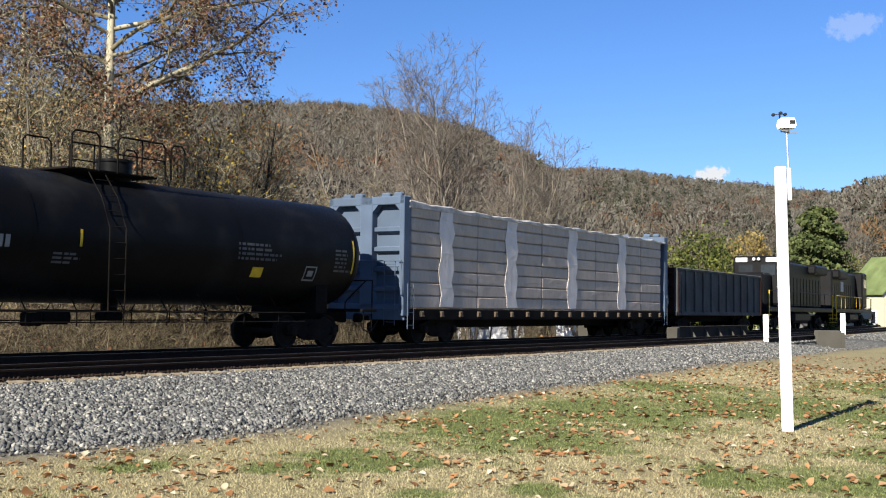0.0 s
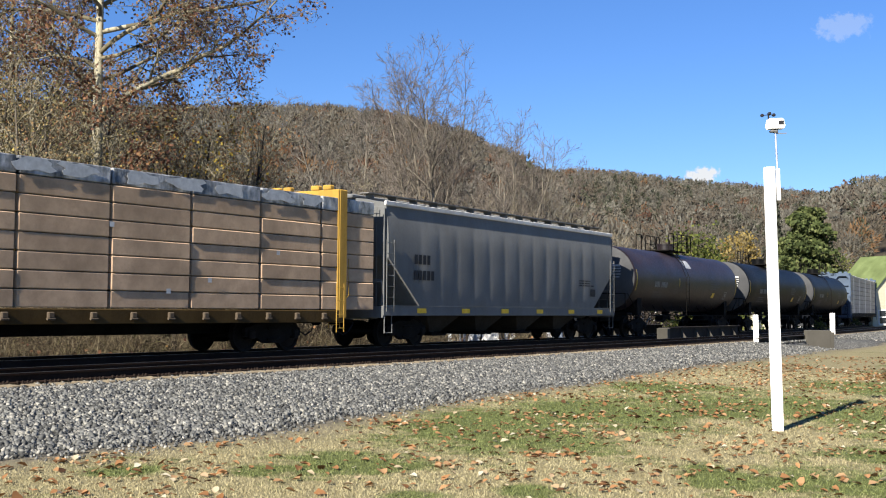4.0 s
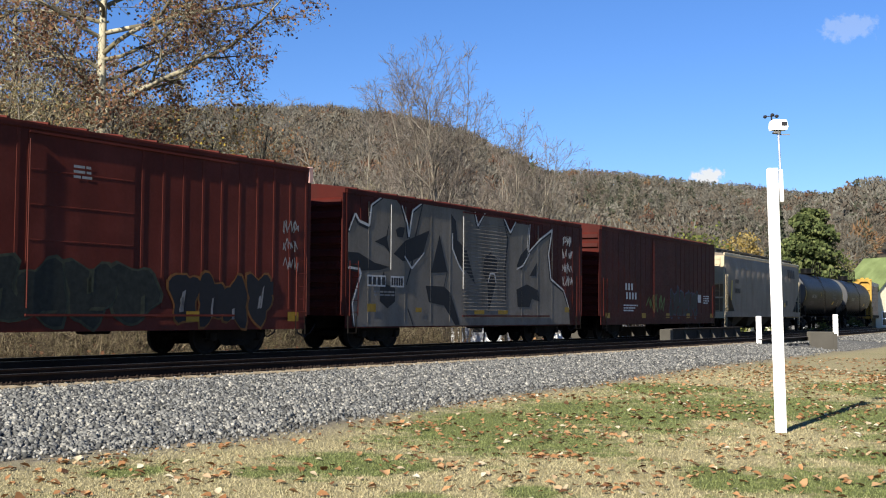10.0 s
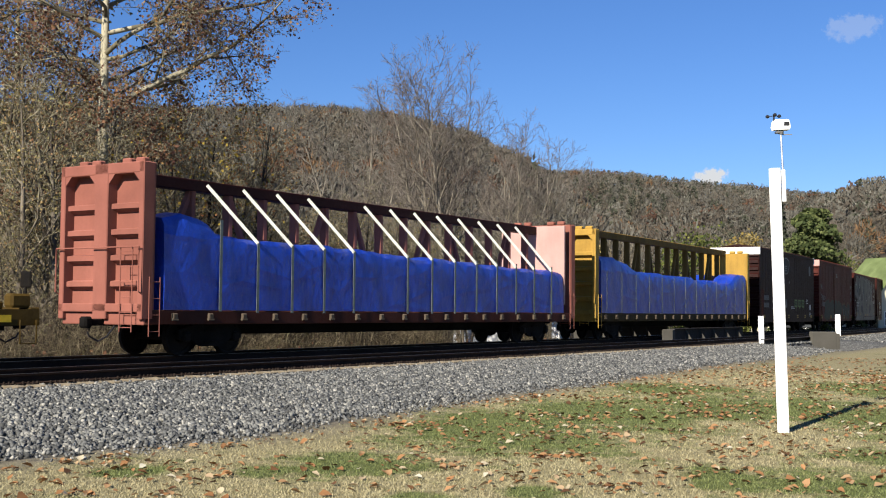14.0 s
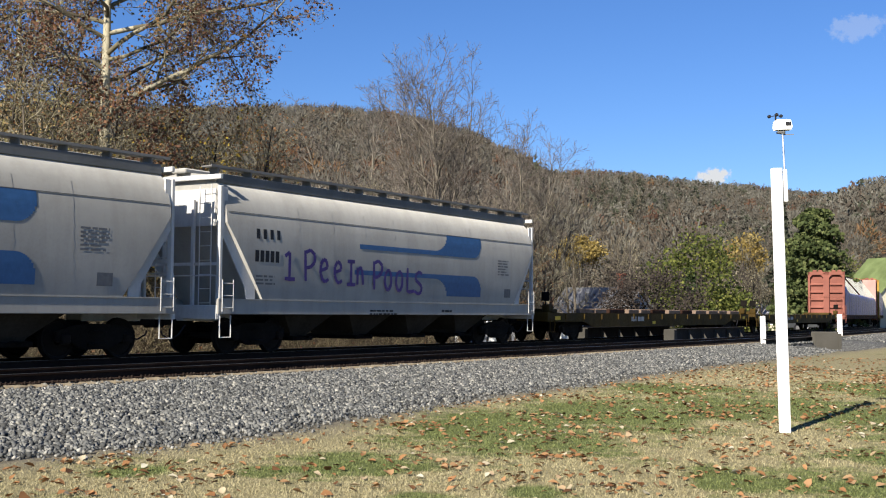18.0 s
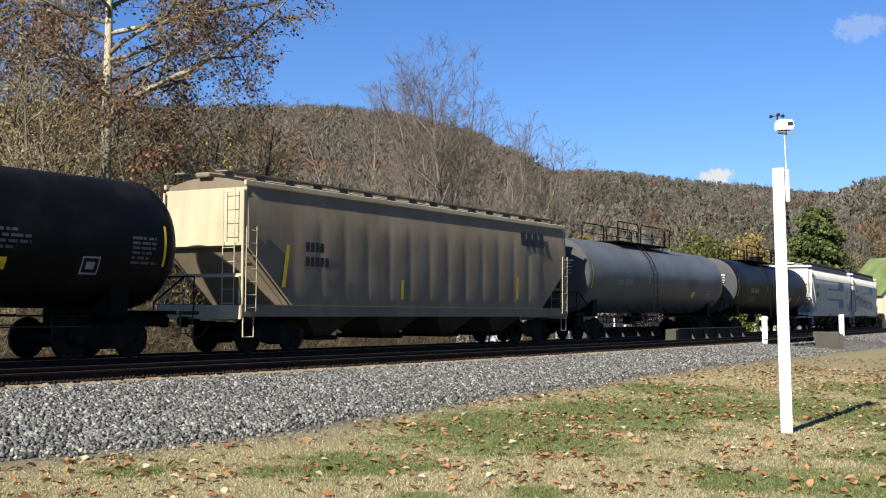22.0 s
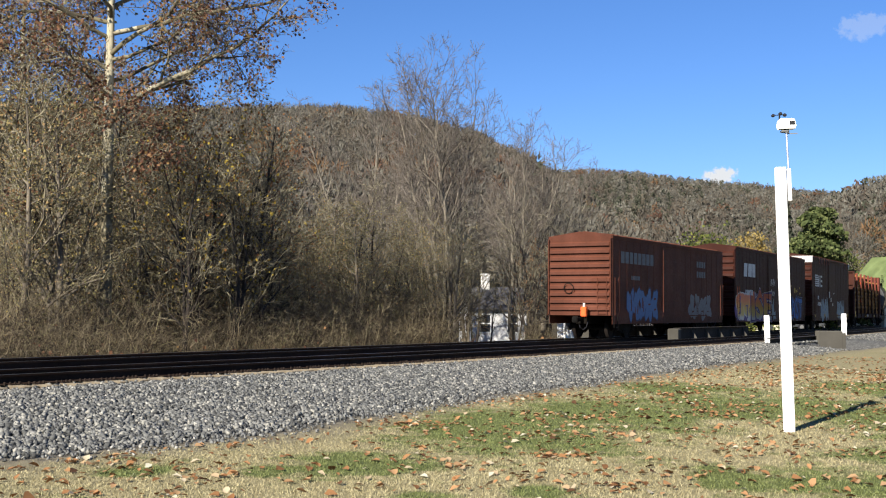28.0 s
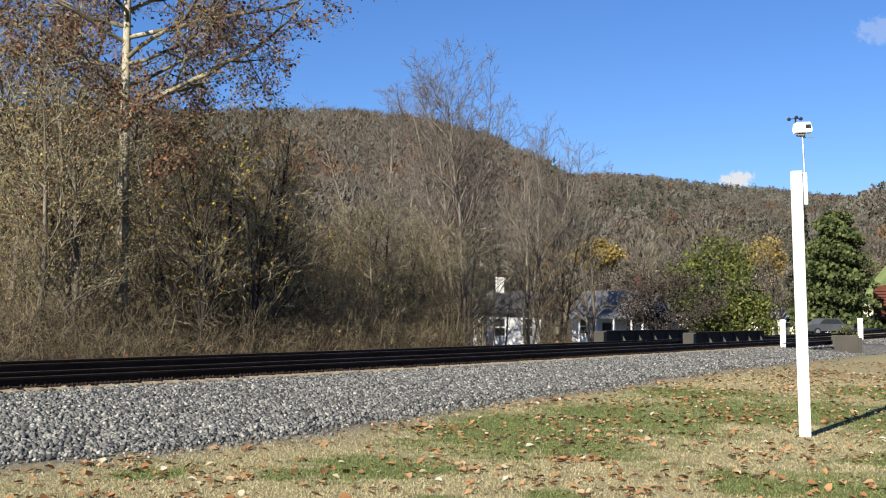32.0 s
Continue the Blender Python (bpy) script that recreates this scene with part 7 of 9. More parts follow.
c = put(boxcar("faded brown last boxcar with a ribbed end and blue graffiti", 15.1, M["brown"], 4.38, posts=7, end_ribs=10), -522.68, -507.57)
decals("owner_marks", bars(-6.6, 3.25, 0.5, 8, 0.25, 0.8), side(SIDE), M["grey_mark"], c, "faded white marks")
decals("reporting_marks", bars(-5.4, 2.55, 0.18, 7) + bars(3.4, 3.4, 0.3, 5, 0.5) + bars(3.4, 2.9, 0.3, 5, 0.5), side(SIDE), M["grey_mark"], c, "faded marks")
spray(c, -5.9, -2.2, 0.8, 2.1, SIDE, 5, M["hop_blue"], M["spray_navy"], M["brown"], 111, 0.22)
spray(c, 2.2, 5.6, 0.8, 2.0, SIDE, 4, M["grey_mark"], M["brown"], M["brown"], 112, 0.25)
eot = part("end_of_train_marker", Geo().box(-7.95, -0.35, 1.15, 0.22, 0.26, 0.42, 0.04), M["orange"], c, "bright orange end-of-train marker box")
part("marker_lamp", Geo().rod((-7.95, -0.35, 1.36), (-7.95, -0.35, 1.52), 0.05, 8), M["white_mark"], eot)


# ---- plants: growth ----
def seg_arrays(seg):
    a = np.array([s[0] for s in seg])
    b2 = np.array([s[1] for s in seg])
    return a, b2, np.array([s[2] for s in seg]), np.array([s[3] for s in seg])


def prisms(a, b2, ra, rb, sides):
    """Vertices and triangles of prisms along the segments."""
    d = b2 - a
    d = d / np.maximum(np.linalg.norm(d, axis=1, keepdims=True), 1e-6)
    ref = np.where(np.abs(d[:, 2:3]) > 0.9, np.array([[1.0, 0, 0]]), np.array([[0, 0, 1.0]]))
    u = np.cross(d, ref)
    u /= np.maximum(np.linalg.norm(u, axis=1, keepdims=True), 1e-6)
    w = np.cross(u, d)
    v = np.empty((len(a), 2 * sides, 3))
    for k in range(sides):
        t = 2 * math.pi * k / sides
        off = u * math.cos(t) + w * math.sin(t)
        v[:, k] = a + off * ra[:, None]
        v[:, sides + k] = b2 + off * rb[:, None]
    f = []
    for k in range(sides):
        n2 = (k + 1) % sides
        f += [(k, n2, sides + n2), (k, sides + n2, sides + k)]
    f = np.array(f)
    F = (np.arange(len(a))[:, None, None] * 2 * sides + f[None]).reshape(-1, 3)
    return v.reshape(-1, 3), F


def wood_mesh(name, seg, mat, thick=0.0, thin=9.0, grow_thin=1.0):
    a, b2, ra, rb = seg_arrays(seg)
    keep = (ra >= thick) & (ra < thin)
    a, b2, ra, rb = a[keep], b2[keep], ra[keep] * grow_thin, rb[keep] * grow_thin
    big = ra > 0.05
    v1, f1 = prisms(a[big], b2[big], ra[big], rb[big], 7)
    v2, f2 = prisms(a[~big], b2[~big], np.maximum(ra[~big], 0.007), np.maximum(rb[~big], 0.004), 3)
    return bulk(name, np.concatenate([v1, v2]), np.concatenate([f1, f2 + len(v1)]), mat)


def leaf_cards(points, size, rnd):
    """Small bent leaves (two triangles each) round points."""
    n = len(points)
    nrm = rnd.normal(size=(n, 3))
    nrm /= np.linalg.norm(nrm, axis=1, keepdims=True)
    ref = rnd.normal(size=(n, 3))
    u = np.cross(nrm, ref)
    u /= np.maximum(np.linalg.norm(u, axis=1, keepdims=True), 1e-6)
    w = np.cross(nrm, u)
    s = (size * rnd.uniform(0.6, 1.3, n))[:, None]
    v = np.empty((n, 4, 3))
    v[:, 0], v[:, 1], v[:, 2], v[:, 3] = points - u * s * .5, points + w * s * .42 + nrm * s * .12, points + u * s * .5, points - w * s * .42 + nrm * s * .12
    f = (np.arange(n)[:, None, None] * 4 + np.array([(0, 1, 2), (0, 2, 3)])[None]).reshape(-1, 3)
    return v.reshape(-1, 3), f


def bark(name, rgb, rgb2, scale=3.0, pale=None, pale_from=0.0):
    m, n, l, b = nodes(name)
    co = n.new("ShaderNodeTexCoord").outputs["Object"]
    nz = noise_at(n, l, co, scale, 6, 0.65, (1, 1, 0.35))
    rgb, rgb2 = tuple(c * 0.65 for c in rgb), tuple(c * 0.65 for c in rgb2)
    col = ramp(n, l, nz, ((0.35, rgb2), (0.65, rgb)))
    if pale:
        z = n.new("ShaderNodeSeparateXYZ")
        l.new(co, z.inputs[0])
        patch = noise_at(n, l, co, 2.2, 4, 0.6)
        f = math_node(n, l, "ADD", math_node(n, l, "MULTIPLY", math_node(n, l, "SUBTRACT", z.outputs[2], pale_from), 0.16), math_node(n, l, "MULTIPLY", math_node(n, l, "SUBTRACT", patch, 0.5), 4.0), True)
        col = mixed(n, l, f, col, pale)
    l.new(col, b.inputs["Base Color"])
    b.inputs["Roughness"].default_value = 0.9
    b.inputs["Specular IOR Level"].default_value = 0.2
    bumped(n, l, b, nz, 0.5, 0.03)
    return m


M.update(
    bark=bark("grey bark", (0.27, 0.23, 0.175), (0.08, 0.066, 0.05)),
    bark_dark=bark("dark bark", (0.07, 0.057, 0.047), (0.028, 0.023, 0.019)),
    bark_ash=bark("ashen bark", (0.34, 0.30, 0.235), (0.09, 0.075, 0.058), 1.6),
    bark_pale=bark("sycamore bark", (0.30, 0.255, 0.16), (0.10, 0.085, 0.055), 2.2, (0.36, 0.325, 0.23), 5.0),
    twig=islands("bare twigs", ((0.0, (0.086, 0.074, 0.050)), (0.6, (0.247, 0.216, 0.138)), (1.0, (0.484, 0.432, 0.300)))),
    twig_pink=islands("greyish twigs", ((0.0, (0.09, 0.075, 0.06)), (1.0, (0.30, 0.255, 0.215)))),
    brush=islands("dry brush", ((0.0, (0.045, 0.032, 0.022)), (0.3, (0.085, 0.062, 0.04)), (0.6, (0.19, 0.15, 0.09)), (0.9, (0.36, 0.30, 0.195)), (1.0, (0.20, 0.19, 0.075)))),
    leaf_brown=islands("brown leaves", ((0.0, (0.16, 0.07, 0.03)), (0.5, (0.30, 0.14, 0.055)), (1.0, (0.40, 0.22, 0.10))), 0.8, through=0.3),
    leaf_dark=islands("dark brown leaves", ((0.0, (0.12, 0.055, 0.04)), (0.5, (0.22, 0.11, 0.065)), (0.9, (0.36, 0.20, 0.10)), (1.0, (0.45, 0.27, 0.10))), 0.8, through=0.25),
    leaf_yellow=islands("yellow leaves", ((0.0, (0.30, 0.20, 0.03)), (1.0, (0.55, 0.42, 0.08))), 0.8, through=0.35),
    leaf_green=islands("yellow-green leaves", ((0.0, (0.05, 0.075, 0.02)), (0.6, (0.17, 0.20, 0.045)), (1.0, (0.34, 0.35, 0.09))), 0.8, through=0.35),
    needles=islands("pine needles", ((0.0, (0.018, 0.032, 0.014)), (0.6, (0.05, 0.078, 0.03)), (1.0, (0.10, 0.13, 0.05))), 0.8, through=0.1),
    pine=islands("broad pine needles", ((0.0, (0.0375, 0.0562, 0.0175)), (0.6, (0.1063, 0.1375, 0.0438)), (1.0, (0.2125, 0.2375, 0.0875))), 0.8, through=0.15),
    gold=islands("dull golden leaves", ((0.0, (0.2320, 0.1595, 0.0435)), (0.6, (0.4350, 0.3190, 0.0870)), (1.0, (0.6090, 0.4640, 0.1740))), 0.8, through=0.3),
    thicket=islands("thicket twigs", ((0.0, (0.03, 0.024, 0.02)), (1.0, (0.10, 0.08, 0.066)))),
    wood_leaf=islands("woodland leaves", ((0.0, (0.138, 0.112, 0.056)), (0.35, (0.275, 0.231, 0.112)), (0.6, (0.312, 0.288, 0.119)), (0.84, (0.413, 0.250, 0.125)), (0.97, (0.475, 0.375, 0.150)), (1.0, (0.625, 0.475, 0.112))), 0.8, through=0.25),
)


def crown_mat(name, stops):
    """Far crowns: one tone a tree, with a little change from twig to twig."""
    m, n, l, b = nodes(name)
    at = n.new("ShaderNodeAttribute")
    at.attribute_name = "tone"
    g = n.new("ShaderNodeNewGeometry").outputs["Random Per Island"]
    f = math_node(n, l, "ADD", math_node(n, l, "MULTIPLY", at.outputs["Fac"], 0.7), math_node(n, l, "MULTIPLY", g, 0.3))
    l.new(ramp(n, l, f, stops), b.inputs["Base Color"])
    b.inputs["Roughness"].default_value, b.inputs["Specular IOR Level"].default_value = 0.95, 0.1
    return m


M.update(
    far_grey=crown_mat("far grey wood", ((0.0, (0.057, 0.053, 0.045)), (0.5, (0.098, 0.092, 0.076)), (1.0, (0.157, 0.15, 0.122)))),
    far_brown=crown_mat("far brown wood", ((0.0, (0.049, 0.041, 0.033)), (0.5, (0.085, 0.072, 0.056)), (1.0, (0.123, 0.105, 0.075)))),
    far_rust=crown_mat("far rusty leaves", ((0.0, (0.06, 0.034, 0.026)), (0.5, (0.10, 0.057, 0.036)), (1.0, (0.15, 0.092, 0.045)))),
    far_olive=crown_mat("far evergreen", ((0.0, (0.03, 0.035, 0.024)), (0.6, (0.055, 0.06, 0.04)), (1.0, (0.085, 0.085, 0.056)))),
)


def spot(px, d):
    """A place d metres ahead at a bearing given on the picture's width."""
    t = (px - 784) / 2110
    return t * d, d


def ground_z(x, y):
    return float(ground_height(np.array([x]), np.array([y]))[0])


def tree_kind(name, label, seg, bark_mat, twig_mat, leaves=None, cut=0.032, group="bare trees of the wood", grow_thin=1.25):
    t = holder(name, label, "tree", group)
    part("trunk", wood_mesh("trunk", seg, bark_mat, cut), None, t)
    part("crown", wood_mesh("crown", seg, twig_mat, 0.0, cut, grow_thin), None, t)
    if leaves:
        count, size, mat, seed, low = leaves
        rnd = np.random.RandomState(seed)
        ends = np.array([s[1] for s in seg if s[2] < 0.02])
        ends = ends[ends[:, 2] > low]
        pts = ends[rnd.randint(0, len(ends), count)] + rnd.normal(size=(count, 3)) * 0.16
        v, f = leaf_cards(pts, size, rnd)
        part("leaves", bulk("leaves", v, f, mat), None, t, "scattered dry leaves", kind="stuff")
    return t


def stand(t, px, d, turn, scale=1.0):
    x, y = spot(px, d)
    m = pose(x, y, ground_z(x, y) - 0.08, 0, 0, turn) @ Matrix.Diagonal((scale, scale, scale, 1))
    t.matrix_basis = m
    return t


def again(t, px, d, turn, scale=1.0):
    x, y = spot(px, d)
    c = copy_thing(t, pose(x, y, ground_z(x, y) - 0.08, 0, 0, turn))
    c.scale = (scale, scale, scale)
    return c


def ramify(seed, stems, spec, thin=0.006):
    """Segments of a bare tree. stems: start, direction, length, radius; spec for each order of branch:
    pieces, unrest, upward curl, branches, where they begin, their angles, their lengths, how these fall towards the tip."""
    rnd, seg = random.Random(seed), []

    def limb(p, d, ln, r, order):
        n, unrest, curl, kids, f0, ang, part_of, fall = spec[order]
        way = []
        for j in range(n):
            q = p + d * (ln / n)
            ra, rb = r * (1 - 0.8 * j / n), r * (1 - 0.8 * (j + 1) / n)
            seg.append((p, q, max(ra, thin), max(rb, thin * 0.6)))
            way.append((p, q, d, ra))
            d = (d + Vector((rnd.gauss(0, 1), rnd.gauss(0, 1), rnd.gauss(0, 1))) * unrest + Vector((0, 0, curl))).normalized()
            p = q
        turn = rnd.uniform(0, 6.28)
        for k in range(kids):
            f = f0 + (1 - f0) * (k + rnd.random()) / kids
            a, b2, e, rr = way[min(int(f * n), n - 1)]
            u = e.orthogonal().normalized()
            u = Matrix.Rotation(turn + k * 2.4 + rnd.uniform(-0.5, 0.5), 3, e) @ u
            out = Matrix.Rotation(rnd.uniform(*ang), 3, u) @ e
            limb(a.lerp(b2, f * n - int(f * n)), out, ln * rnd.uniform(*part_of) * (1 - fall * f), rr * 0.5, order + 1)

    for p, d, ln, r in stems:
        limb(Vector(p), Vector(d).normalized(), ln, r, 0)
    return seg


def leaned(az, el):
    a, e = radians(az), radians(el)
    return math.cos(a) * math.cos(e), math.sin(a) * math.cos(e), math.sin(e)


# the big sycamore: a straight stem and long spreading limbs
STEM = [((0, 0, 0), (0, 0, 1), 19.5, 0.31)]
BOUGHS = [(9.7, -8, 34, 8.4, 0.125), (8.8, 20, 12, 4.4, 0.05), (8.0, 185, 14, 5.2, 0.06), (12.0, -40, 22, 8.0, 0.09), (12.8, 15, 16, 9.0, 0.10), (11.4, 160, 32, 6.5, 0.08), (12.6, 205, 24, 6.8, 0.08), (13.8, 60, 30, 6.5, 0.08),
          (14.4, -20, 20, 9.0, 0.09), (15.0, 110, 35, 6.0, 0.08), (15.4, 175, 26, 7.0, 0.08), (10.4, -110, 25, 4.6, 0.06), (13.4, -75, 24, 5.5, 0.07), (10.2, 75, 30, 5.5, 0.06), (16.2, 10, 24, 8.4, 0.08), (7.0, -25, 8, 3.6, 0.04),
          (6.2, 200, 20, 3.4, 0.035), (11.0, 35, 22, 7.0, 0.07), (10.6, 140, 24, 6.0, 0.06), (13.2, 185, 14, 7.4, 0.08), (11.8, -15, 8, 7.4, 0.07), (14.8, 40, 12, 8.0, 0.08), (9.2, -60, 20, 4.6, 0.05), (15.8, -50, 14, 7.0, 0.07)]
seg = ramify(5, STEM, [(10, 0, 0, 0, 0, (0, 0), (0, 0), 0)])
seg += ramify(6, [((0, 0, h), leaned(az, el), ln, r) for h, az, el, ln, r in BOUGHS],
              [(9, 0.2, 0.02, 12, 0.2, (0.5, 1.15), (0.24, 0.44), 0.35), (5, 0.24, -0.02, 8, 0.12, (0.45, 1.1), (0.3, 0.5), 0.3), (3, 0.3, -0.04, 4, 0.25, (0.4, 1.0), (0.4, 0.6), 0.2), (2, 0.3, -0.05, 0, 0, (0, 0), (0, 0), 0)], 0.009)
syc = tree_kind("sycamore_tree", "tall pale-barked sycamore with sparse brown autumn leaves", seg, M["bark_pale"], M["twig"], (17000, 0.125, M["leaf_dark"], 3, 5.5), 0.1, "large trees", 1.1)
stand(syc, 172, 44.0, 0)
again(syc, 15, 60.0, 150, 0.95)

# tall bare trees with domed crowns of fine twigs
FINE = [(9, 0.05, 0.03, 17, 0.34, (0.35, 0.85), (0.24, 0.40), 0.3), (5, 0.13, 0.09, 9, 0.2, (0.4, 0.95), (0.32, 0.5), 0.4), (3, 0.2, 0.06, 7, 0.2, (0.4, 0.95), (0.4, 0.6), 0.3), (2, 0.28, 0.05, 0, 0, (0, 0), (0, 0), 0)]


def domed(seed, count, high, lean):
    r2 = random.Random(seed)
    return ramify(seed, [((r2.uniform(-.5, .5), r2.uniform(-.5, .5), 0), (lean * math.cos(k * 6.28 / count + seed), lean * math.sin(k * 6.28 / count + seed), 1), high * r2.uniform(0.82, 1.0), 0.25) for k in range(count)], FINE, 0.012)


for px, d, high, count, lean, turn, seed in ((768, 76.0, 20.4, 5, 0.11, 20, 33), (905, 100.0, 19.4, 4, 0.2, 120, 34), (950, 104.0, 17.8, 3, 0.26, 320, 35), (632, 92.0, 20.6, 3, 0.14, 200, 36), (700, 84.0, 13.5, 3, 0.24, 80, 38)):
    seg = domed(seed, count, high, lean)
    top_of = max(q[1].z for q in seg)
    t = tree_kind("tall_bare_tree", "tall bare tree with a broad crown of fine twigs", seg, M["bark_ash"], M["twig_pink"], None, 0.03, "large trees", 1.3)
    stand(t, px, d, turn, high / top_of)

# the wood beside the line
WOODY = [(8, 0.07, 0.03, 15, 0.2, (0.5, 1.1), (0.26, 0.48), 0.45), (5, 0.17, 0.07, 6, 0.2, (0.45, 1.1), (0.32, 0.52), 0.35), (3, 0.25, 0.04, 4, 0.2, (0.4, 1.0), (0.4, 0.65), 0.3), (2, 0.3, 0.03, 0, 0, (0, 0), (0, 0), 0)]
kinds = []
for k in range(7):
    r2 = random.Random(100 + k)
    stems = [((r2.uniform(-.3, .3), r2.uniform(-.3, .3), 0), (r2.uniform(-.16, .16), r2.uniform(-.16, .16), 1), r2.uniform(8.5, 11.5), r2.uniform(0.10, 0.18)) for q in range((1, 2, 1, 2, 3, 1, 2)[k])]
    seg = ramify(100 + k, stems, WOODY, 0.009)
    leafy = {3: (1500, 0.10, M["wood_leaf"], 3, 1.5), 4: (1100, 0.12, M["leaf_brown"], 4, 2.0), 5: (1700, 0.10, M["wood_leaf"], 5, 1.5), 6: (420, 0.15, M["leaf_yellow"], 6, 2.5)}.get(k)
    label = "leafless grey-brown tree at the edge of the wood" if k < 3 else ("bare tree with a few clear yellow leaves" if k == 6 else "thin woodland tree with some brown and olive leaves")
    kinds.append(tree_kind("bare_tree", label, seg, M["bark"] if k % 2 else M["bark_dark"], M["twig"], leafy, 0.026))
rnd = random.Random(77)
placed = [(20, 43, 0), (85, 42, 1), (330, 47, 4), (300, 44, 6), (470, 50, 2), (260, 48, 3), (55, 41, 5)]
for px, d, k in placed:
    stand(kinds[k], px, d, rnd.uniform(0, 360), 0.8 if k == 6 else 1.0)
for px, d, k, sc in ((395, 47, 6, 0.85), (430, 50, 6, 0.75), (15, 52, 4, 1.5), (70, 56, 5, 1.55), (-40, 48, 3, 1.5), (120, 60, 4, 1.4), (250, 62, 3, 1.35), (410, 58, 4, 1.15), (455, 62, 4, 1.15), (350, 64, 0, 1.3)):
    again(kinds[k], px, d, rnd.uniform(0, 360), sc)
for i in range(104):
    px = -90 + 1050 * (i + rnd.random()) / 104
    near = 37 + max(0, px) * 0.0275 + 2.0
    d = near + rnd.random() ** 0.8 * 34
    k = rnd.choice((0, 1, 2, 3, 3, 4, 5, 5))
    if 95 < px < 245:
        d = max(d, 47.0)
    if 600 < px < 800 and d > 72:
        d = 60 + rnd.random() * 10
    if px > 790 and d < 78:
        d = 78 + rnd.random() * 8
    if px > 800 and rnd.random() < 0.85:
        continue
    sc = (0.55 + 0.0075 * d) * rnd.uniform(0.5, 1.1) * (1.0 if px < 430 else 0.74)
    again(kinds[k], px, d, rnd.uniform(0, 360), min(sc, 1.2))
for px, d, sc in ((930, 90, 0.9), (960, 92, 0.95), (1005, 100, 0.9), (1320, 120, 0.95), (1340, 118, 0.85), (1110, 128, 1.0), (826, 88, 0.8), (946, 88, 0.8), (893, 90, 0.85), (1500, 150, 1.0), (1540, 140, 0.9)):
    again(kinds[rnd.randint(0, 2)], px, d, rnd.uniform(0, 360), sc)


# ---- brush along the line ----
def scatter(templates, places, turns, scales, rnd):
    """Joined copies of templates (vertices, triangles)."""
    V, F, n = [], [], 0
    pick = rnd.randint(0, len(templates), len(places))
    for k, (v, f) in enumerate(templates):
        idx = np.where(pick == k)[0]
        if not len(idx):
            continue
        c, s = np.cos(turns[idx]), np.sin(turns[idx])
        sc = scales[idx]
        x = (v[None, :, 0] * c[:, None] - v[None, :, 1] * s[:, None]) * sc[:, None] + places[idx, 0:1]
        y = (v[None, :, 0] * s[:, None] + v[None, :, 1] * c[:, None]) * sc[:, None] + places[idx, 1:2]
        z = v[None, :, 2] * sc[:, None] + places[idx, 2:3]
        V.append(np.stack([x, y, z], -1).reshape(-1, 3))
        F.append((f[None] + (np.arange(len(idx)) * len(v))[:, None, None]).reshape(-1, 3) + n)
        n += len(idx) * len(v)
    return np.concatenate(V), np.concatenate(F)


def shrub(seed, H, stems):
    r2 = random.Random(seed)
    starts = [((r2.uniform(-.35, .35), r2.uniform(-.35, .35), 0), (r2.uniform(-.5, .5), r2.uniform(-.5, .5), 1), H * r2.uniform(0.6, 1.05), 0.012 + 0.004 * H) for k in range(stems)]
    seg = ramify(seed, starts, [(6, 0.27, -0.03, 7, 0.1, (0.5, 1.35), (0.3, 0.6), 0.3), (3, 0.34, -0.02, 3, 0.2, (0.5, 1.1), (0.35, 0.6), 0.3), (2, 0.3, 0, 0, 0, (0, 0), (0, 0), 0)])
    a, b2, ra, rb = seg_arrays(seg)
    return prisms(a, b2, np.maximum(ra, 0.007), np.maximum(rb, 0.004), 3)


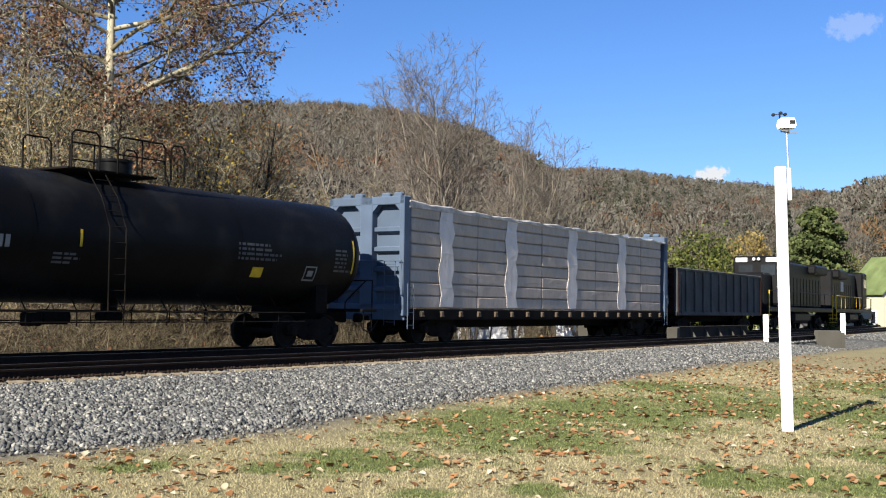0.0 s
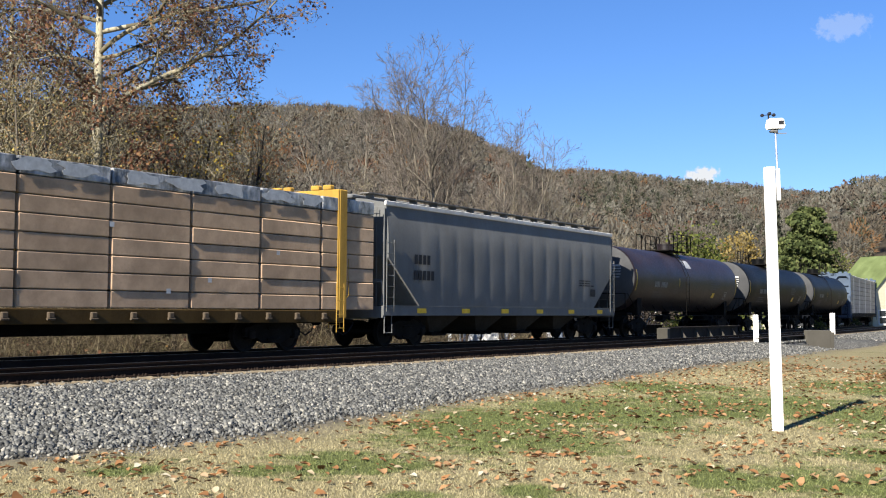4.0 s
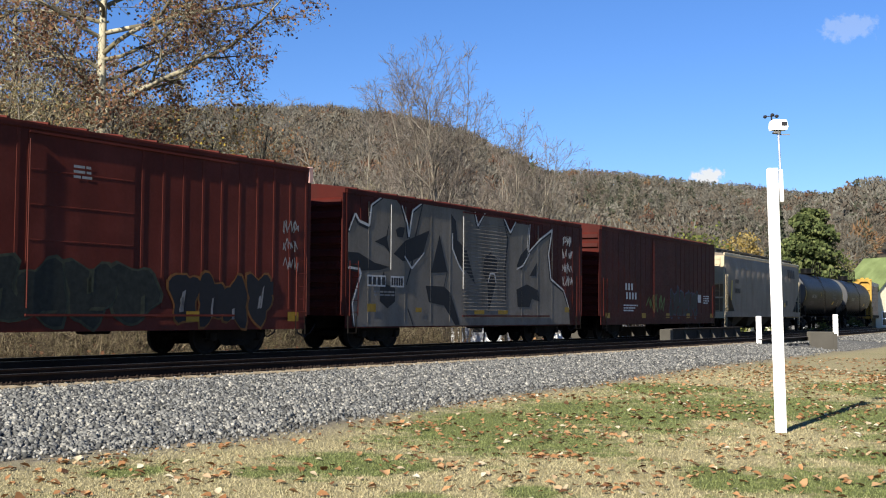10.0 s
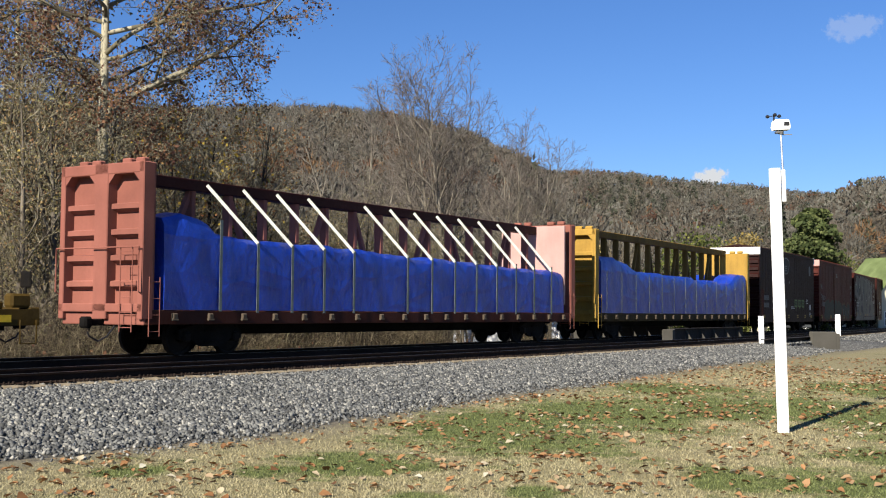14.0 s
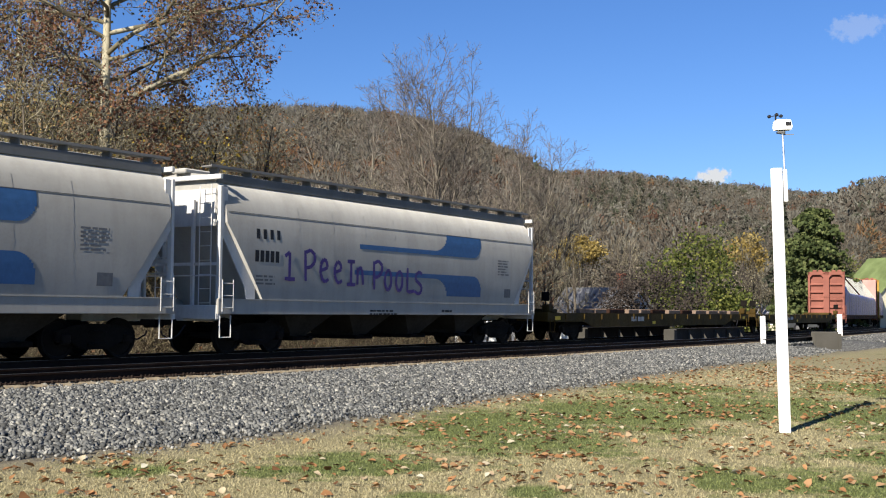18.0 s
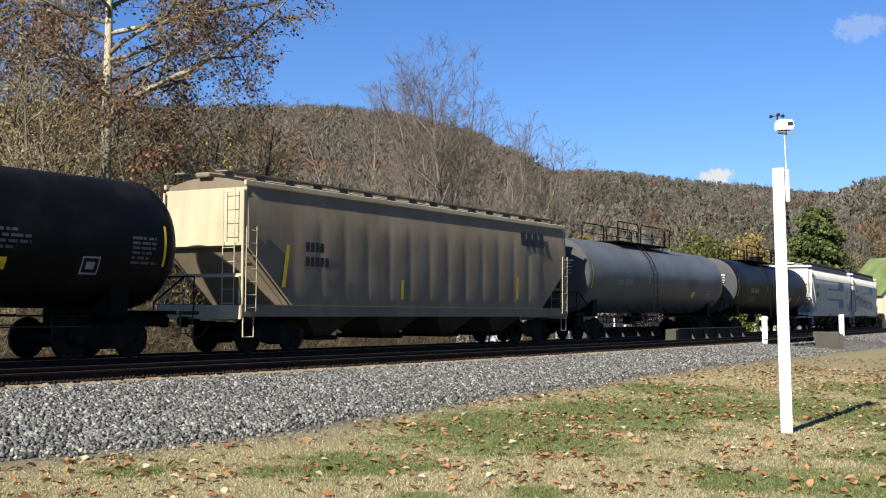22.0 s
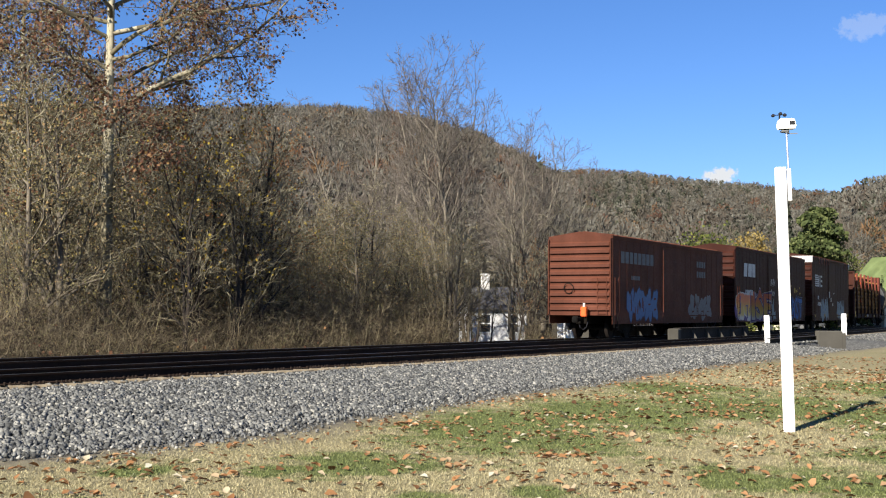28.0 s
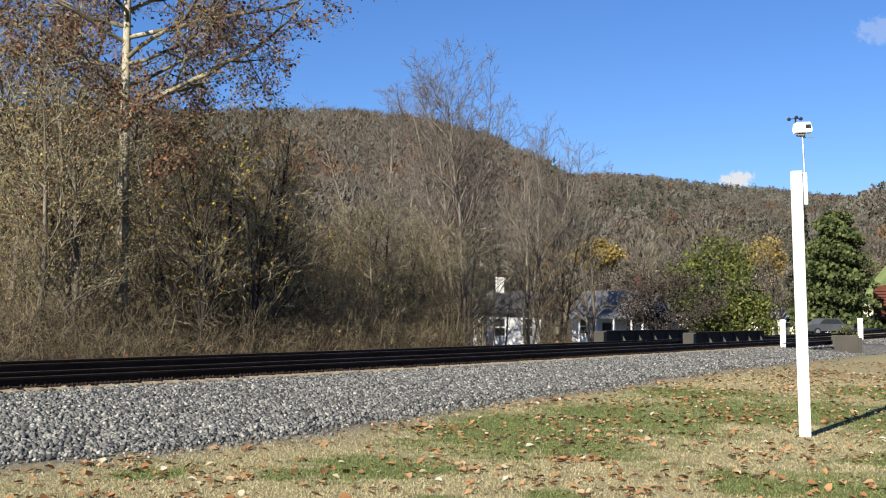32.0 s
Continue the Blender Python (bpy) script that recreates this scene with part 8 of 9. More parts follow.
def make_brush():
    rnd = np.random.RandomState(9)
    tpl = [shrub(300 + k, (1.7, 2.5, 3.4, 1.5, 4.2, 2.1, 3.0)[k], (3, 3, 2, 4, 2, 3, 3)[k]) for k in range(7)]
    n = 1500
    px = rnd.uniform(-130, 960, n)
    near = 33.5 + np.maximum(px, -60) * 0.0275
    d = near + rnd.power(0.55, n) * 30
    x, y = (px - 784) / 2110 * d, d
    s, o = along(x, y)
    ok = (o < -4.6) & ((px < 790) | (d > 100)) | ((px > 920) & (d < 80) & (o < -4.6))
    x, y = x[ok], y[ok]
    P = np.stack([x, y, ground_height(x, y) - 0.05], 1)
    v, f = scatter(tpl, P, rnd.uniform(0, 6.28, len(P)), rnd.uniform(0.45, 1.0, len(P)), rnd)
    tagged(new("brush", bulk("brush", v, f, M["brush"])), "dense dry grey-brown brush and saplings beside the railway", "brush", kind="stuff")
    tall = [shrub(320 + k, (5.2, 6.4, 4.6, 5.8)[k], (2, 1, 3, 2)[k]) for k in range(4)]
    n = 420
    px = rnd.uniform(-110, 860, n)
    d = 37.5 + np.maximum(px, -60) * 0.0275 + rnd.power(0.7, n) * 16
    ok = px < 775
    x, y, n = ((px - 784) / 2110 * d)[ok], d[ok], int(ok.sum())
    v, f = scatter(tall, np.stack([x, y, ground_height(x, y) - 0.05], 1), rnd.uniform(0, 6.28, n), rnd.uniform(0.55, 1.0, n), rnd)
    tagged(new("saplings", bulk("saplings", v, f, M["brush"])), "tangle of thin bare saplings at the wood's edge", "brush", kind="stuff")
    # fallen leaves and dead grass at its foot
    n = 30000
    px = rnd.uniform(-60, 1000, n)
    d = 32.0 + np.maximum(px, -60) * 0.0275 + rnd.exponential(5, n)
    x, y = (px - 784) / 2110 * d, d
    s, o = along(x, y)
    x, y = x[o < -3.6], y[o < -3.6]
    v, f = leaf_cards(np.stack([x, y, ground_height(x, y) + rnd.exponential(0.16, len(x))], 1), 0.13, rnd)
    tagged(new("leaf_litter", bulk("leaf_litter", v, f, M["leaf_dark"])), "red-brown leaf litter under the brush", "leaves", kind="stuff")
    n = 1500
    px = rnd.uniform(-60, 1250, n)
    d = 31.8 + np.maximum(px, -60) * 0.0275 + np.maximum(px - 900, 0) * 0.03 + rnd.exponential(3.5, n)
    x, y = (px - 784) / 2110 * d, d
    s, o = along(x, y)
    ok = (o < -3.0) & ~((s > 32) & (s < 46))
    x, y, n = x[ok], y[ok], int(ok.sum())
    z = ground_height(x, y)
    v = np.empty((n, 3, 3))
    h, a = rnd.uniform(0.06, 0.2, n), rnd.uniform(0, 6.28, n)
    lean = rnd.normal(size=(n, 2)) * 0.22
    v[:, 0] = np.stack([x - 0.012 * np.cos(a), y - 0.012 * np.sin(a), z - 0.03], 1)
    v[:, 1] = np.stack([x + 0.012 * np.cos(a), y + 0.012 * np.sin(a), z - 0.03], 1)
    v[:, 2] = np.stack([x + lean[:, 0] * h, y + lean[:, 1] * h, z + h], 1)
    tagged(new("dry_grass", bulk("dry_grass", v.reshape(-1, 3), np.arange(3 * n).reshape(-1, 3), M["brush"])), "dead straw-coloured grass along the ballast", "grass", kind="stuff")


def make_wood_leaves():
    """Leaves that still hang in the thickets, in loose drifts."""
    rnd = np.random.RandomState(44)
    hubs = 420
    px = rnd.uniform(-110, 800, hubs)
    d = 37.5 + np.maximum(px, 0) * 0.0275 + rnd.power(0.7, hubs) * 30
    h = rnd.uniform(0.15, 1.0, hubs) * np.where(px < 450, 8.5, 6.5)
    hub = np.stack([(px - 784) / 2110 * d, d, h - 1.3], 1)
    n = 80000
    P = hub[rnd.randint(0, hubs, n)] + rnd.normal(size=(n, 3)) * np.array([0.9, 0.9, 0.75])
    P[:, 2] = np.maximum(P[:, 2], -1.1)
    v, f = leaf_cards(P, 0.07, rnd)
    tagged(new("woodland_leaves", bulk("woodland_leaves", v, f, M["wood_leaf"])), "brown and olive leaves still hanging in the thickets", "leaves", kind="stuff")


make_brush()
make_wood_leaves()


# ---- the wooded hills ----
def far_tree(seed, H, bits, cone=False, full=1.0):
    """A far tree: a trunk and a rounded crown of many slender sprays."""
    rnd = np.random.RandomState(seed)
    n = bits
    t = rnd.uniform(0, 1, n)
    az = rnd.uniform(0, 6.28, n)
    if cone:
        rad = H * 0.24 * (1.04 - t) * np.sqrt(rnd.uniform(0.2, 1, n))
        c = np.stack([rad * np.cos(az), rad * np.sin(az), H * (0.12 + 0.86 * t)], 1)
        out = np.stack([np.cos(az), np.sin(az), 0.1 + 0 * az], 1)
    else:
        el = np.arcsin(rnd.uniform(-0.75, 1, n))
        q = rnd.uniform(0.35, 1, n) ** 0.5 * (1 + 0.16 * np.sin(az * 3 + seed) + 0.12 * np.sin(el * 5 + seed * 2))
        out = np.stack([np.cos(az) * np.cos(el), np.sin(az) * np.cos(el), np.sin(el)], 1)
        c = out * q[:, None] * np.array([H * 0.27, H * 0.27, H * 0.34]) + np.array([0, 0, H * 0.63])
        out = out + np.array([0, 0, 0.5])
    d = out + rnd.normal(size=(n, 3)) * 0.45
    d /= np.linalg.norm(d, axis=1, keepdims=True)
    side_way = np.cross(d, rnd.normal(size=(n, 3)))
    side_way /= np.maximum(np.linalg.norm(side_way, axis=1, keepdims=True), 1e-6)
    ln, wd = H * rnd.uniform(0.07, 0.15, n) * min(1, 0.5 + 0.5 * full), H * 0.021 * full * rnd.uniform(0.6, 1.4, n)
    v = np.empty((n, 3, 3))
    v[:, 0], v[:, 1], v[:, 2] = c - side_way * wd[:, None], c + side_way * wd[:, None], c + d * ln[:, None]
    stem = np.array([[(-0.014 * H, 0, 0), (0.014 * H, 0, 0), (0, 0, H * 0.8)], [(0, -0.014 * H, 0), (0, 0.014 * H, 0), (0, 0, H * 0.8)]])
    v = np.concatenate([v, stem]).reshape(-1, 3)
    return v, np.arange(len(v)).reshape(-1, 3)


def forest(name, label, mat, tpl, places, scales, seed):
    """Joined trees with one tone each, in drifts over the slope."""
    rnd = np.random.RandomState(seed)
    tone = np.clip(0.5 + 0.28 * wave(places[:, 0], places[:, 1], 90, seed) + rnd.normal(size=len(places)) * 0.22, 0, 1)
    turns = rnd.uniform(0, 6.28, len(places))
    state = rnd.get_state()
    pick = rnd.randint(0, len(tpl), len(places))
    rnd.set_state(state)
    v, f = scatter(tpl, places, turns, scales, rnd)
    me = bulk(name, v, f, mat)
    values = np.concatenate([np.repeat(tone[pick == k], len(q[0])) for k, q in enumerate(tpl)])
    me.attributes.new("tone", "FLOAT", "POINT").data.foreach_set("value", values.astype(np.float32))
    tagged(new(name, me), label, "forest", kind="stuff")


def make_forest():
    rnd = np.random.RandomState(31)
    zones = ((5600, -24, 13.5, 190, 905, 1.0), (700, 5, 24, 170, 500, 1.0), (1700, 13.0, 24, 250, 1005, 1.0), (5600, 3.5, 24, 500, 1810, 1.3))
    plan = {"far_grey": [], "far_brown": [], "far_rust": [], "far_olive": []}
    for zi, (n, a0, a1, r0, r1, sc) in enumerate(zones):
        az = np.radians(rnd.uniform(a0, a1, n))
        r = np.sqrt(rnd.uniform(r0 ** 2, r1 ** 2, n))
        if zi != 1:
            ridge = rnd.random_sample(n) < 0.16
            r[ridge] = r1 - rnd.random_sample(int(ridge.sum())) * r1 * 0.04
        x, y = r * np.sin(az), r * np.cos(az)
        s, o = along(x, y)
        z = ground_height(x, y)
        ok = (np.abs(o) > 16) & ((z > 3.0) | (r > 170))
        if zi == 1:
            ok &= r > 165
        x, y, z, r = x[ok], y[ok], z[ok], r[ok]
        spots_of = wave(x, y, 160, 8 + zi) + rnd.normal(size=len(x)) * 0.45
        size = sc * rnd.uniform(0.65, 1.2, len(x))
        u = rnd.random_sample(len(x))
        kind = np.where(spots_of > 1.15, 2, np.where(spots_of < -0.75, 3 if zi > 0 else 1, np.where(u < 0.30, 1, 0)))
        kind = np.where((zi > 0) & (u > 0.90), 3, kind)
        kind = np.where((zi < 2) & (kind == 3), 1, kind)
        for k, key in enumerate(plan):
            sel = kind == k
            plan[key].append((np.stack([x, y, z - 0.3], 1)[sel], size[sel], zi))
    words_of = {"far_grey": "bare grey trees on the hillside", "far_brown": "brown leafless trees on the hillside", "far_rust": "rust-coloured oaks still in leaf on the hillside", "far_olive": "dull evergreens scattered on the hillside"}
    for key, sets in plan.items():
        for group, near in enumerate(((0,), (2, 3), (1,))):
            P = np.concatenate([q[0] for q in sets if q[2] in near])
            S = np.concatenate([q[1] for q in sets if q[2] in near])
            if not len(P):
                continue
            bits = (130, 64, 420)[group]
            full = {"far_grey": 0.8, "far_brown": 1.0, "far_rust": 1.4, "far_olive": 1.4}[key] * (0.9, 1.5, 0.4)[group]
            tpl = [far_tree(500 + k + 10 * group, 12.5 + k % 3 * 1.5, bits, key == "far_olive", full) for k in range(6)]
            forest("hill_wood", words_of[key], M[key], tpl, P, S, 3 + group)


make_forest()


# ---- garden trees round the houses ----
def conifer(seed, H, R, n, mat, label, px, d, name="pine_tree", low=0.12, taper=0.75):
    rnd = np.random.RandomState(seed)
    t = holder(name, label, "tree", "garden trees")
    part("trunk", Geo().tube([(0, 0, 0), (0, 0, H * 0.5), (0, 0, H * 0.98)], [R * 0.07, R * 0.05, 0.02], 7), M["bark_dark"], t)
    h = rnd.uniform(low, 0.99, n)
    az = rnd.uniform(0, 6.28, n)
    tier = 0.75 + 0.25 * np.sin(h * 38 + az * 1.5)
    rad = R * (1.04 - h) ** taper * np.sqrt(rnd.uniform(0.12, 1, n)) * tier
    c = np.stack([rad * np.cos(az), rad * np.sin(az), h * H - rad * 0.18], 1)
    v, f = leaf_cards(c, 0.42, rnd)
    part("crown", bulk("crown", v, f, mat), None, t, "layered needles", kind="stuff")
    b = Geo()
    for k in range(40):
        hh, a = low + (1 - low) * k / 40, k * 2.4
        rr = R * (1.04 - hh) ** taper * 0.85
        b.rod((0, 0, hh * H), (rr * math.cos(a), rr * math.sin(a), hh * H - rr * 0.1), 0.035, 4, 0.01)
    part("branchwork", b, M["bark_dark"], t)
    x, y = spot(px, d)
    t.matrix_basis = pose(x, y, ground_z(x, y) - 0.05)
    return t


def bush(seed, rx, rz, n, mat, label, px, d, zc, name="bush", leaf=0.3, group="garden trees", trunk=True):
    """A broad crown of many leaf clumps on a few limbs."""
    rnd = np.random.RandomState(seed)
    t = holder(name, label, "tree" if "tree" in name else "bush", group)
    x, y = spot(px, d)
    z0 = ground_z(x, y)
    base = zc - z0
    b = Geo()
    tips = []
    r2 = random.Random(seed)
    for k in range(26):
        a, e, q = r2.uniform(0, 6.28), r2.uniform(-0.9, 1.3), r2.uniform(0.55, 1.0)
        tip = Vector((rx * q * math.cos(a) * math.cos(e), rx * q * math.sin(a) * math.cos(e), base + rz * q * math.sin(e)))
        tips.append(tip)
        mid = tip * 0.5 + Vector((r2.uniform(-.2, .2), r2.uniform(-.2, .2), 0.15 * base))
        b.tube([(0, 0, 0), tuple(mid), tuple(tip)], [0.10, 0.05, 0.012], 5)
    part("branchwork", b, M["bark_dark"], t)
    tips = np.array(tips)
    c = tips[rnd.randint(0, len(tips), n)] + rnd.normal(size=(n, 3)) * np.array([rx, rx, rz]) * 0.17
    c = c[c[:, 2] > 0.15]
    v, f = leaf_cards(c, leaf, rnd)
    part("crown", bulk("crown", v, f, mat), None, t, "", kind="stuff")
    t.matrix_basis = pose(x, y, z0)
    return t


conifer(1, 11.8, 4.9, 9000, M["pine"], "broad dark green pine beside the houses", 1436, 112, taper=0.42)
conifer(2, 9.6, 3.0, 3600, M["pine"], "dark green pine behind the railway", 1395, 118)
conifer(3, 14.8, 2.6, 1500, M["far_olive"], "tall thin spruce with a sparse top", 1376, 122, "spruce_tree")
conifer(4, 8.2, 2.1, 2600, M["needles"], "dark evergreen behind the green bush", 1214, 128)
bush(11, 3.9, 3.9, 6500, M["leaf_green"], "broad yellow-green bush beside the track", 1228, 98, 3.0, leaf=0.26)
bush(12, 2.6, 2.1, 2400, M["leaf_green"], "smaller yellow-green bush beside the track", 1272, 96, 1.0, leaf=0.26)
bush(13, 4.0, 2.6, 8200, M["thicket"], "leafless purple-brown thicket by the cottage", 1136, 90, 1.9, leaf=0.16)
bush(14, 2.6, 1.7, 3000, M["gold"], "yellow-leaved tree behind the house", 1020, 122, 7.2, "yellow_tree", 0.28)
bush(15, 2.6, 2.2, 1700, M["gold"], "golden autumn tree on the slope", 1312, 142, 8.2, "yellow_tree", 0.34)
bush(16, 3.2, 2.6, 1800, M["twig"], "bare rounded tree among the houses", 1310, 126, 3.6, "bare_garden_tree", 0.15)
bush(17, 3.4, 2.3, 2200, M["leaf_green"], "pale green tree beyond the pine", 1530, 150, 5.6, "green_tree", 0.3)
bush(18, 1.0, 0.9, 500, M["leaf_green"], "small clipped green shrub on the grass", 1448, 92, -0.3, leaf=0.14)


# ---- houses ----
def clapboard(name, rgb):
    rgb = tuple(c * 0.8 for c in rgb)
    m, n, l, b = nodes(name)
    co = n.new("ShaderNodeTexCoord").outputs["Object"]
    z = n.new("ShaderNodeSeparateXYZ")
    l.new(co, z.inputs[0])
    saw = math_node(n, l, "FRACT", math_node(n, l, "MULTIPLY", z.outputs[2], 6.5))
    nz = noise_at(n, l, co, 3, 5)
    col = mixed(n, l, nz, tuple(c * 0.82 for c in rgb), rgb)
    l.new(col, b.inputs["Base Color"])
    b.inputs["Roughness"].default_value = 0.6
    bumped(n, l, b, saw, 0.6, 0.02)
    return m


M.update(clap=clapboard("white clapboard", (0.86, 0.86, 0.85)), roof_grey=painted("grey metal roof", (0.24, 0.24, 0.25), 0.5, dirt=(0.2, 0.2, 0.2), grime=0.4), roof_dark=painted("dark shingles", (0.10, 0.10, 0.115), 0.85, dirt=(0.05, 0.05, 0.05)),
         roof_green=painted("green metal roof", (0.17, 0.215, 0.085), 0.5, dirt=(0.12, 0.16, 0.06), grime=0.4), glass=plain("window glass", (0.03, 0.035, 0.045), 0.1), cream=clapboard("cream boards", (0.66, 0.62, 0.46)), brick=painted("brick", (0.26, 0.10, 0.07), 0.85, streak=False))


def house(name, label, px, d, turn, W, D, wall_h, roof_h, wall, roof, ridge="x", chimney=None, porch=None, base=-2.0):
    """A small gabled house: walls, roof, windows, door, porch. W along its front, D deep."""
    h = holder(name, label, "house", "houses beyond the railway")
    w = part("wall", Geo().box(0, 0, wall_h / 2, W, D, wall_h), wall, h)
    g, t = Geo(), Geo()
    e = 0.35
    if ridge == "x":
        for q in (-1, 1):
            g.sweep([[(x, q * (D / 2 + e), wall_h - 0.1), (x, 0, wall_h + roof_h), (x, 0, wall_h + roof_h + 0.12), (x, q * (D / 2 + e), wall_h + 0.02)] for x in (-W / 2 - e, W / 2 + e)])
            t.add([(q * W / 2, -D / 2, wall_h), (q * W / 2, D / 2, wall_h), (q * W / 2, 0, wall_h + roof_h - 0.05)], [(0, 1, 2) if q > 0 else (2, 1, 0)])
    else:
        for q in (-1, 1):
            g.sweep([[(q * (W / 2 + e), y, wall_h - 0.1), (0, y, wall_h + roof_h), (0, y, wall_h + roof_h + 0.12), (q * (W / 2 + e), y, wall_h + 0.02)] for y in (-D / 2 - e, D / 2 + e)])
            t.add([(-W / 2, q * D / 2, wall_h), (W / 2, q * D / 2, wall_h), (0, q * D / 2, wall_h + roof_h - 0.05)], [(0, 1, 2) if q < 0 else (2, 1, 0)])
    part("gable", t, wall, h)
    part("roof", g, roof, h)
    k = max(2, int(W / 2.2))
    for i in range(k):
        x = -W / 2 + W * (i + 0.5) / k
        if porch and i == k // 2:
            door = part("door", Geo().box(x, -D / 2 - 0.02, 1.05, 0.95, 0.06, 2.1, 0.01), M["roof_dark"], h, "dark front door")
            continue
        f = part("window", Geo().box(x, -D / 2 - 0.03, 1.75, 1.05, 0.07, 1.55, 0.01), M["post"], h, "white window frame")
        part("pane", Geo().box(x, -D / 2 - 0.055, 1.95 + 0.18, 0.82, 0.04, 0.62).box(x, -D / 2 - 0.055, 1.40, 0.82, 0.04, 0.62), M["glass"], f, "dark glass")
    for y in (-D / 4, D / 4):
        f = part("window", Geo().box(-W / 2 - 0.03, y, 1.75, 0.07, 1.0, 1.5, 0.01), M["post"], h, "white window frame")
        part("pane", Geo().box(-W / 2 - 0.055, y, 1.75, 0.04, 0.78, 1.28), M["glass"], f, "dark glass")
    if chimney:
        part("chimney", Geo().box(chimney, 0, wall_h + roof_h * 0.8, 0.6, 0.6, roof_h + 1.2, 0.02).box(chimney, 0, wall_h + roof_h * 1.3 + 0.62, 0.72, 0.72, 0.16, 0.02), M["white"] if name == "white_house" else M["brick"], h, "tall chimney")
    if porch:
        pr = part("porch_roof", Geo().sweep([[(x, -D / 2, wall_h + 0.25), (x, -D / 2 - 2.0, wall_h - 0.25), (x, -D / 2 - 2.0, wall_h - 0.13), (x, -D / 2, wall_h + 0.37)] for x in (-W / 2, W / 2)]), roof, h)
        for i in range(5):
            part("porch_post", Geo().box(-W / 2 + 0.15 + (W - 0.3) * i / 4, -D / 2 - 1.85, (wall_h - 0.25) / 2, 0.14, 0.14, wall_h - 0.25, 0.01), M["post"], h)
        part("porch_floor", Geo().box(0, -D / 2 - 1.0, 0.15, W, 2.0, 0.3), M["plank"], h)
    x, y = spot(px, d)
    h.matrix_basis = pose(x, y, base, 0, 0, turn)
    return h


house("white_house", "white clapboard house with a dark shingle roof and chimney", 858, 98, 12, 4.6, 4.4, 2.9, 1.7, M["clap"], M["roof_dark"], "x", -0.6, None, -1.6)
house("porch_house", "grey-roofed white cottage with a front porch", 1060, 112, -38, 7.6, 5.2, 2.7, 2.3, M["clap"], M["roof_grey"], "x", 2.0, True, -1.6)
house("shed", "small white shed beside the cottage", 1148, 116, 5, 2.6, 2.5, 2.1, 0.6, M["clap"], M["roof_grey"], "x", None, None, -1.4)
house("green_roofed_house", "cream house with a green metal roof", 1566, 128, 20, 7.5, 6.0, 4.2, 4.0, M["cream"], M["roof_green"], "y", None, None, -1.0)
house("far_cottage", "small pale cottage among the trees", 1326, 150, 6, 5.0, 4.0, 2.3, 1.2, M["cream"], M["roof_grey"], "x", None, None, -1.2)
house("far_cottage", "small white cottage among the trees", 1410, 140, 6, 4.0, 4.0, 2.6, 1.0, M["clap"], M["roof_dark"], "x", None, None, -1.2)


def parked_car():
    c = holder("parked_car", "dark parked car on the grass beyond the tracks", "car")
    body = [(-2.2, 0.35), (-2.25, 0.8), (-1.9, 0.95), (-1.2, 1.0), (-0.7, 1.45), (0.7, 1.45), (1.25, 0.98), (2.1, 0.85), (2.2, 0.4)]
    part("body", Geo().sweep([[(x, y * (1 if z < 1.1 else 0.86), z) for x, z in body] for y in (-0.88, 0.88)]), M["tank_grey"], c)
    part("side_window", Geo().plate([(-1.1, 1.02), (-0.66, 1.38), (0.62, 1.38), (1.1, 1.02)], -0.90, 0.03), M["glass"], c)
    for x in (-1.35, 1.35):
        for y in (-0.82, 0.82):
            w = part("wheel", Geo().rod((x, y - 0.1, 0.33), (x, y + 0.1, 0.33), 0.33, 14), M["black_mark"], c)
            part("rim", Geo().rod((x, y - 0.11, 0.33), (x, y + 0.11, 0.33), 0.19, 10), M["grey_mark"], w)
    x, y = spot(1418, 104)
    c.matrix_basis = pose(x, y, ground_z(x, y), 0, 0, 15)


parked_car()


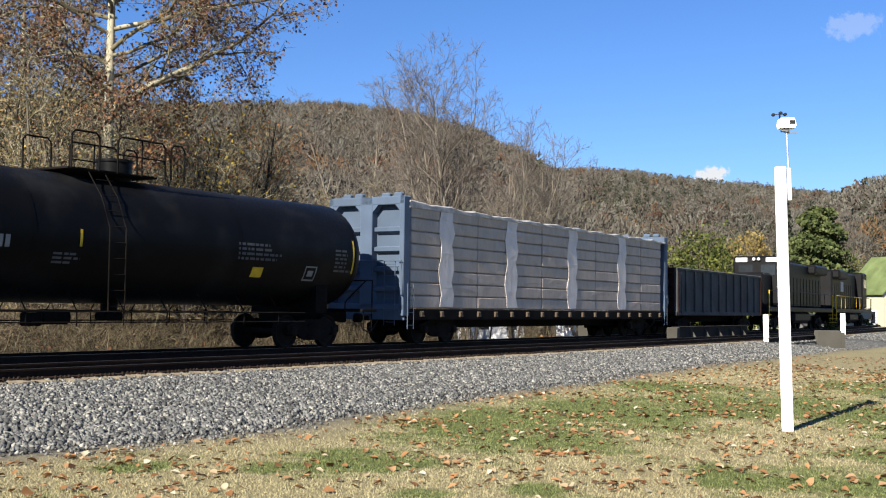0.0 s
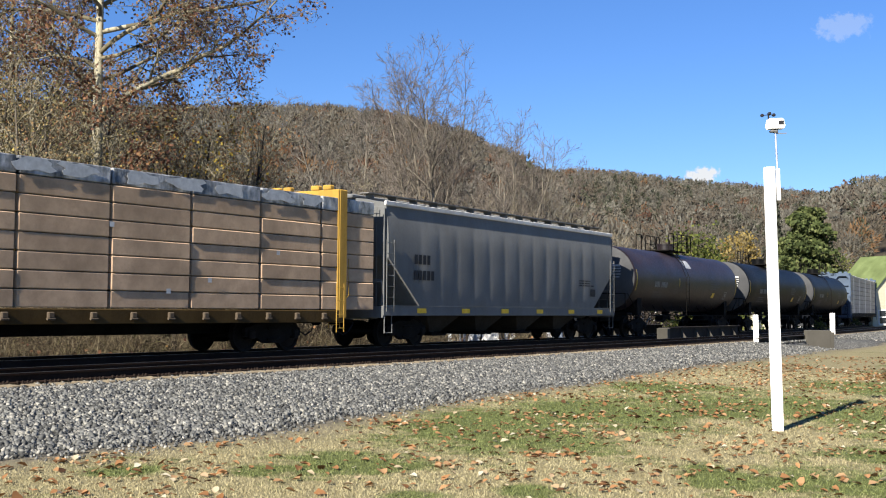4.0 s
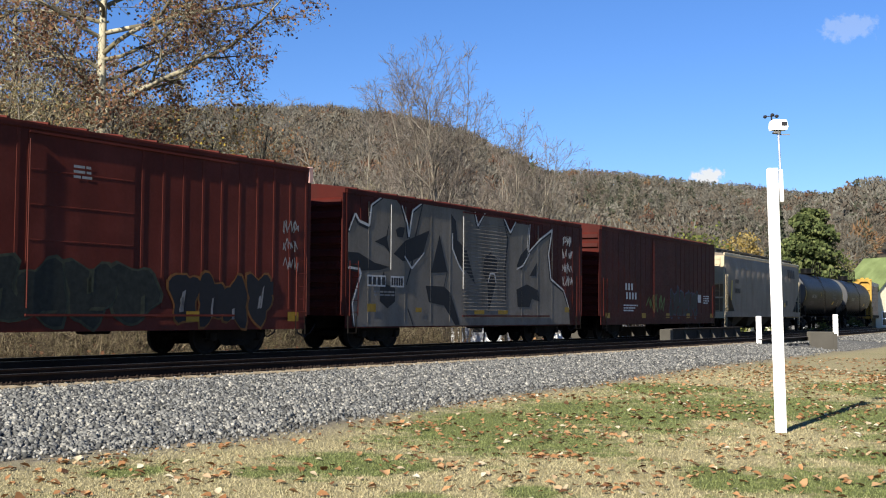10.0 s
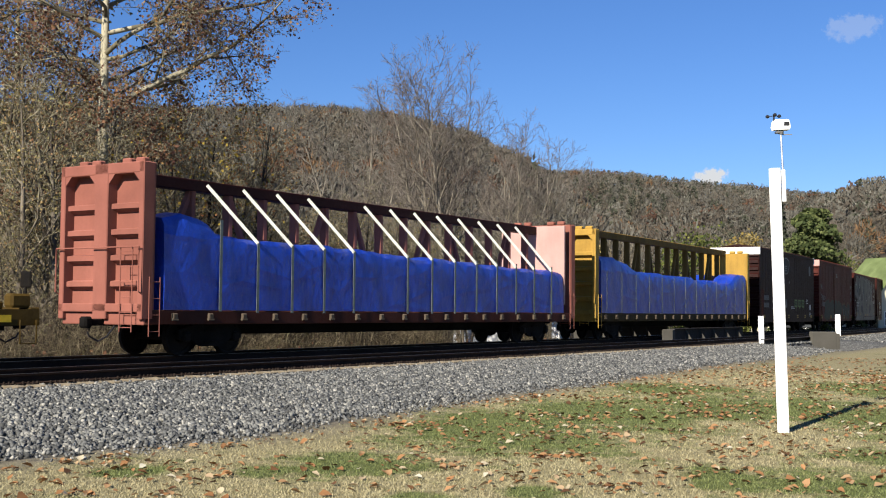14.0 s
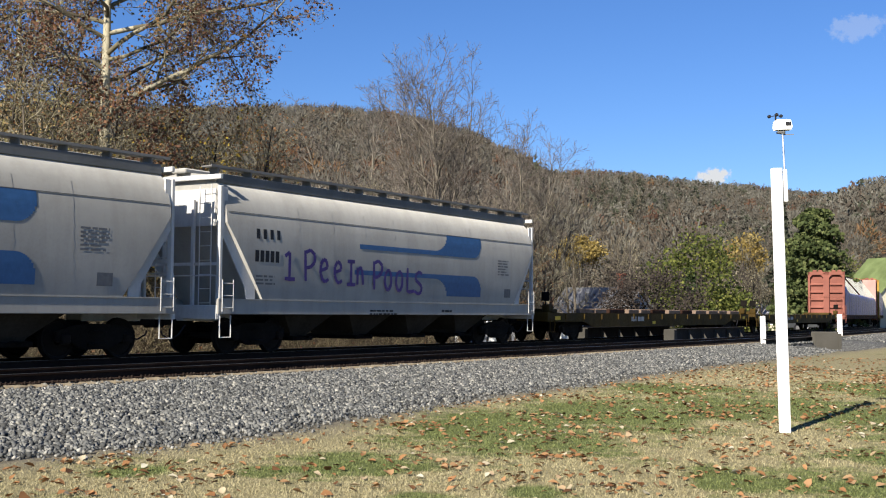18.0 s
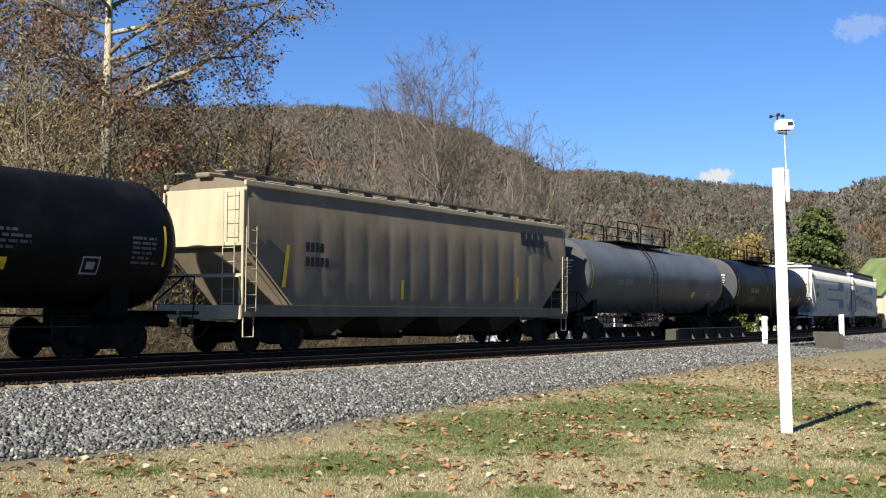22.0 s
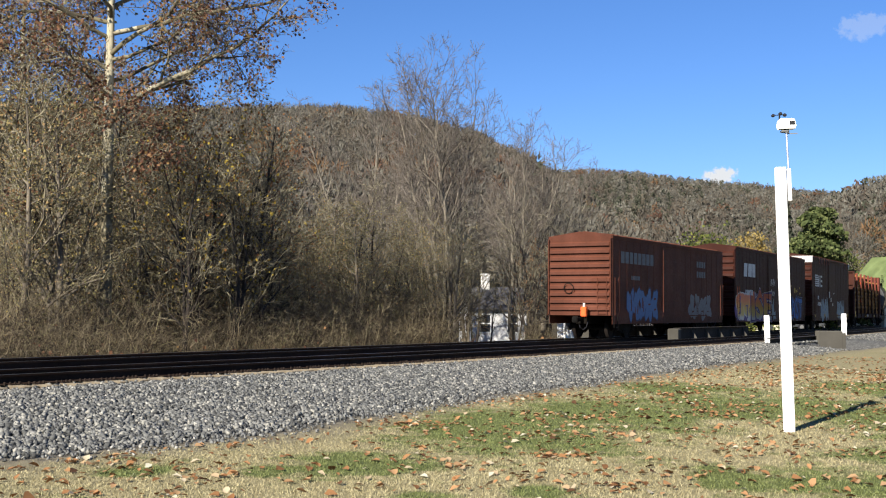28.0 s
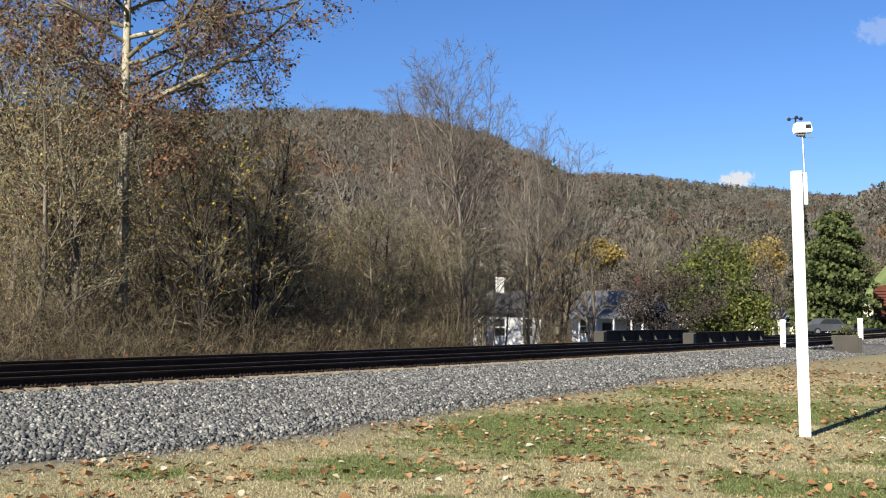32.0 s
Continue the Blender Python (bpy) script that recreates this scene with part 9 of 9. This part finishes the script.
# ---- clouds ----
def cloud(label, px, py, d, wide, high, seed, thick):
    """A soft sheet of vapour far behind the hills."""
    m, nn, l, b = nodes("cloud")
    # emission gives the cloud the brightness that sunlight would
    em = nn.new("ShaderNodeEmission")
    em.inputs[0].default_value, em.inputs[1].default_value = (0.93, 0.96, 1.0, 1), 0.38
    tr = nn.new("ShaderNodeBsdfTransparent")
    mx = nn.new("ShaderNodeMixShader")
    at = nn.new("ShaderNodeAttribute")
    at.attribute_name = "body"
    co = nn.new("ShaderNodeTexCoord").outputs["Object"]
    nz = noise_at(nn, l, co, 2.2 / high, 6, 0.62)
    f = math_node(nn, l, "ADD", math_node(nn, l, "MULTIPLY", at.outputs["Fac"], 1.5), math_node(nn, l, "MULTIPLY", math_node(nn, l, "SUBTRACT", nz, 0.62), 3.0))
    l.new(ramp(nn, l, f, ((0.15, (0, 0, 0)), (0.75, (thick,) * 3))), mx.inputs[0])
    l.new(tr.outputs[0], mx.inputs[1])
    l.new(em.outputs[0], mx.inputs[2])
    l.new(mx.outputs[0], nn["Material Output"].inputs[0])
    k = 24
    gx, gz = np.meshgrid(np.linspace(-1, 1, k), np.linspace(-1, 1, k))
    v = np.stack([gx.ravel() * wide, 8.0 * (gx ** 2 + gz ** 2).ravel(), gz.ravel() * high + gx.ravel() * high * 0.25], 1)
    i, j = np.meshgrid(np.arange(k - 1), np.arange(k - 1), indexing="ij")
    quads = np.stack([i * k + j, i * k + j + 1, (i + 1) * k + j + 1, (i + 1) * k + j], -1).reshape(-1, 4)
    me = bulk("cloud", v, quads, m, False)
    me.attributes.new("body", "FLOAT", "POINT").data.foreach_set("value", np.clip(1 - gx ** 2 - gz ** 2, 0, 1).ravel().astype(np.float32))
    c = tagged(new("cloud", me), label, "cloud", "clouds", "structure")
    x, y = spot(px, d)
    c.location = (x, y, 1.15 + (551 - py) / 2110 * d)
    return c


CLOUD = cloud("small white cloud just above the ridge", 1246, 308, 3300, 62, 34, 3, 1.0)
WISP = cloud("faint wispy cloud high in the sky", 1500, 36, 3300, 105, 52, 5, 0.24)


# ---- loose stone, leaves and grass ----
def make_stones():
    rnd = np.random.RandomState(12)
    zones = ((-16, 14, 5.72, 13.2, 340, 1.08), (14, 38, 5.72, 11.2, 170, 1.4), (38, 85, 5.6, 10.3, 60, 1.9), (-16, 40, 2.2, 5.5, 50, 1.0))
    S, O, K = [], [], []
    for s0, s1, o0, o1, dens, k in zones:
        n = int((s1 - s0) * (o1 - o0) * dens)
        S.append(rnd.uniform(s0, s1, n))
        O.append(rnd.uniform(o0, o1, n))
        K.append(np.full(n, k))
    s, o, k = (np.concatenate(q) for q in (S, O, K))
    thin = (o - foot_at(s) + 0.8 + 0.16 * np.sin(s * 0.9) + 0.12 * np.sin(s * 2.3)) / 1.5
    ok = (rnd.random_sample(len(s)) > thin) & ~((s > 32.6) & (s < 48.0) & (o > 6.9))
    s, o, k = s[ok], o[ok], k[ok]
    k = k * np.clip(1.05 - 0.45 * (o - foot_at(s) + 0.6), 0.4, 1)
    h = TH - TK * s
    x = TX + (np.cos(h) - math.cos(TH)) / TK + np.cos(h) * o
    y = TY - (np.sin(h) - math.sin(TH)) / TK - np.sin(h) * o
    z = ground_height(x, y)
    n = len(x)
    cube = np.array([(i, j, q) for i in (-1, 1) for j in (-1, 1) for q in (-1, 1)], float)
    half = rnd.uniform(0.012, 0.034, (n, 1, 3)) * k[:, None, None]
    v = cube[None] * half * (1 + rnd.uniform(-0.62, 0.3, (n, 8, 3)))
    q = rnd.normal(size=(n, 4))
    q /= np.linalg.norm(q, axis=1, keepdims=True)
    w, a, b2, c = q.T
    R = np.stack([1 - 2 * (b2 * b2 + c * c), 2 * (a * b2 - c * w), 2 * (a * c + b2 * w), 2 * (a * b2 + c * w), 1 - 2 * (a * a + c * c), 2 * (b2 * c - a * w), 2 * (a * c - b2 * w), 2 * (b2 * c + a * w), 1 - 2 * (a * a + b2 * b2)], 1).reshape(n, 3, 3)
    v = np.einsum("nij,nkj->nki", R, v) + np.stack([x, y, z + rnd.uniform(0.0, 0.03, n)], 1)[:, None]
    f = np.array([(0, 1, 3), (0, 3, 2), (4, 6, 7), (4, 7, 5), (0, 4, 5), (0, 5, 1), (2, 3, 7), (2, 7, 6), (0, 2, 6), (0, 6, 4), (1, 5, 7), (1, 7, 3)])
    F = (np.arange(n)[:, None, None] * 8 + f[None]).reshape(-1, 3)
    mat = islands("ballast stone", ((0.0, (0.055, 0.056, 0.054)), (0.35, (0.15, 0.152, 0.145)), (0.75, (0.265, 0.266, 0.25)), (0.93, (0.38, 0.365, 0.315)), (1.0, (0.55, 0.53, 0.47))))
    tagged(new("ballast", bulk("ballast", v.reshape(-1, 3), F, mat)), "loose grey crushed-stone ballast", "ballast", kind="stuff")


def make_litter():
    rnd = np.random.RandomState(21)
    hubs, n = 560, 15000
    r = np.sqrt(rnd.uniform(9.0 ** 2, 38 ** 2, hubs))
    az = np.radians(rnd.uniform(-23, 25, hubs))
    hub = np.stack([r * np.sin(az), r * np.cos(az)], 1)
    pick = rnd.randint(0, hubs, n)
    P = hub[pick] + rnd.normal(size=(n, 2)) * np.array([0.42, 0.26]) * rnd.uniform(0.35, 1.6, hubs)[pick][:, None]
    r = np.sqrt(rnd.uniform(8.5 ** 2, 46 ** 2, n))
    az = np.radians(rnd.uniform(-24, 25, n))
    P = np.concatenate([P, np.stack([r * np.sin(az), r * np.cos(az)], 1)])
    x, y, n = P[:, 0], P[:, 1], len(P)
    s, o = along(x, y)
    ok = (o > foot_at(s) + 0.5) & (rnd.random_sample(n) < 0.5 + 0.25 * wave(x, y, 9, 15))
    x, y = x[ok], y[ok]
    n = len(x)
    z = ground_height(x, y) + 0.02
    a, size = rnd.uniform(0, 6.28, n), rnd.uniform(0.026, 0.06, n)
    u = np.stack([np.cos(a), np.sin(a), rnd.normal(size=n) * 0.24], 1) * size[:, None]
    w = np.stack([-np.sin(a), np.cos(a), rnd.normal(size=n) * 0.24], 1) * size[:, None] * 0.8
    c = np.stack([x, y, z], 1)
    up = np.array([[0, 0, 1.0]]) * size[:, None]
    P = [c - u, c - u * .35 + w * .75 + up * .3, c + u * .3 + w * .9 + up * .25, c + u, c + u * .35 - w * .8 + up * .4, c - u * .4 - w * .7 + up * .2, c]
    v = np.stack(P, 1).reshape(-1, 3)
    f = np.array([(6, 0, 5), (6, 5, 4), (6, 4, 3), (6, 3, 2), (6, 2, 1), (6, 1, 0)])
    F = (np.arange(n)[:, None, None] * 7 + f[None]).reshape(-1, 3)
    mat = islands("fallen leaf", ((0.0, (0.10, 0.05, 0.025)), (0.15, (0.30, 0.14, 0.055)), (0.5, (0.56, 0.29, 0.125)), (0.82, (0.58, 0.37, 0.19)), (0.92, (0.72, 0.60, 0.40)), (1.0, (0.82, 0.77, 0.58))), 0.8, through=0.15)
    tagged(new("fallen_leaves", bulk("fallen_leaves", v, F, mat)), "dry brown and orange leaves scattered on the lawn", "leaves", kind="stuff")


def make_grass():
    rnd = np.random.RandomState(22)
    n = 260000
    r = 8.5 + 26 * rnd.random_sample(n) ** 1.5
    az = np.radians(rnd.uniform(-23, 24.5, n))
    x, y = r * np.sin(az), r * np.cos(az)
    s, o = along(x, y)
    ok = rnd.random_sample(n) < np.clip((o - foot_at(s) - 0.3) / 1.2, 0, 1)
    x, y, o, r = x[ok], y[ok], o[ok], r[ok]
    n = len(x)
    z = ground_height(x, y)
    h, a, wd = rnd.uniform(0.010, 0.034, n), rnd.uniform(0, 6.28, n), 0.003 + 0.0002 * r
    lean = rnd.normal(size=(n, 2)) * 0.02
    v = np.empty((n, 3, 3))
    v[:, 0] = np.stack([x - wd * np.cos(a), y - wd * np.sin(a), z - 0.004], 1)
    v[:, 1] = np.stack([x + wd * np.cos(a), y + wd * np.sin(a), z - 0.004], 1)
    v[:, 2] = np.stack([x + lean[:, 0], y + lean[:, 1], z + h], 1)
    m, nn, l, b = nodes("grass blades")
    co = nn.new("ShaderNodeTexCoord").outputs["Object"]
    at = nn.new("ShaderNodeAttribute")
    at.attribute_name = "lush"
    turf = turf_nodes(nn, l, co, at.outputs["Fac"])[4]
    g = nn.new("ShaderNodeNewGeometry").outputs["Random Per Island"]
    l.new(mixed(nn, l, 0.5, turf, ramp(nn, l, g, ((0, (0.3, 0.3, 0.3)), (1, (1, 1, 1)))), "OVERLAY"), b.inputs["Base Color"])
    b.inputs["Roughness"].default_value = 0.8
    me = bulk("grass", v.reshape(-1, 3), np.arange(3 * n).reshape(-1, 3), m)
    me.attributes.new("lush", "FLOAT", "POINT").data.foreach_set("value", np.repeat(lush_at(x, y), 3).astype(np.float32))
    tagged(new("grass", me), "short patchy autumn lawn grass", "grass", kind="stuff")


make_stones()
make_litter()
make_grass()


# ---- motion of the train ----
def gone(t):
    """Metres that the train has gone at t seconds: it gathers a little speed."""
    u = (t - 14) / 14
    return 19.5877 * t + 14 * (0.5197 * u * u + 0.0533 * u ** 3 - 0.0928 * u ** 4) - 14 * (0.5197 - 0.0533 - 0.0928)


def motions():
    for car, rear, front in TRAIN:
        mid, half = (rear + front) / 2, (front - rear) * 0.35
        rows = []
        for k in range(65):
            t = k * 0.5
            s = mid + gone(t)
            a, c = line_at(s - half), line_at(s + half)
            h = math.atan2(c[0] - a[0], c[1] - a[1])
            rows.append((t, pose((a[0] + c[0]) / 2, (a[1] + c[1]) / 2, 0, 0, 0, 90 - math.degrees(h))))
        walk(car, rows)
    for drifting, way in ((CLOUD, 26.0), (WISP, 42.0)):
        a = drifting.location.copy()
        walk(drifting, [(0.0, pose(*a)), (16.0, pose(a.x + way / 2, a.y, a.z)), (32.0, pose(a.x + way, a.y, a.z))])


motions()
